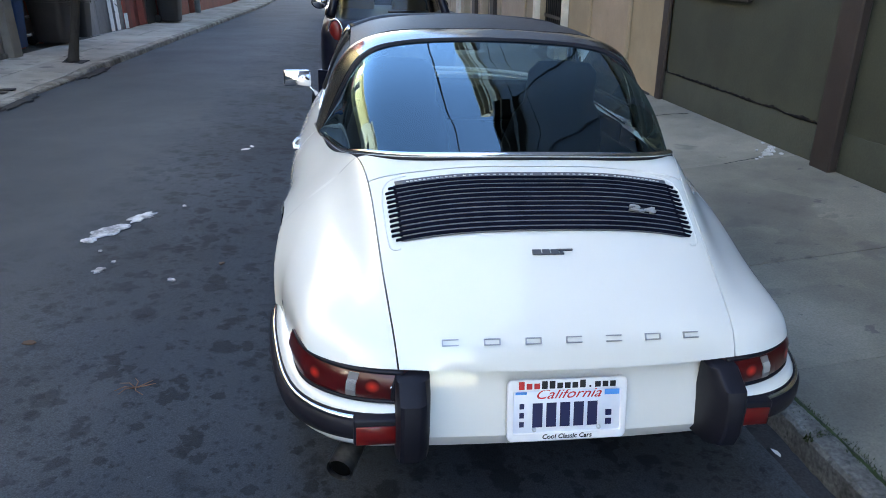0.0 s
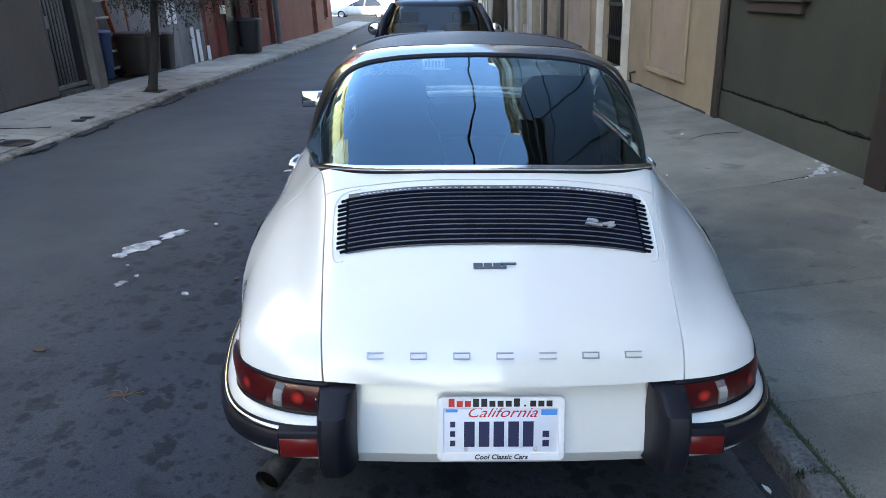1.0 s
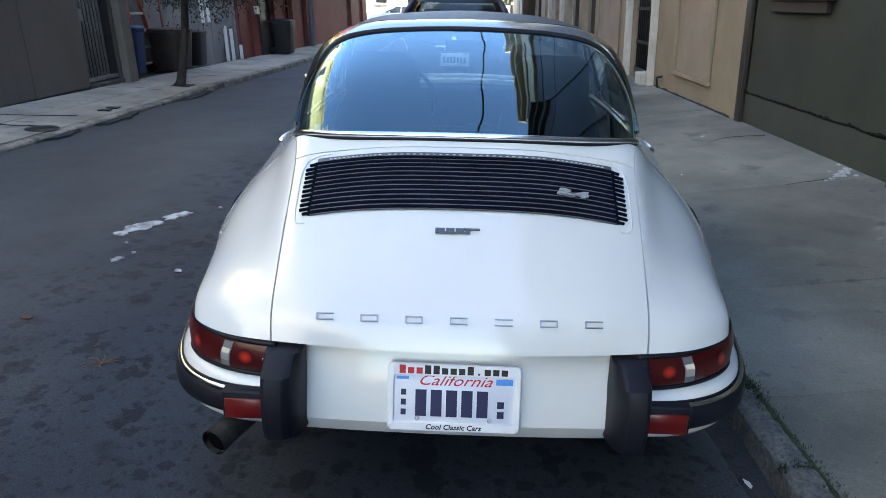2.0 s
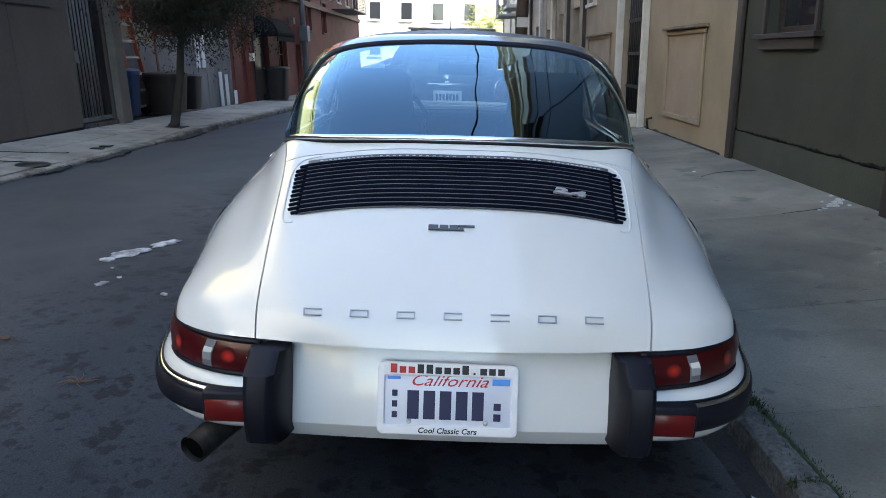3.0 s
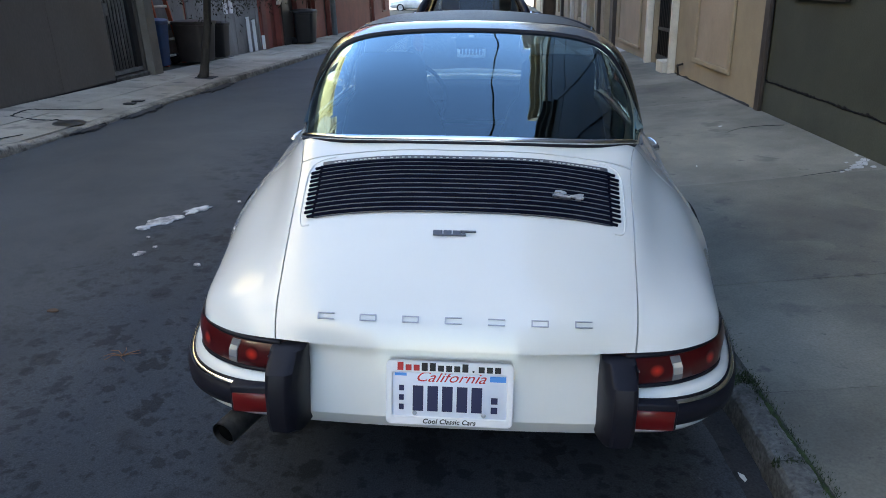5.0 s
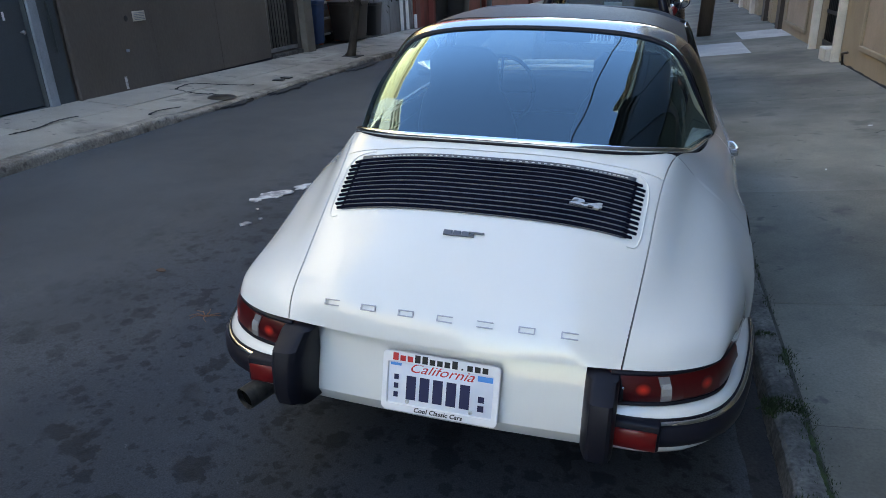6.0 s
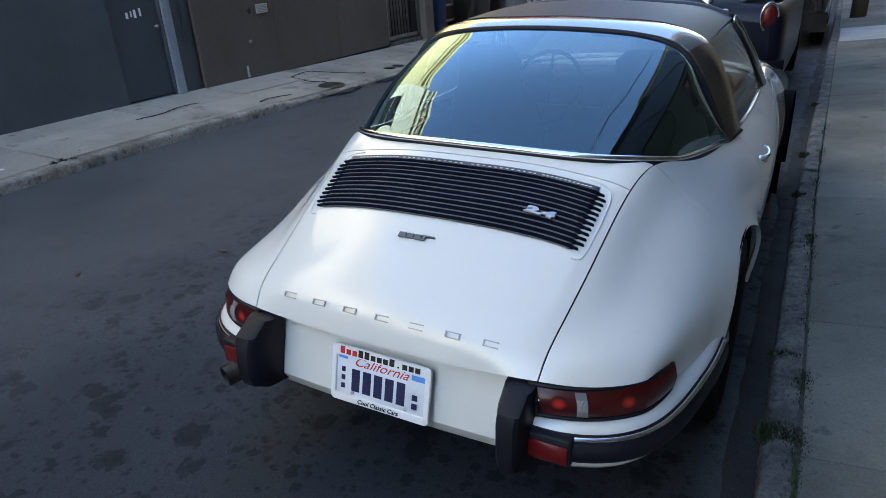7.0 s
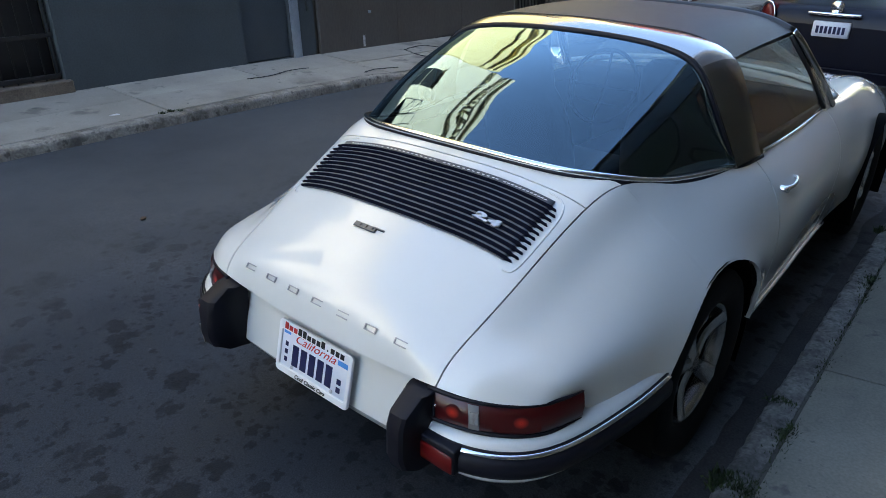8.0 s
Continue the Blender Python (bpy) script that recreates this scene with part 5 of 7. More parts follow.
def slate_house():
    b = thing("building", "slate-blue painted street front under ivory upper floors", "building")
    gate = (-.55, 1.56, .20, 2.55)
    door = (3.50, 4.13, .10, 2.16)
    facade(b, "street_wall", WALL_L, -26, 4.49, -.1, 3.2, SLATE, [gate, door], 1, .22)
    wbox(b, "sill_ledge", WALL_L, -.2, .05, -.7, 1.60, .02, .225, LEDGE, 1, .012, "brown concrete ledge")
    # black plate stands in for the dark depth behind the bars
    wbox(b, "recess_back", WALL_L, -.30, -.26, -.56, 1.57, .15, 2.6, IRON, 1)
    g = wbox(b, "grille_frame", WALL_L, -.10, -.06, -.54, 1.55, .24, .28, IRON, 1, .003, "black iron window bars")
    for k in range(18):
        y = -.5 + k * .12
        part("bar", tube([(WALL_L - .08, y, .21), (WALL_L - .08, y, 2.54)], .009, 6), IRON, g)
    for zz in (.60, 1.3, 2.0):
        wbox(g, "rail", WALL_L, -.095, -.065, -.54, 1.55, zz, zz + .035, IRON, 1, .002)
    d = wbox(b, "door", WALL_L, -.09, -.04, 3.50, 4.125, .11, 2.155, SLATE_DOOR, 1, .006, "slate painted metal door")
    part("door_knob", lathe([(.001, .05), (.016, .046), (.02, .032), (.010, .02), (.010, 0), (.022, -.002)], 'x', 16), GATE_GREY, d).location = (WALL_L - .04, 4.06, .83)
    wbox(d, "notice", WALL_L, -.04, -.036, 3.70, 3.86, 1.13, 1.23, YELLOW_CARD, 1, 0)
    for k, (dy, w) in enumerate(((0, .05), (.06, .03), (.10, .05), (.17, .04))):
        wbox(d, "scrawl_bar", WALL_L, -.0395, -.037, 3.72 + dy, 3.72 + dy + w * .6, .94 + .012 * (k % 2), 1.00 + .01 * k, PLASTIC_WHITE, 1, 0)
    wbox(b, "door_jamb", WALL_L, .002, .035, 4.135, 4.25, .08, 2.25, PALE_JAMB, 1, .006, "pale grey steel jamb")
    wbox(b, "door_head", WALL_L, .002, .03, 3.42, 4.13, 2.17, 2.25, SLATE_DOOR, 1)
    part("bell_conduit", tube([(WALL_L + .02, 4.38, .6), (WALL_L + .02, 4.38, 2.8)], .012, 8), SLATE, b)
    # upper floors
    holes = [(y, y + .95, z, z + 1.7) for y in (-24, -20, -16, -12, -8.6, -6.4, -4.0, -1.6, .6, 2.9) for z in (4.0,)]
    facade(b, "upper_wall", WALL_L + .05, -26, 4.47, 3.2, 7.9, IVORY, holes, 1, .2)
    for h in holes:
        window(b, WALL_L + .05, *h, IVORY, 1, .12, 1)
    cornice(b, WALL_L + .05, -9, 4.47, 8.0, IVORY, 1, .34)
    wbox(b, "belt_course", WALL_L, .06, .16, -26, 4.46, 3.12, 3.34, IVORY, 1)
    # siding boards on the nearest stretch
    for k in range(30):
        z = 3.38 + .135 * k
        if any(h[2] < z + .14 and z < h[3] for h in holes[7:]):
            for y0, y1 in ((-3.0, -1.72), (-.5, .48), (1.67, 2.78), (3.97, 4.46)):
                wbox(b, "siding_board", WALL_L + .05, .002, .016, y0, y1, z, z + .128, IVORY, 1, .002)
        else:
            wbox(b, "siding_board", WALL_L + .05, .002, .016, -3.0, 4.46, z, z + .128, IVORY, 1, .002)
    mass(b, -13, WALL_L - .33, -26, 4.48, -.2, 7.9, IVORY)
    # fire escape on the upper floors
    fe = thing("fire_escape", "black iron fire escape on the ivory upper floors", "fire escape")
    for z in (3.9,):
        pl = part("platform", block(WALL_L + .08, WALL_L + .95, -.2, 2.1, z - .04, z), IRON, fe, smooth=False)
        for y in steps(-.2, 2.1, 12):
            part("baluster", tube([(WALL_L + .94, y, z), (WALL_L + .94, y, z + .9)], .011, 6), IRON, pl)
        for zz in (.45, .9):
            part("handrail", tube([(WALL_L + .1, -.2, z + zz), (WALL_L + .94, -.2, z + zz), (WALL_L + .94, 2.1, z + zz), (WALL_L + .1, 2.1, z + zz)], .014, 6), IRON, pl)


def yellow_house():
    b = thing("building", "straw-yellow house over a brown metal garage front", "building")
    facade(b, "street_wall", WALL_L - .02, 4.50, 10.02, -.25, 3.1, BROWN_METAL, [(8.58, 9.58, -.04, 2.4)], 1, .25)
    g = wbox(b, "garage_door", WALL_L, .0, .05, 4.52, 8.50, .06, 2.45, BROWN_METAL, 1, .01, "brown metal garage door")
    for y in (5.85, 7.18):
        wbox(g, "door_seam", WALL_L, .0505, .056, y - .006, y + .006, .07, 2.44, BROWN_METAL, 1, .002)
    wbox(g, "vent_plate", WALL_L, .052, .062, 5.53, 5.74, .82, .93, OFFWHITE, 1, .003, "small ribbed white plate")
    for k in range(5):
        wbox(g, "vent_rib", WALL_L, .063, .067, 5.55, 5.72, .835 + .018 * k, .842 + .018 * k, PALE_JAMB, 1, 0)
    part("bolt_hole", lathe([(.001, .004), (.03, .004), (.034, 0)], 'x', 14), IRON, g).location = (WALL_L + .051, 5.42, .86)
    wbox(g, "paint_drip", WALL_L, .051, .054, 5.21, 5.25, .10, .24, PAINT_SPLASH, 1, 0)
    wbox(g, "hasp", WALL_L, .052, .075, 5.32, 5.36, .50, .53, PALE_JAMB, 1, .004)
    wbox(g, "head_slot", WALL_L, .051, .062, 7.0, 8.1, 1.655, 1.675, IRON, 1, .002)
    wbox(g, "bottom_seal", WALL_L, .01, .045, 4.52, 8.50, .02, .058, RUBBER, 1, .004)
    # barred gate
    # black plate stands in for the darkness behind the gate
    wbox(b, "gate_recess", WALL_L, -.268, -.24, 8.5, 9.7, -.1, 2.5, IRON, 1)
    gt = wbox(b, "gate", WALL_L, -.10, -.05, 8.60, 9.56, .10, .16, GATE_GREY, 1, .004, "grey iron bar gate")
    wbox(gt, "gate_rail", WALL_L, -.10, -.05, 8.60, 9.56, 2.2, 2.26, GATE_GREY, 1, .004)
    wbox(gt, "gate_stile", WALL_L, -.10, -.05, 8.60, 8.68, .161, 2.199, GATE_GREY, 1, .004)
    # this stile is wide and black for the dark recess beside the post
    wbox(gt, "gate_stile", WALL_L, -.10, -.05, 9.40, 9.56, .161, 2.199, IRON, 1, .004)
    for k in range(7):
        y = 8.74 + .095 * k
        part("gate_bar", tube([(WALL_L - .075, y, .16), (WALL_L - .075, y, 2.2)], .017, 8), GATE_GREY, gt)
    wbox(gt, "lock_plate", WALL_L, -.05, -.03, 8.66, 8.76, .95, 1.12, GATE_GREY, 1, .004)
    wbox(b, "gate_step", WALL_L, -.3, .03, 8.56, 9.6, -.1, .075, KERB, 1, .01)
    wbox(b, "gate_post", WALL_L, -.1, .10, 9.64, 9.92, -.2, 3.0, TAUPE, 1, .008, "taupe painted gate post")
    holes = [(y, y + 1.0, z, z + 1.8) for y in (8.6,) for z in (4.1,)]
    facade(b, "upper_wall", WALL_L + .06, 4.50, 10.02, 3.1, 7.1, YELLOW, holes, 1, .2)
    for h in holes:
        window(b, WALL_L + .06, *h, OFFWHITE, 1, .12, 1)
    # projecting bay
    bay = part("bay", sheet([[(WALL_L + .06 + dx, y, z) for dx, y in ((.0, 10.1), (.55, 10.45), (.62, 11.05), (.55, 11.65), (0, 12.0))] for z in (3.5, 7.0)]), YELLOW, b, smooth=False)
    for z in (4.2,):
        wbox(bay, "bay_window", WALL_L, .655, .69, 10.6, 11.5, z, z + 1.7, DARK_PANE, 1, 0)
        wbox(bay, "bay_sill", WALL_L, .6, .78, 10.45, 11.65, z - .12, z - .02, OFFWHITE, 1)
        wbox(bay, "bay_head", WALL_L, .6, .78, 10.45, 11.65, z + 1.71, z + 1.85, OFFWHITE, 1)
    cornice(b, WALL_L + .06, 4.50, 10.02, 7.2, YELLOW, 1, .2, False)
    mass(b, -13, WALL_L - .28, 4.50, 10.0, -.3, 7.1, YELLOW)


def fenced_yard():
    f = thing("fence", "patched fence of grey sheets and tan boards", "fence")
    base = fall(12.5) + .1
    tan = [(10.04, 10.9, 1.8), (10.9, 12.4, 1.75)]
    for y0, y1, h in tan:
        wbox(f, "sheet", WALL_L - .08, .0, .03, y0, y1 - .01, base - .1, base + h, TANPLY, 1)
    for y0, y1, z0, z1 in ((11.0, 12.3, .75, 1.35), (12.42, 13.3, 0, 1.5), (13.31, 14.3, 0, 1.55), (14.31, 15.5, 0, 1.7)):
        wbox(f, "sheet", WALL_L - .08, .035, .065, y0, y1 - .01, base - .1 + z0, base + z1, PLY, 1)
    for y in (13.85, 14.1):
        wbox(f, "white_board", WALL_L - .01, .0, .03, y, y + .13, base + .85, base + 1.6, PLASTIC_WHITE, 1)
    for y, h in ((14.72, .75), (15.0, .68), (15.42, .3)):
        wbox(f, "leaning_board", WALL_L + .03, .0, .03, y, y + .12, base - .02, base + h, PLASTIC_WHITE, 1)
    for y in (10.3, 12.5, 15.3):
        part("post", tube([(WALL_L + .03, y, base - .15), (WALL_L + .03, y, base + .85)], .02, 8), GATE_GREY, f)
    part("rail", tube([(WALL_L + .03, 10.1, base + .0), (WALL_L + .03, 12.5, base - .03), (WALL_L + .03, 15.4, base - .06)], .02, 8), GATE_GREY, f)
    part("rail", tube([(WALL_L + .03, 10.9, base + .78), (WALL_L + .03, 12.5, base + .80), (WALL_L + .03, 12.9, base + .45)], .014, 8), GATE_GREY, f)
    f.matrix_basis = Matrix.Translation((WALL_L, 15.5, 0)) @ Matrix.Rotation(radians(-8), 4, 'Z') @ Matrix.Translation((-WALL_L, -15.5, 0))
    # building at the back of the yard
    b = thing("building", "grey-tan house wall behind the fenced yard", "building")
    mass(b, -13, -8.2, 10.05, 15.55, -.6, 7.5, TANPLY)
    # ladder
    l = thing("ladder", "orange fibreglass ladder leaning on the wall", "ladder")
    za = left_top(-5.9, 11.3)
    stiles = [((-5.86, 11.16, za), (-5.98, 10.90, za + 2.5)), ((-5.86, 11.92, za), (-5.98, 11.26, za + 2.5))]
    for a0, b0 in stiles:
        d = (Vector(b0) - Vector(a0)).normalized()
        rows = [[Vector(q) + Vector((dx, dy, 0)) for dx, dy in ((-.035, -.02), (.035, -.02), (.035, .02), (-.035, .02))] for q in (a0, Vector(a0) + d * 1.2, b0)]
        bm = sheet(rows, close_v=True)
        for r in (rows[0], rows[-1]):
            bm.faces.new([bm.verts.new(q) for q in r])
        bmesh.ops.recalc_face_normals(bm, faces=bm.faces)
        part("stile", bm, ORANGE, l, smooth=False)
    for k in range(8):
        u = .07 + .115 * k
        part("rung", tube([Vector(a0).lerp(Vector(b0), u) for a0, b0 in stiles], .024, 8), OFFWHITE, l)


def wheelie_bin(label, mat, x, y, w, d, h, lid_mat=None, turn=0, dome=.04):
    b = thing("wheelie_bin", label, "bin", at=(x, y, left_top(x, y)))
    rows = []
    for z, k in ((.04, .80), (.08, .84), (h * .92, .98), (h * .93, 1.04), (h * .97, 1.04)):
        rows.append([(w / 2 * k * math.copysign(abs(math.cos(t)) ** .35, math.cos(t)), d / 2 * k * math.copysign(abs(math.sin(t)) ** .35, math.sin(t)), z) for t in steps(0, 2 * math.pi * 27 / 28, 27)])
    bm = sheet(rows, close_v=True)
    bm.faces.new([bm.verts.new(q) for q in rows[0]])
    part("body", bm, mat, b, angle=40)
    rows = []
    for z, k in ((h * .965, 1.07), (h, 1.06), (h + dome * .8, .85), (h + dome, .4), (h + dome, .02)):
        rows.append([(w / 2 * k * math.copysign(abs(math.cos(t)) ** .4, math.cos(t)), d / 2 * k * math.copysign(abs(math.sin(t)) ** .4, math.sin(t)), z) for t in steps(0, 2 * math.pi * 27 / 28, 27)])
    part("lid", sheet(rows, close_v=True), lid_mat or mat, b, angle=40)
    for s_ in (-1, 1):
        wh = part("wheel", lathe([(.001, -.025), (.09, -.025), (.1, -.015), (.1, .015), (.09, .025), (.001, .025)], 'x', 20), TYRE, b)
        wh.location = (s_ * w * .42, -d * .46, .1)
    part("handle", tube([(-w * .4, -d * .53, h * .95), (-w * .4, -d * .62, h * .96), (w * .4, -d * .62, h * .96), (w * .4, -d * .53, h * .95)], .015, 8), mat, b)
    b.rotation_euler = (0, 0, radians(turn))
    return b


def red_house():
    b = thing("building", "oxblood painted apartment building with awning and fire escape", "building")
    f0 = fall(18) - .1
    holes = [(16.3, 17.1, f0, f0 + 2.0), (17.9, 18.9, f0, f0 + 2.1), (20.0, 20.9, .55, 1.6), (22.2, 22.95, f0 - .2, f0 + 1.75), (24.2, 24.9, 1.9, 3.0), (27.0, 27.8, 1.9, 3.0)]
    holes += [(y, y + .95, z, z + 1.5) for y in (16.6, 18.6, 20.6, 23.2, 25.6, 28.0, 30.5, 33.0, 35.2) for z in (3.3, 6.0)]
    holes += [(31.0, 32.0, -.5, 1.3), (34.6, 35.6, .2, 1.3)]
    facade(b, "street_wall", WALL_L, 15.56, 37.2, -1.2, 9.0, REDBRICK, holes, 1, .25)
    for h in holes:
        if h[3] - h[2] < 1.9:
            window(b, WALL_L, *h, REDTRIM if h[2] < 2 else OFFWHITE, 1, .14, 1)
        else:
            wbox(b, "door", WALL_L, -.2, -.14, h[0], h[1], h[2], h[3], IRON if h[0] > 17.5 else REDTRIM, 1, .004)
    wbox(b, "corner_board", WALL_L, .003, .04, 15.57, 15.9, -1, 8.9, REDTRIM, 1)
    wbox(b, "belt_course", WALL_L, .003, .10, 15.58, 37.2, 2.70, 2.86, REDTRIM, 1)
    cornice(b, WALL_L, 15.56, 37.2, 9.1, REDTRIM, 1, .5, False)
    wbox(b, "meter_box", WALL_L, .003, .09, 16.95, 17.15, .9, 1.1, OFFWHITE, 1)
    wbox(b, "lamp_box", WALL_L, .003, .16, 21.5, 21.75, 2.0, 2.2, OFFWHITE, 1)
    part("drainpipe", tube([(WALL_L + .12, 23.0, -.5), (WALL_L + .12, 23.0, 9.0)], .09, 10), PALE_JAMB, b, "pale grey drainpipe")
    wbox(b, "pipe_box", WALL_L, .02, .3, 22.8, 23.2, 1.5, 2.0, PALE_JAMB, 1)
    # open iron gate beside the door
    wbox(b, "iron_shutter", WALL_L, .01, .05, 17.25, 17.85, f0, f0 + 2.0, IRON, 1)
    # barrel awning
    a = thing("awning", "black barrel awning over the doorway", "awning")
    rows = []
    for y in steps(17.6, 19.5, 12):
        rows.append([(WALL_L + .01 + .60 * math.sin(radians(t)), y, 1.52 + .52 * math.cos(radians(t))) for t in steps(0, 90, 8)])
    part("canopy", thick(rows, .02), BLACK_CLOTH, a)
    part("valance", block(WALL_L + .59, WALL_L + .62, 17.6, 19.5, 1.40, 1.53), BLACK_CLOTH, a, smooth=False)
    part("side_panel", thick([[(WALL_L + .01 + .60 * math.sin(radians(t)) * k, 17.6, 1.52 + .52 * math.cos(radians(t)) * k) for t in steps(0, 90, 8)] for k in (.02, 1)], .01), BLACK_CLOTH, a)
    # iron balcony with two hanging lamps
    fe = thing("fire_escape", "black iron fire-escape balcony on the red front", "fire escape")
    for y0, y1, z in ((17.6, 22.2, 2.95), (29.0, 33.0, 2.9)):
        pl = part("platform", block(WALL_L + .05, WALL_L + 1.0, y0, y1, z - .05, z), IRON, fe, smooth=False)
        for y in steps(y0, y1, 22):
            part("baluster", tube([(WALL_L + .98, y, z), (WALL_L + .98, y, z + .85)], .010, 5), IRON, pl)
        part("handrail", tube([(WALL_L + .05, y0, z + .85), (WALL_L + .98, y0, z + .85), (WALL_L + .98, y1, z + .85), (WALL_L + .05, y1, z + .85)], .018, 6), IRON, pl)
    for y in (18.6, 19.7):
        ln = thing("hanging_lamp", "white cone lamp shade under the balcony", "lamp", group="balcony lamps")
        part("shade", lathe([(.03, .16), (.05, .14), (.14, 0), (.13, 0)], 'z', 20), PLASTIC_WHITE, ln)
        part("stem", tube([(0, 0, .15), (0, 0, .36)], .012, 6), IRON, ln)
        ln.location = (WALL_L + .6, y, 2.545)
    pot = thing("flower_box", "orange flower box on the balcony", "flower box")
    part("box", block(WALL_L + .5, WALL_L + .8, 18.2, 18.9, 2.951, 3.15, .02, 1), ORANGE, pot, smooth=False)
    mass(b, -13, WALL_L - .28, 15.58, 37.2, -1.3, 9.0, REDBRICK)


def street_tree():
    t = thing("street_tree", "slim street tree with dark drooping crown in the pavement", "tree")
    z0 = left_top(-4.5, 9.6) - .01
    pts = [(-4.55, 9.6, z0), (-4.53, 9.6, z0 + .06), (-4.48, 9.62, z0 + .35), (-4.40, 9.63, z0 + .8), (-4.36, 9.62, z0 + 1.2), (-4.28, 9.65, z0 + 1.7), (-4.2, 9.6, z0 + 2.4)]
    part("trunk", tube(pts, [.10, .075, .062, .058, .056, .05, .035], 12), BARK, t)
    rnd = random.Random(5)
    limbs = []
    for k in range(9):
        a0 = k * 2.4 + rnd.uniform(-.3, .3)
        st = Vector(pts[4]).lerp(Vector(pts[6]), rnd.uniform(0, .8))
        r = rnd.uniform(.6, 1.25)
        en = st + Vector((math.cos(a0) * r, math.sin(a0) * r, rnd.uniform(.25, .9)))
        mid = st.lerp(en, .5) + Vector((0, 0, .12))
        part("limb", tube([st, mid, en], [.035, .024, .01], 7), BARK, t)
        limbs.append((st, mid, en))
    verts, faces = [], []
    for _ in range(1900):
        st, mid, en = rnd.choice(limbs)
        u = rnd.uniform(.1, 1.15)
        c = st.lerp(en, u) + Vector((rnd.gauss(0, .27), rnd.gauss(0, .27), rnd.gauss(.22, .24)))
        for _ in range(30):
            p = c + Vector((rnd.gauss(0, .085), rnd.gauss(0, .085), rnd.gauss(-.03, .10)))
            d = Vector((rnd.gauss(0, .6), rnd.gauss(0, .6), rnd.uniform(-1.3, .1))).normalized()
            w = d.orthogonal().normalized()
            w.rotate(Matrix.Rotation(rnd.uniform(0, 6.28), 3, d))
            le, wi = rnd.uniform(.035, .085), rnd.uniform(.005, .011)
            n = len(verts)
            verts += [p, p + d * le * .5 + w * wi, p + d * le, p + d * le * .5 - w * wi]
            faces.append((n, n + 1, n + 2, n + 3))
    me = bpy.data.meshes.new("crown")
    me.from_pydata([tuple(q) for q in verts], [], faces)
    me.materials.append(LEAF)
    ob = new("crown", me)
    ob.parent = t
    tagged(ob, kind="stuff")
    part("tree_pit", block(-4.72, -4.36, 9.42, 9.76, z0 - .03, z0 + .014, .01, 1), TAR, t, smooth=False)


# ---- buildings beside the pavement ----
def green_house():
    b = thing("building", "green stucco house front with dark brown trim", "building")
    win = (4.08, 4.96, 1.435, 2.95)
    more = [(-2.6, -1.4, 1.32, 2.9), (.2, 1.4, 1.32, 2.9)]
    up = [(y, y + 1.0, z, z + 1.7) for y in (-24, -20, -16, -12, -8) for z in (4.2, 7.3)]
    facade(b, "street_wall", WALL_R, -26, 5.43, -.1, 3.55, GREEN, [win] + more, -1, .22)
    facade(b, "upper_wall", WALL_R, -26, 5.43, 3.55, 10.5, DARK_BROWN, up, -1, .22)
    for h in [win] + more:
        w = window(b, WALL_R, *h, DARK_BROWN, -1, .14, 1, False, .05)
        wbox(w, "sill", WALL_R, -.1, .075, h[0] - .12, h[1] + .12, h[2] - .045, h[2] - .003, DARK_BROWN, -1)
        wbox(w, "apron", WALL_R, .002, .04, h[0] - .06, h[1] + .06, h[2] - .135, h[2] - .047, DARK_BROWN, -1)
    for h in up:
        window(b, WALL_R, *h, DARK_BROWN, -1, .12, 1)
    # thicker plinth with a ragged top edge
    rows = []
    rnd = random.Random(8)
    for y in steps(-8, 5.44, 220):
        t = .565 + .012 * noise.noise((y * 3, 1, 1)) + .005 * rnd.uniform(-1, 1)
        rows.append([(WALL_R - .008, y, .1), (WALL_R - .008, y, t - .004), (WALL_R - .006, y, t), (WALL_R + .01, y, t + .002)])
    part("plinth", sheet(rows), GREEN, b, angle=30)
    rows = [[(WALL_R - .010, y, .556 + .012 * noise.noise((y * 3, 1, 1)) + .008 * noise.noise((y * 17, 1, 6))), (WALL_R - .010, y, .574 + .014 * noise.noise((y * 5, 2, 1)) + .012 * noise.noise((y * 21, 2, 6)))] for y in steps(2.9, 5.44, 160)]
    part("crack", thick(rows, .003), BLACK_CLOTH, b, "black open joint over the plinth")
    wbox(b, "pilaster", WALL_R, .002, .07, 2.66, 2.87, .12, 10.4, DARK_BROWN, -1, .01, "dark brown pilaster")
    wbox(b, "pilaster", WALL_R, .002, .045, 5.44, 5.575, .16, 10.4, DARK_BROWN, -1, .01)
    wbox(b, "pilaster", WALL_R, .002, .10, -3.8, -3.2, .02, 10.4, DARK_BROWN, -1, .01)
    wbox(b, "belt_course", WALL_R, .003, .12, -26, 5.45, 3.45, 3.70, DARK_BROWN, -1)
    cornice(b, WALL_R, -9, 5.45, 10.3, DARK_BROWN, -1, .5, False)
    mass(b, WALL_R + .24, 11, -26, 5.5, -.2, 10.5, GREEN)


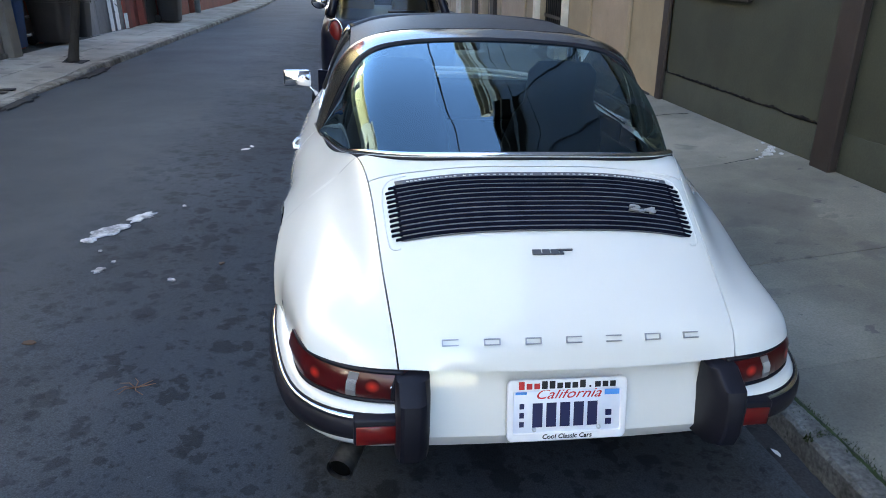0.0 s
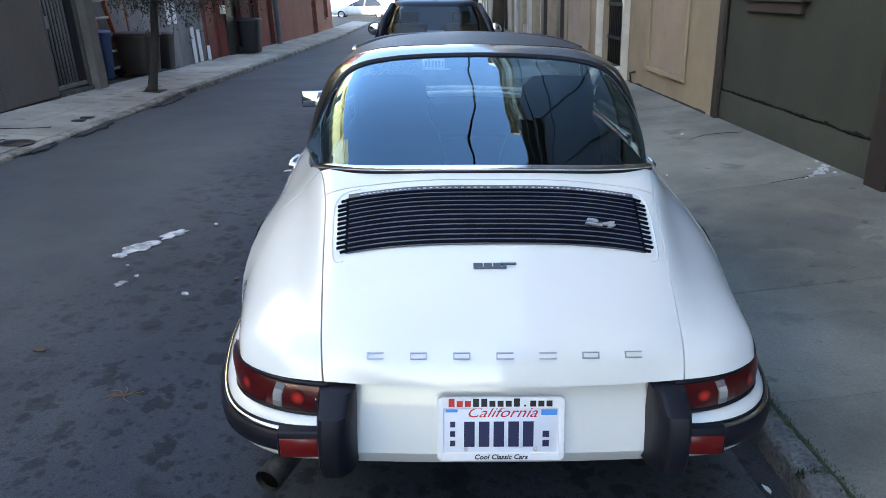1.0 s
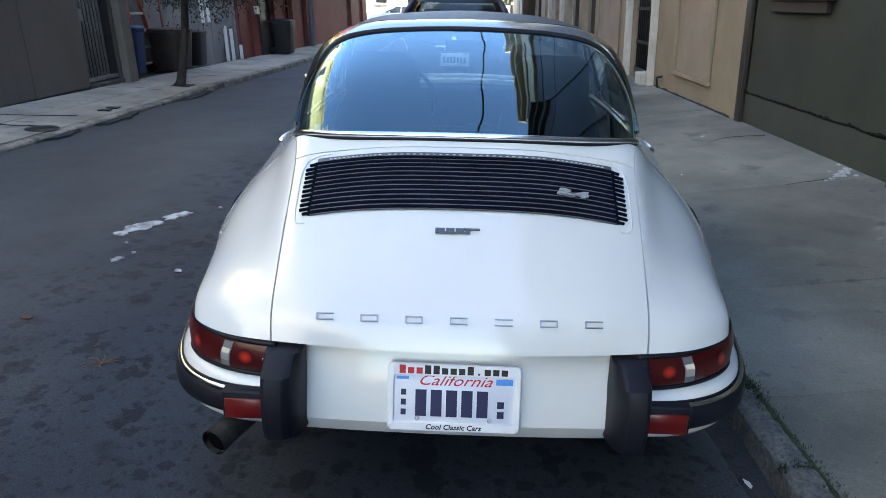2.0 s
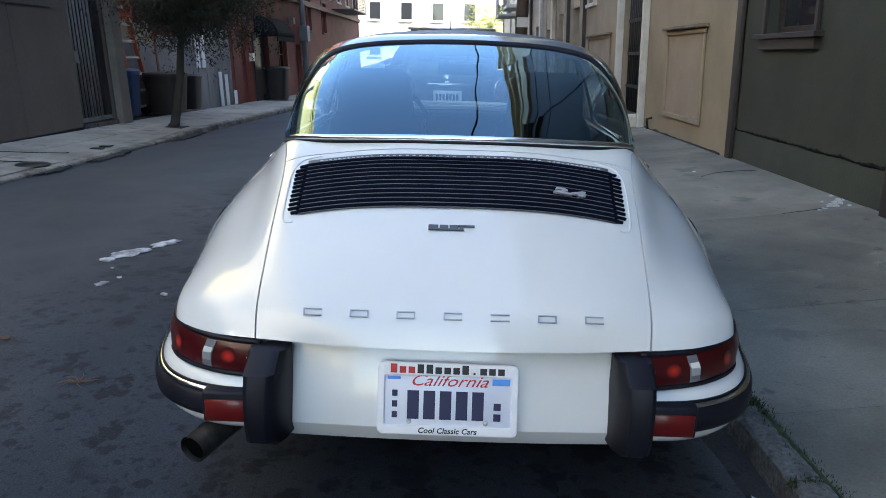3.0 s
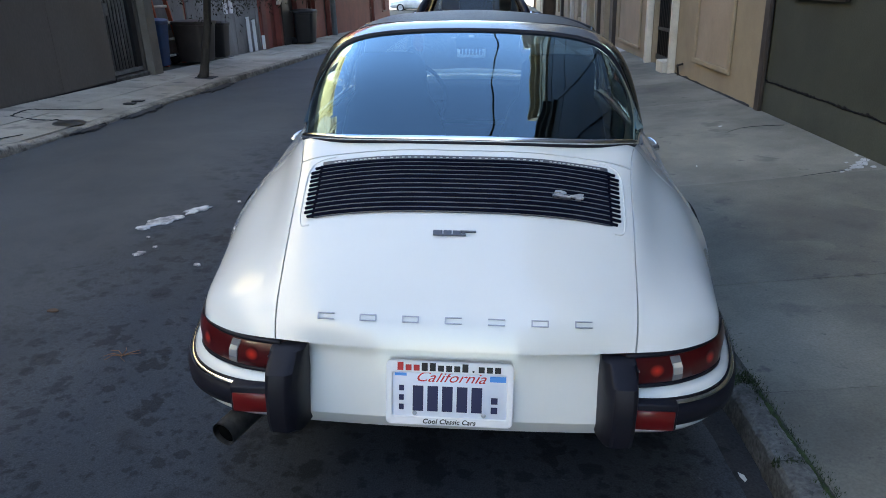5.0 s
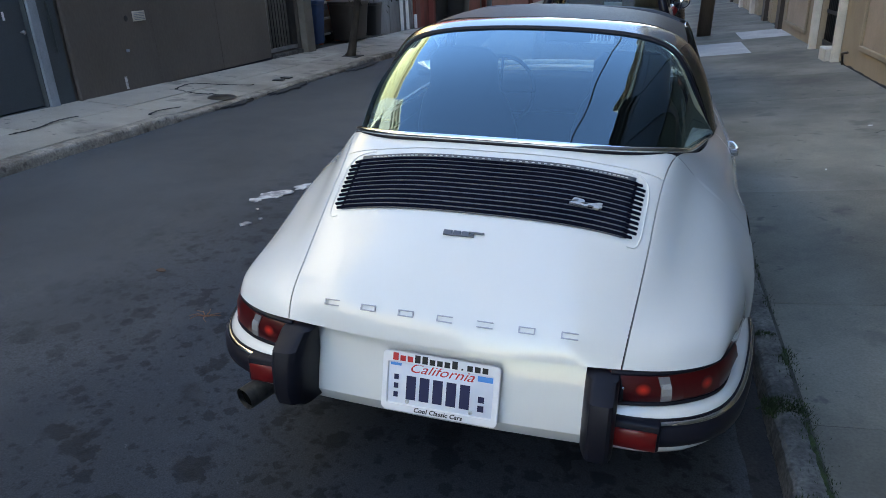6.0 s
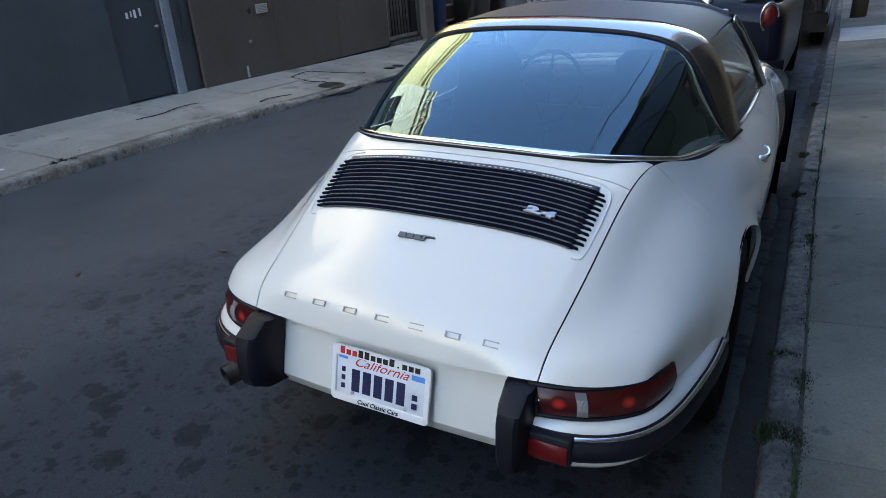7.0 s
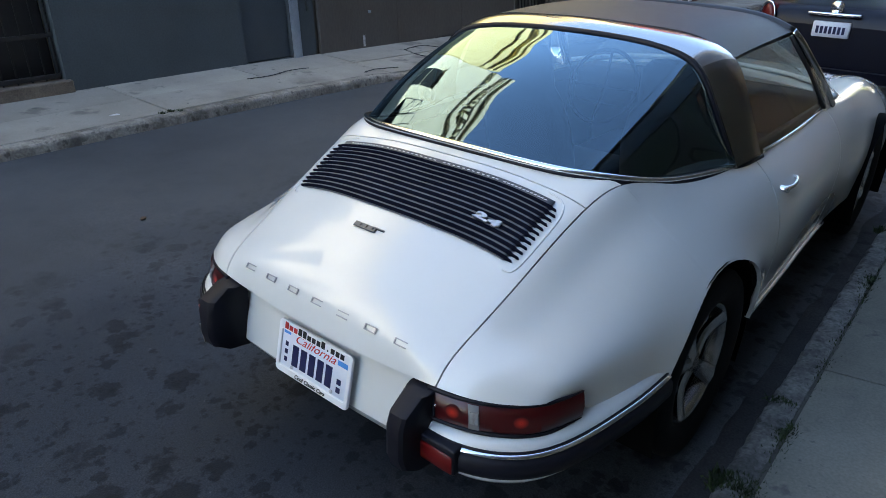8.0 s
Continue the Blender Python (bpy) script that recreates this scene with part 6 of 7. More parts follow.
def tan_house():
    b = thing("building", "tan stucco house with moulded panels and a barred entrance", "building")
    door = (8.90, 10.38, .22, 2.75)
    up = [(12.9, 13.7, 2.25, 3.3)]
    facade(b, "street_wall", WALL_R - .03, 5.585, 14.0, -.2, 3.5, BEIGE, [door] + up, -1, .25)
    facade(b, "upper_wall", WALL_R - .03, 5.585, 14.0, 3.5, 13.0, DARK_BROWN, [], -1, .25)
    for h in up:
        window(b, WALL_R - .03, *h, BEIGE if h[2] > 3 else OFFWHITE, -1, .12, 1)
    for y0, y1, z0, z1 in ((6.40, 7.82, .50, 1.545), (11.35, 13.55, .36, 1.60)):
        m = wbox(b, "moulded_panel", WALL_R - .03, .001, .008, y0 + .06, y1 - .06, z0 + .06, z1 - .06, GREIGE, -1, .002, "raised stucco panel with a capped frame")
        for a0, b0, c0, d0 in ((y0, y0 + .06, z0 + .061, z1 - .061), (y1 - .06, y1, z0 + .061, z1 - .061), (y0 - .01, y1 + .01, z0, z0 + .06), (y0, y1, z1 - .06, z1)):
            wbox(m, "moulding", WALL_R - .03, .001, .035, a0, b0, c0, d0, BEIGE, -1, .008)
        wbox(m, "cap", WALL_R - .03, .001, .085, y0 - .06, y1 + .06, z1 + .002, z1 + .04, DUSTY, -1, .008)
        wbox(m, "cap_bed", WALL_R - .03, .001, .055, y0 - .03, y1 + .03, z1 - .0, z1 + .0015, CREAM, -1, 0)
    wbox(b, "door_post", WALL_R - .03, .001, .10, 8.80, 8.87, .20, 2.95, OFFWHITE, -1, .008, "off-white door post")
    wbox(b, "door_post", WALL_R - .03, .001, .10, 10.40, 10.52, .20, 2.95, OFFWHITE, -1, .008, "off-white door post")
    wbox(b, "door_head", WALL_R - .03, .001, .12, 8.7, 10.6, 2.955, 3.2, OFFWHITE, -1, .008)
    g = wbox(b, "security_gate", WALL_R - .03, -.10, -.06, 8.91, 10.37, .30, .38, IRON, -1, .004, "black iron security gate")
    for k in range(13):
        part("gate_bar", tube([(WALL_R + .05, 8.97 + .112 * k, .34), (WALL_R + .05, 8.97 + .112 * k, 2.7)], .012, 6), IRON, g)
    for z in (.75, 1.25, 1.75, 2.25):
        wbox(g, "gate_rail", WALL_R - .03, -.095, -.065, 8.91, 10.37, z, z + .05, IRON, -1, .003)
    wbox(g, "mesh_back", WALL_R - .03, -.13, -.115, 8.91, 10.37, .3, 2.74, DARK_BROWN, -1, 0)
    wbox(g, "lock_box", WALL_R - .03, -.06, -.03, 9.25, 9.42, 1.30, 1.42, ALLOY, -1, .004)
    wbox(b, "door_step", WALL_R - .03, -.2, .16, 8.92, 9.3, .18, .40, OFFWHITE, -1, .012, "off-white stone step")
    part("gas_pipe", tube([(WALL_R - .05, 8.52, .24), (WALL_R - .07, 8.50, .36), (WALL_R - .10, 8.40, .40), (WALL_R - .05, 8.33, .42)], .014, 8), DARK_BROWN, b)
    rows = [[(WALL_R - .036, y, right_top(2.66, y) - .03), (WALL_R - .042, y, right_top(2.66, y) + .022 + .018 * noise.noise((y * 4, 4, 1)))] for y in steps(5.7, 8.7, 60)]
    part("dirt_line", thick(rows, .004), TAR, b)
    wbox(b, "belt_course", WALL_R - .03, .003, .12, 5.59, 14.0, 3.45, 3.65, CREAM, -1)
    cornice(b, WALL_R - .03, 5.59, 14.0, 12.8, CREAM, -1, .4, False)
    wbox(b, "frieze", WALL_R - .03, .003, .10, 5.59, 14.0, 11.5, 12.2, CREAM, -1)
    mass(b, WALL_R + .24, 11, 5.60, 14.0, -.3, 13.0, BEIGE)


def far_row():
    b = thing("building", "cream sided row with dark doorways and bay windows", "building")
    low = [(15.0, 15.9, -.1, 2.3), (17.6, 18.5, -.1, 2.3), (20.4, 21.3, .5, 2.0), (23.5, 24.6, -.2, 2.2), (27.5, 28.6, .4, 2.0), (31, 32.2, -.3, 2.1), (35, 36.4, .3, 2.0), (39, 40, -.5, 2)]
    up = [(y, y + 1.0, z, z + 1.7) for y in (14.8, 17.4, 20.2, 23.4, 27.2, 31, 35, 39) for z in (3.9, 7.0)]
    facade(b, "street_wall", WALL_R, 14.02, 44, -1.0, 14.0, CREAM, low + up, -1, .25)
    for h in up:
        window(b, WALL_R, *h, OFFWHITE, -1, .12, 1)
    for h in low:
        wbox(b, "door", WALL_R, -.2, -.15, *h, DARK_BROWN, -1, .004)
    for y in (14.05, 16.4, 19.2, 22.4, 26, 29.8, 33.6, 37.6):
        wbox(b, "pilaster", WALL_R, .003, .10, y, y + .42, -.6, 3.4, DARK_BROWN if y < 17 or 25 < y < 27 else OFFWHITE, -1, .01)
    for k in range(16):
        for y0, y1 in ((14.5, 14.95), (15.95, 16.38), (16.85, 17.55), (18.55, 19.15), (19.65, 20.35), (21.35, 22.35)):
            wbox(b, "siding_board", WALL_R, .003, .016, y0, y1, .25 + .19 * k, .25 + .19 * k + .18, CREAM, -1, .003)
    wbox(b, "belt_course", WALL_R, .003, .2, 14.02, 44, 3.45, 3.65, OFFWHITE, -1)
    for y in (18.0, 26.5, 33.0):
        q = wbox(b, "balcony", WALL_R, .003, .95, y, y + 2.6, 3.0, 3.12, OFFWHITE, -1, .01)
        for yy in steps(y + .03, y + 2.57, 14):
            part("baluster", tube([(WALL_R - .92, yy, 3.12), (WALL_R - .92, yy, 3.95)], .014, 6), OFFWHITE, q)
        wbox(q, "handrail", WALL_R, .88, .95, y, y + 2.6, 3.95, 4.0, OFFWHITE, -1, .004)
    wbox(b, "house_sign", WALL_R, .05, .08, 16.5, 16.72, 1.55, 1.72, material("yellow_sign", (.5, .36, .03), .5), -1, .003)
    cornice(b, WALL_R, 14.02, 44, 13.8, OFFWHITE, -1, .5, False)
    mass(b, WALL_R + .28, 11, 14.03, 44, -1.2, 14.0, CREAM)


def street_end():
    z0 = fall(64)
    b = thing("building", "sunlit white apartment house at the street end", "building")
    w = part("front_wall", block(-26, 26, 68, 76, z0 - .3, 11.0), PALE, b, smooth=False)
    for x in range(-24, 25, 3):
        for z in (0.9, 4.2, 7.4):
            q = part("window", block(x, x + 1.2, 67.9, 67.99, z, z + 1.7), OFFWHITE, b, smooth=False)
            part("pane", block(x + .1, x + 1.1, 67.87, 67.898, z + .1, z + 1.6), DARK_PANE, q, smooth=False)
            part("sill", block(x - .1, x + 1.3, 67.8, 67.99, z - .12, z - .005), OFFWHITE, q, smooth=False)
    part("roof", block(-26.2, 26.2, 67.7, 76, 11.004, 11.5), OFFWHITE, b, smooth=False)
    t = thing("street_tree", "sunlit yellow-green tree at the street end", "tree")
    zt = fall(63)
    part("trunk", tube([(2.2, 63, zt), (2.25, 63, zt + 1.5), (2.1, 63, zt + 3.4)], [.22, .16, .09], 10), BARK, t)
    rnd = random.Random(9)
    verts, faces = [], []
    for _ in range(260):
        cc = Vector((2.1 + rnd.gauss(0, 1.0), 63 + rnd.gauss(0, .9), zt + 4.3 + rnd.gauss(0, 1.1)))
        for _ in range(10):
            p = cc + Vector((rnd.gauss(0, .22), rnd.gauss(0, .22), rnd.gauss(0, .22)))
            d = Vector((rnd.gauss(0, 1), rnd.gauss(0, 1), rnd.gauss(0, 1))).normalized()
            o = d.orthogonal().normalized()
            n = len(verts)
            verts += [p, p + d * .1 + o * .06, p + d * .2, p + d * .1 - o * .06]
            faces.append((n, n + 1, n + 2, n + 3))
    me = bpy.data.meshes.new("crown")
    me.from_pydata([tuple(q) for q in verts], [], faces)
    me.materials.append(SUNLEAF)
    ob = new("crown", me)
    ob.parent = t
    tagged(ob, kind="stuff")


def utility_pole(x, y, z, h, r, label):
    p = thing("utility_pole", label, "pole")
    part("shaft", tube([(x, y, z - .1), (x, y, z + h * .5), (x, y, z + h)], [r, r * .9, r * .75], 14), POLEWOOD, p)
    part("crossarm", block(x - .9, x + .9, y - .06, y + .06, z + h - .6, z + h - .48, .01, 1), POLEWOOD, p, smooth=False)
    for dx in (-.8, -.4, .4, .8):
        part("insulator", lathe([(.01, 0), (.035, .02), (.02, .06), (.035, .09), (.01, .12)], 'z', 10), PLASTIC_WHITE, p).location = (x + dx, y, z + h - .48)
    part("sign_plate", block(x - .12, x + .12, y - r - .01, y - r + .005, z + 1.75, z + 1.95, .003, 1), OFFWHITE, p, smooth=False)
    return p


def cables():
    for k, (x0, x1, z, sag) in enumerate(((.45, -.35, 8.0, .5), (1.65, 1.45, 8.0, .55), (2.05, 1.9, 8.02, .5))):
        c = thing("overhead_cable", "black overhead cable along the street", "cable", group="street cables")
        pts = []
        for u in steps(0, 1, 24):
            y = 14.1 - 40 * u
            pts.append((x0 + (x1 - x0) * u, y, z - sag * 4 * u * (1 - u)))
        part("wire", tube(pts, .014 if k else .022, 6), IRON, c)


# ---- other vehicles ----
def loft_car(name, label, paint, x, y, z, turn, length, width, belt, roof, rear_glass, kind="hatch"):
    """A parked car, its tail at the origin, its nose along +y."""
    c = thing(name, label, "car", at=(x, y, z))
    h = width / 2

    def ring(y_, w, zb, zt, p=.32, n=28, shift=0.0):
        return [(w * math.copysign(abs(math.cos(t)) ** p, math.cos(t)), y_ + shift * math.sin(t), (zb + zt) / 2 + (zt - zb) / 2 * math.copysign(abs(math.sin(t)) ** p, math.sin(t))) for t in steps(0, 2 * math.pi * (n - 1) / n, n - 1)]
    L = length
    body = spline([(0.0, h * .80, .32, belt - .16), (.05, h * .93, .25, belt - .05), (.30, h * .985, .21, belt), (L * .35, h, .20, belt + .01), (L * .62, h, .20, belt), (L * .72, h * .99, .20, belt - .01),
                   (L * .90, h * .95, .22, belt - .18), (L * .98, h * .86, .28, belt - .30), (L, h * .75, .36, belt - .38)])
    rows = [ring(*body(t)) for t in steps(0, 8, 48)]
    bm = sheet(rows, close_v=True)
    bm.faces.new([bm.verts.new(q) for q in rows[0]])
    bm.faces.new([bm.verts.new(q) for q in rows[-1]])
    bmesh.ops.recalc_face_normals(bm, faces=bm.faces)
    part("body", bm, paint, c, angle=50)
    back = rear_glass
    g0, g1 = (.10, L * .70) if kind == "hatch" else (L * .10, L * .72), (back, L * .50)
    cab = [(g0[0], g0[1], h * .86, belt - .03), (g0[0] + .35 * (g1[0] - g0[0]), g0[1] - .35 * (g0[1] - g1[1]), h * .79, belt + .35 * (roof - belt)), (g1[0] - .02, g1[1] + .03, h * .66, roof - .04)]
    cab_line = lambda a0, b0, w, zz: [(w * math.copysign(abs(math.cos(t)) ** .4, math.cos(t)), (a0 + b0) / 2 + (b0 - a0) / 2 * math.copysign(abs(math.sin(t)) ** .4, math.sin(t)), zz) for t in steps(0, 2 * math.pi * 35 / 36, 35)]
    gl = part("cabin_glass", sheet([cab_line(*q) for q in cab], close_v=True), SIDE_GLASS if kind == "hatch" else DARK_PANE, c, "tinted car windows" if kind == "hatch" else "dark car windows", angle=50)
    gl.visible_shadow = kind != "hatch"
    rows = [cab_line(g1[0] - .03, g1[1] + .04, h * .67, roof - .05), cab_line(g1[0], g1[1], h * .65, roof - .02), cab_line(g1[0] + .12, g1[1] - .12, h * .56, roof + .01), cab_line(g1[0] + .5, g1[1] - .5, h * .25, roof + .025), cab_line(g1[0] + .7, g1[1] - .7, h * .02, roof + .026)]
    part("roof", sheet(rows, close_v=True), paint, c, angle=60)
    for s_ in (-1, 1):
        for (ya, yb) in ((g0[0] + .04, g1[0]), (g0[1] - .06, g1[1] - .0), (L * .42, L * .40)):
            part("pillar", tube([(s_ * h * .84, ya + .02, belt), (s_ * h * .75, (ya + yb) / 2 + .01, (belt + roof) / 2), (s_ * h * .63, yb + .03, roof - .04)], [.045, .04, .035], 8), paint, c)
        mi = part("door_mirror", lathe([(.001, .10), (.05, .085), (.085, .045), (.098, 0), (.094, -.006), (.086, -.004), (.001, -.004)], 'y', 24), paint, c)
        mi.matrix_basis = pose(s_ * (h + .06), L * .60, belt + .03) @ Matrix.Diagonal((1, 1, .8, 1))
        part("mirror_glass", lathe([(.001, -.0062), (.084, -.0062), (.086, -.004)], 'y', 24), CHROME, mi)
        if kind == "hatch":
            st = part("seat_back", block(s_ * .30 - .20, s_ * .30 + .20, L * .42, L * .42 + .10, belt - .10, belt + .12, .05, 3), GREIGE, c, "pale grey seat back")
            part("headrest", block(s_ * .30 - .11, s_ * .30 + .11, L * .42 + .01, L * .42 + .08, belt + .13, belt + .26, .035, 3), GREIGE, st)
        for wy in (L * .175, L * .81):
            w = part("wheel", lathe([(.001, .03), (.05, .035), (.19, .01), (.20, .03), (.20, -.08)], sides=32), ALLOY, c)
            w.matrix_basis = pose(s_ * (h - .11), wy, .30, 0, 0, 0 if s_ > 0 else 180)
            part("tyre", lathe([(.19, -.09), (.27, -.1), (.30, -.08), (.30, .08), (.27, .1), (.20, .09), (.195, .05)], sides=40), TYRE, w)
        la = part("rear_lamp", lathe([(.001, -.034), (.04, -.030), (.062, -.016), (.068, .06)], 'y', 28), REFLECTOR, c, "oval red rear lamp with bright rim")
        la.matrix_basis = pose(s_ * h * .76, .030, belt - .13, 0, 0, s_ * 22) @ Matrix.Diagonal((1, 1, 1.6, 1))
        part("lamp_rim", tube([(.072 * math.cos(a_), -.012, .072 * math.sin(a_)) for a_ in steps(0, 2 * math.pi, 32)], .009, 8), CHROME, la)
    bp = part("rear_bumper", thick([[(xx, -.06 - .03 * (1 - (xx / h) ** 2) + .25 * max(0, abs(xx) / h - .75) ** 1.2 * 2, zz) for xx in steps(-h * .97, h * .97, 20)] for zz in (.27, .33, .46, .55)], .06), paint, c, angle=40)
    part("bumper_strip", block(-h * .55, h * .55, -.105, -.085, .40, .425, .004, 1), CHROME, bp)
    part("bumper_plate", block(-h * .5, h * .5, -.10, -.088, .48, .545, .004, 1), ALLOY, bp)
    part("tail_handle", block(-.20, .20, -.02, .06, belt - .085, belt - .06, .008, 2), CHROME, c, "chrome tailgate handle")
    pl = part("number_plate", block(-.140, .140, -.03, .04, belt - .250, belt - .130, .004, 1), PLATE_WHITE, c, "white number plate")
    for k in range(7):
        part("number_bar", block(-.112 + .033 * k, -.091 + .033 * k, -.032, -.0295, belt - .222, belt - .165), NAVY_INK, pl, smooth=False)
    part("tail_badge", lathe([(.001, -.012), (.04, -.01), (.05, 0), (.05, .03)], 'y', 24), CHROME, c).location = (0, .03, belt - .02)
    part("wiper", tube([(-.02, .13, belt + .06), (.25, .15, belt + .07)], .009, 6), BLACK, c)
    c.rotation_euler = (0, 0, radians(turn))
    return c


def roof_rack(x, y, z):
    r = thing("roof_rack", "black and silver roof rack on the navy hatchback", "roof rack")
    for dy in (0, .75):
        part("bar", tube([(x - .48, y + dy, z), (x + .48, y + dy, z)], .016, 10), ALLOY, r)
        for s_ in (-1, 1):
            part("foot", block(x + s_ * .41 - .045, x + s_ * .41 + .045, y + dy - .04, y + dy + .04, z - .13, z - .012, .015, 2), BLACK, r)


slate_house()
yellow_house()
fenced_yard()
red_house()
street_tree()
green_house()
tan_house()
far_row()
street_end()
wheelie_bin("blue plastic recycling bin beside the gate post", BLUE_PLASTIC, -5.80, 10.75, .42, .36, .80, turn=-90)
wheelie_bin("dark brown waste bin on the pavement", BROWN_PLASTIC, -5.58, 11.9, .72, .62, .76, dome=.02, turn=-94)
wheelie_bin("black waste bin beside the brown one", BLACK_PLASTIC, -5.55, 12.95, .45, .42, .70, turn=-90)
wheelie_bin("black waste bin by the red doorway", BLACK_PLASTIC, -5.08, 18.2, .72, .56, .88, turn=-90)
utility_pole(1.25, 14.1, right_top(1.25, 14.1), 8.4, .135, "brown wooden utility pole on the pavement")
utility_pole(3.6, 61.5, fall(61.5), 9, .16, "wooden utility pole at the street end")
cables()
loft_car("hatchback", "navy blue small hatchback parked ahead", NAVY, -.13, 5.55, fall(6.0), 0, 3.5, 1.38, 1.03, 1.41, .42)
roof_rack(-.12, 6.55, fall(6.0) + 1.51)
an = thing("aerial", "short black roof aerial on the hatchback", "aerial")
part("rod", tube([(-.13, 6.25, fall(6) + 1.40), (-.13, 6.12, fall(6) + 1.60)], [.008, .004], 6), IRON, an)
part("foot", lathe([(.03, 0), (.02, .03), (.008, .05)], 'z', 10), IRON, an).location = (-.13, 6.25, fall(6) + 1.39)
loft_car("parked_car", "charcoal saloon parked beyond the hatchback", CHARCOAL, -.08, 11.0, fall(12), 0, 4.4, 1.74, .95, 1.42, 1.0, "saloon")
loft_car("parked_car", "silver saloon on the cross street", SILVER, -3.55, 57.5, fall(57), 90, 4.7, 1.8, .95, 1.45, 1.0, "saloon")

# ---- small things on the ground ----
for k, (x, y, r, st, tn) in enumerate(((-1.89, 2.37, .075, 1.7, 1.0), (-1.77, 2.60, .055, 1.9, 1.0), (-1.95, 2.23, .035, 1.2, 0), (-1.77, 1.83, .028, 1.3, 1), (-1.40, 1.70, .018, 1.2, 0), (-1.73, 1.93, .012, 1, 0), (-1.84, 2.08, .010, 1, 0), (-1.57, 2.81, .014, 1, 0))):
    tagged(ring_sheet("paint_splash", x, y, road_z(x, y) + .008, r, PAINT_SPLASH, k, st, tn), "dried white paint splash on the asphalt", "stain", "paint splashes")
rnd = random.Random(21)
PAPER = plain("litter_paper", (.62, .62, .6), .7)
for k, (x, y, s_) in enumerate(((-1.39, 4.29, .03), (-1.35, 4.39, .022), (.869, .284, .012), (1.6, 3.6, .012), (2.15, 4.9, .018), (-4.5, 2.1, .03), (-4.6, 2.6, .025), (-4.45, 1.5, .03))):
    z = road_z(x, y) + .012 if KERB_L < x < .9 else (right_top(x, y) + .006 if x > 0 else left_top(x, y) + .004)
    tagged(ring_sheet("paper_scrap", x, y, z, s_, PAPER, k + 60, 1.9, rnd.uniform(0, 3), -.0025, 5), "scrap of white paper lying on the ground", "litter", "litter")
TWIG = plain("dry_twig", (.17, .085, .045), .8)
tw = bmesh.new()
for k in range(7):
    a0 = rnd.uniform(0, 6.28)
    tube([(-1.32, .78, .046), (-1.32 + .035 * math.cos(a0), .78 + .03 * math.sin(a0), .054), (-1.32 + .07 * math.cos(a0 + .3), .78 + .06 * math.sin(a0 + .3), .050)], [.002, .0017, .001], 5, tw)
tagged(part("twig", tw, TWIG), "dry brown twig on the asphalt", "twig")
LEAFY = plain("dead_leaf", (.075, .045, .03), .8)
for k, (x, y, s_) in enumerate(((-1.81, 1.13, .022), (-1.2, 1.9, .014), (-2.3, .6, .016))):
    tagged(ring_sheet("dead_leaf", x, y, road_z(x, y) + .010, s_, LEAFY, k + 90, 1.6, k * 1.1, .0, 7), "dry brown leaf on the asphalt", "leaf", "dead leaves")
for k, line in enumerate((((-4.80, 3.05), (-4.79, 3.35), (-4.86, 3.6), (-4.84, 3.85)), ((-5.04, 5.6), (-5.08, 6.05), (-4.8, 6.2), (-4.48, 6.4)), ((-5.04, 5.6), (-4.7, 5.55), (-4.45, 5.65)),
                           ((-4.3, 4.2), (-4.42, 4.5), (-4.4, 4.8)))):
    cf = spline([(x, y, 0) for x, y in line])
    rows = []
    for t in steps(0, len(line) - 1, 40):
        x, y, _ = cf(t)
        x, y = x + .02 * noise.noise((t * 7, k, 0)), y + .02 * noise.noise((t * 7, k, 5))
        w = .012 + .010 * noise.noise((t * 4, k, 8))
        z = left_top(x, y) + .0065
        rows.append([(x - w * .7, y - w * .7, z), (x + w * .7, y + w * .7, z)])
    tagged(part("crack", thick(rows, .006), TAR, smooth=False), "dark patched crack in the pavement", "crack", "pavement cracks")
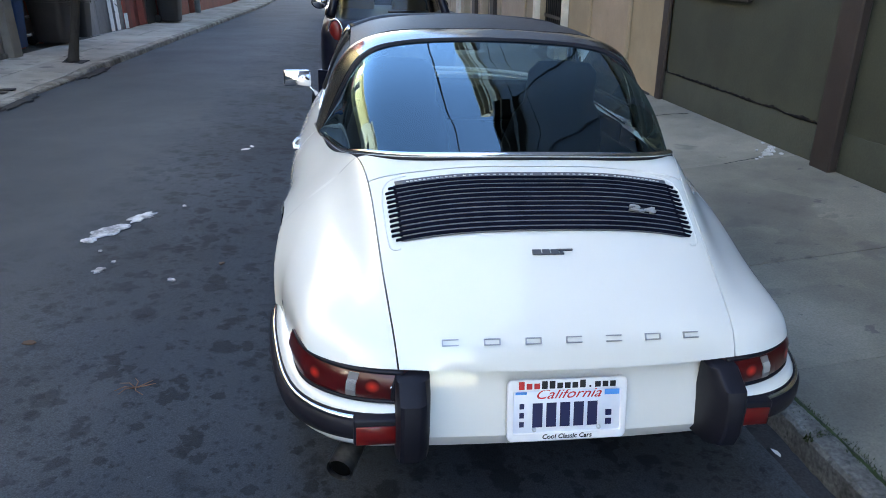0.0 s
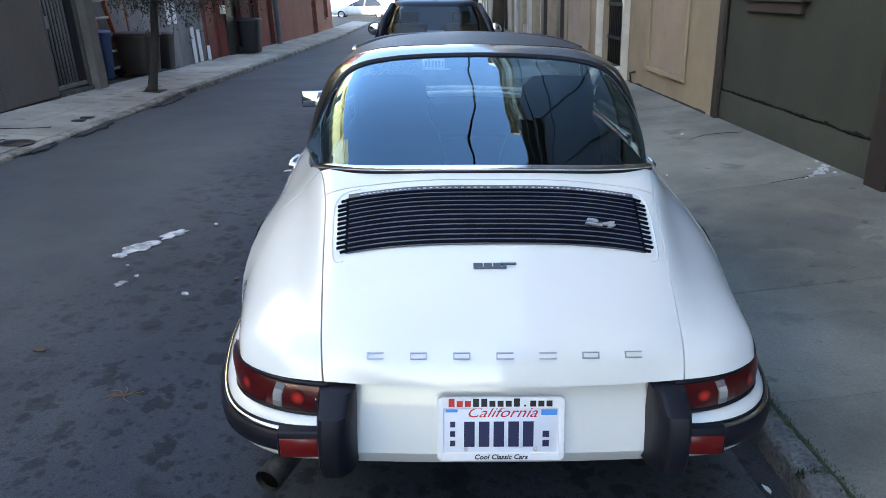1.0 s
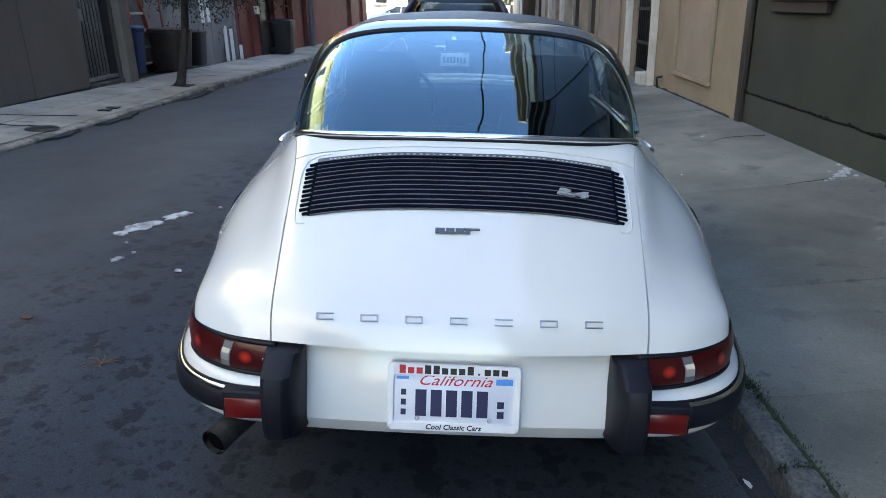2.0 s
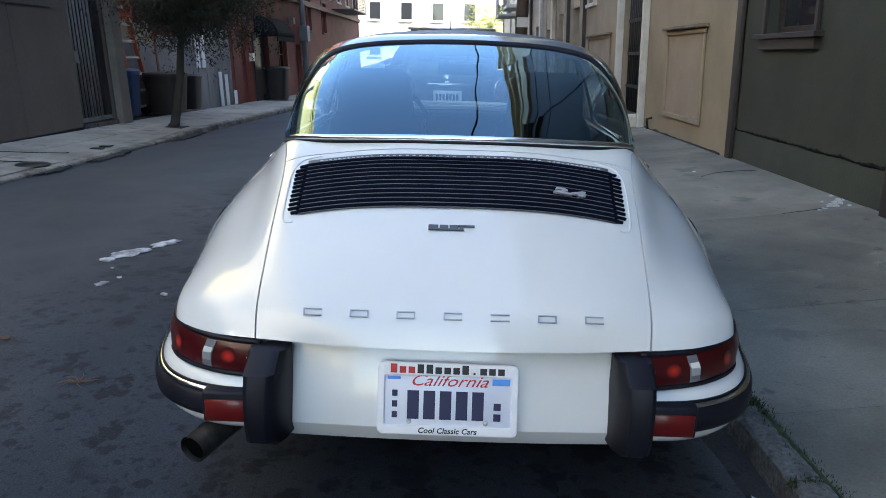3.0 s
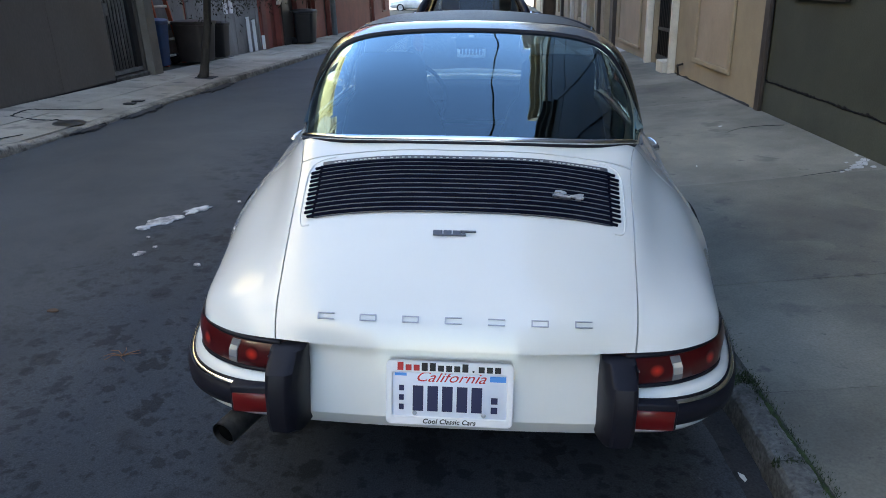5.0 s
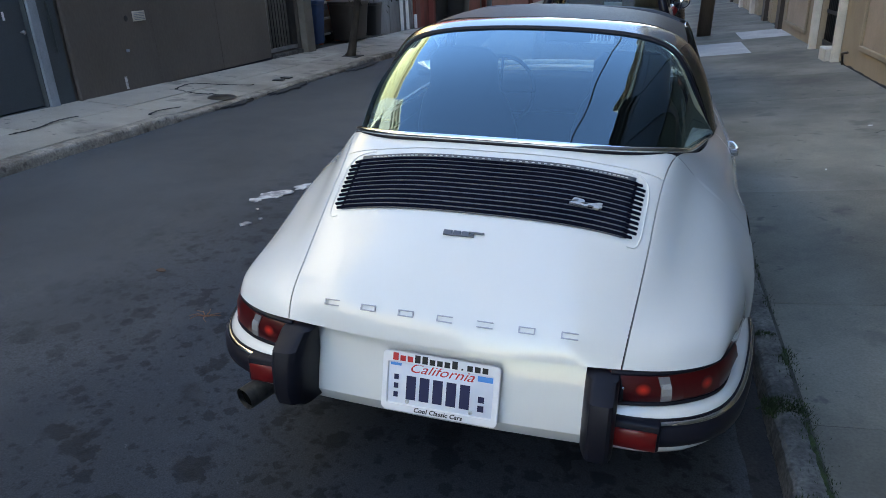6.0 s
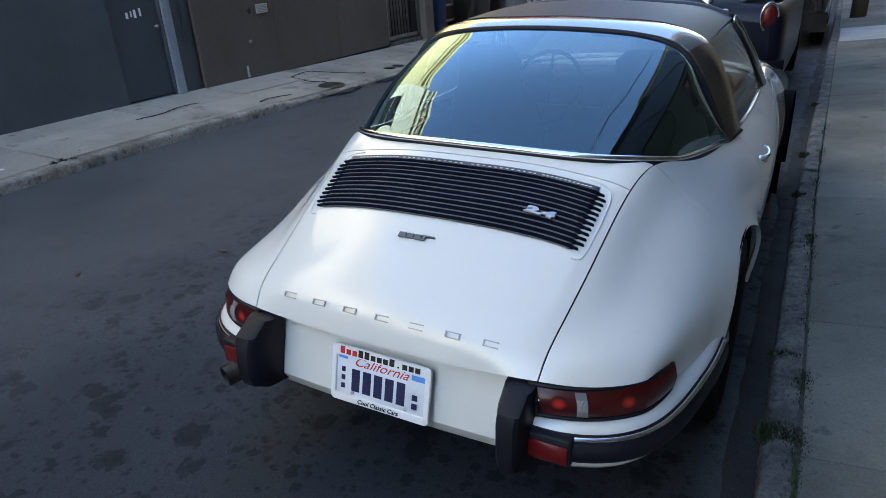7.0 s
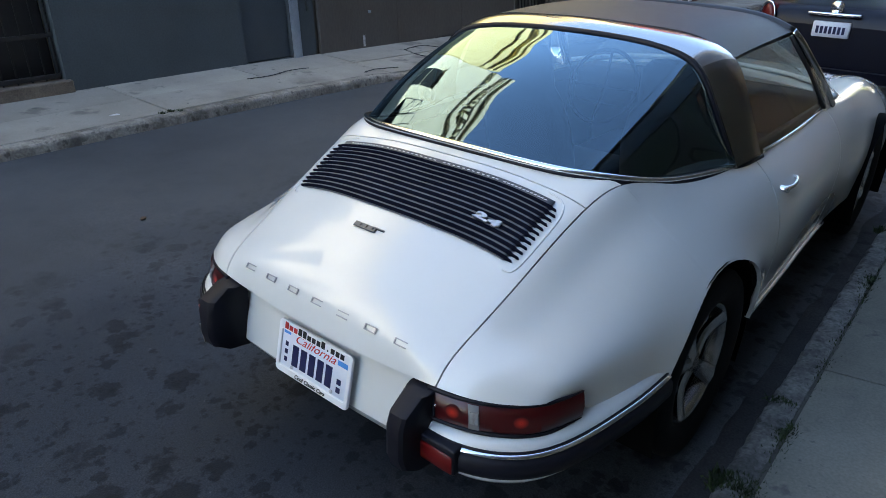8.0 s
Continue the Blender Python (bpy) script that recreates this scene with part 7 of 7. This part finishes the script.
for k, line in enumerate((((1.95, 3.02), (2.2, 3.12), (2.45, 3.17), (2.66, 3.36)), ((2.1, 4.6), (2.3, 4.75), (2.62, 4.7)))):
    cf = spline([(x, y, 0) for x, y in line])
    rows = []
    for t in steps(0, len(line) - 1, 50):
        x, y, _ = cf(t)
        x, y = x + .012 * noise.noise((t * 6, k, 20)), y + .012 * noise.noise((t * 6, k, 25))
        w = .0018 + .0012 * noise.noise((t * 4, k, 28))
        z = right_top(x, y) + .004
        rows.append([(x - w, y - w, z), (x + w, y + w, z)])
    tagged(part("crack", thick(rows, .004), TAR, smooth=False), "hairline crack in the near pavement", "crack", "near pavement cracks")
for k, (x, y, r) in enumerate(((2.54, 3.22, .050), (2.60, 3.29, .042), (2.65, 3.36, .030), (2.45, 3.16, .020), (2.62, 3.18, .018), (2.66, 3.50, .016), (2.52, 3.34, .012), (2.40, 3.13, .012))):
    tagged(ring_sheet("plaster_flake", x, y, right_top(x, y) + .003, r, NEW_PAVING, k + 120, 1.9, .75 + .2 * (k % 3), .0005, 26), "ragged flakes of pale plaster at the foot of the wall", "flake", "plaster flakes")
for k, (x, y, r, st) in enumerate(((KERB_L + .02, 6.6, .13, 4.0), (KERB_L + .03, 8.9, .14, 4.5), (KERB_L + .02, 5.4, .08, 4.0))):
    tagged(ring_sheet("tar_patch", x, y, road_z(x, y) + .012, r, TAR, k + 150, st, 1.57, .012, 30), "dark tar patch against the far kerb", "patch", "tar patches")
mh = thing("cover_plate", "round iron cover in the pavement", "cover")
part("plate", lathe([(.001, .014), (.15, .014), (.16, .008), (.17, .004)], 'z', 28), IRON, mh).location = (-4.35, 5.5, left_top(-4.35, 5.5) + .002)
for dx in (0, .22):
    v = thing("cover_plate", "small iron valve cover in the pavement", "cover", "valve covers")
    part("plate", block(-.07, .07, -.05, .05, 0, .014, .004, 1), IRON, v, smooth=False).location = (-4.4, 6.9 + dx, left_top(-4.4, 7) + .002)
# the fronts lean by a hair against the car, as the street is cambered
for ob in list(scene.collection.all_objects):
    if ob.parent is None and ob.get("label", "") != "sunlit white apartment house at the street end" and ob.name.split(".")[0] in ("building", "fence", "awning", "fire_escape", "hanging_lamp", "flower_box", "ladder"):
        box = [q for c in ob.children for q in c.bound_box]
        px = WALL_R if ob.location.x + sum(q[0] for q in box) / max(1, len(box)) > 0 else WALL_L
        if abs(ob.location.x) < 1 or px < 0:
            pivot = Matrix.Translation((px, 0, .2 if px > 0 else .1))
            ob.matrix_basis = pivot @ Matrix.Rotation(radians(-2.4), 4, 'Y') @ pivot.inverted() @ ob.matrix_basis
weeds()
pavements()
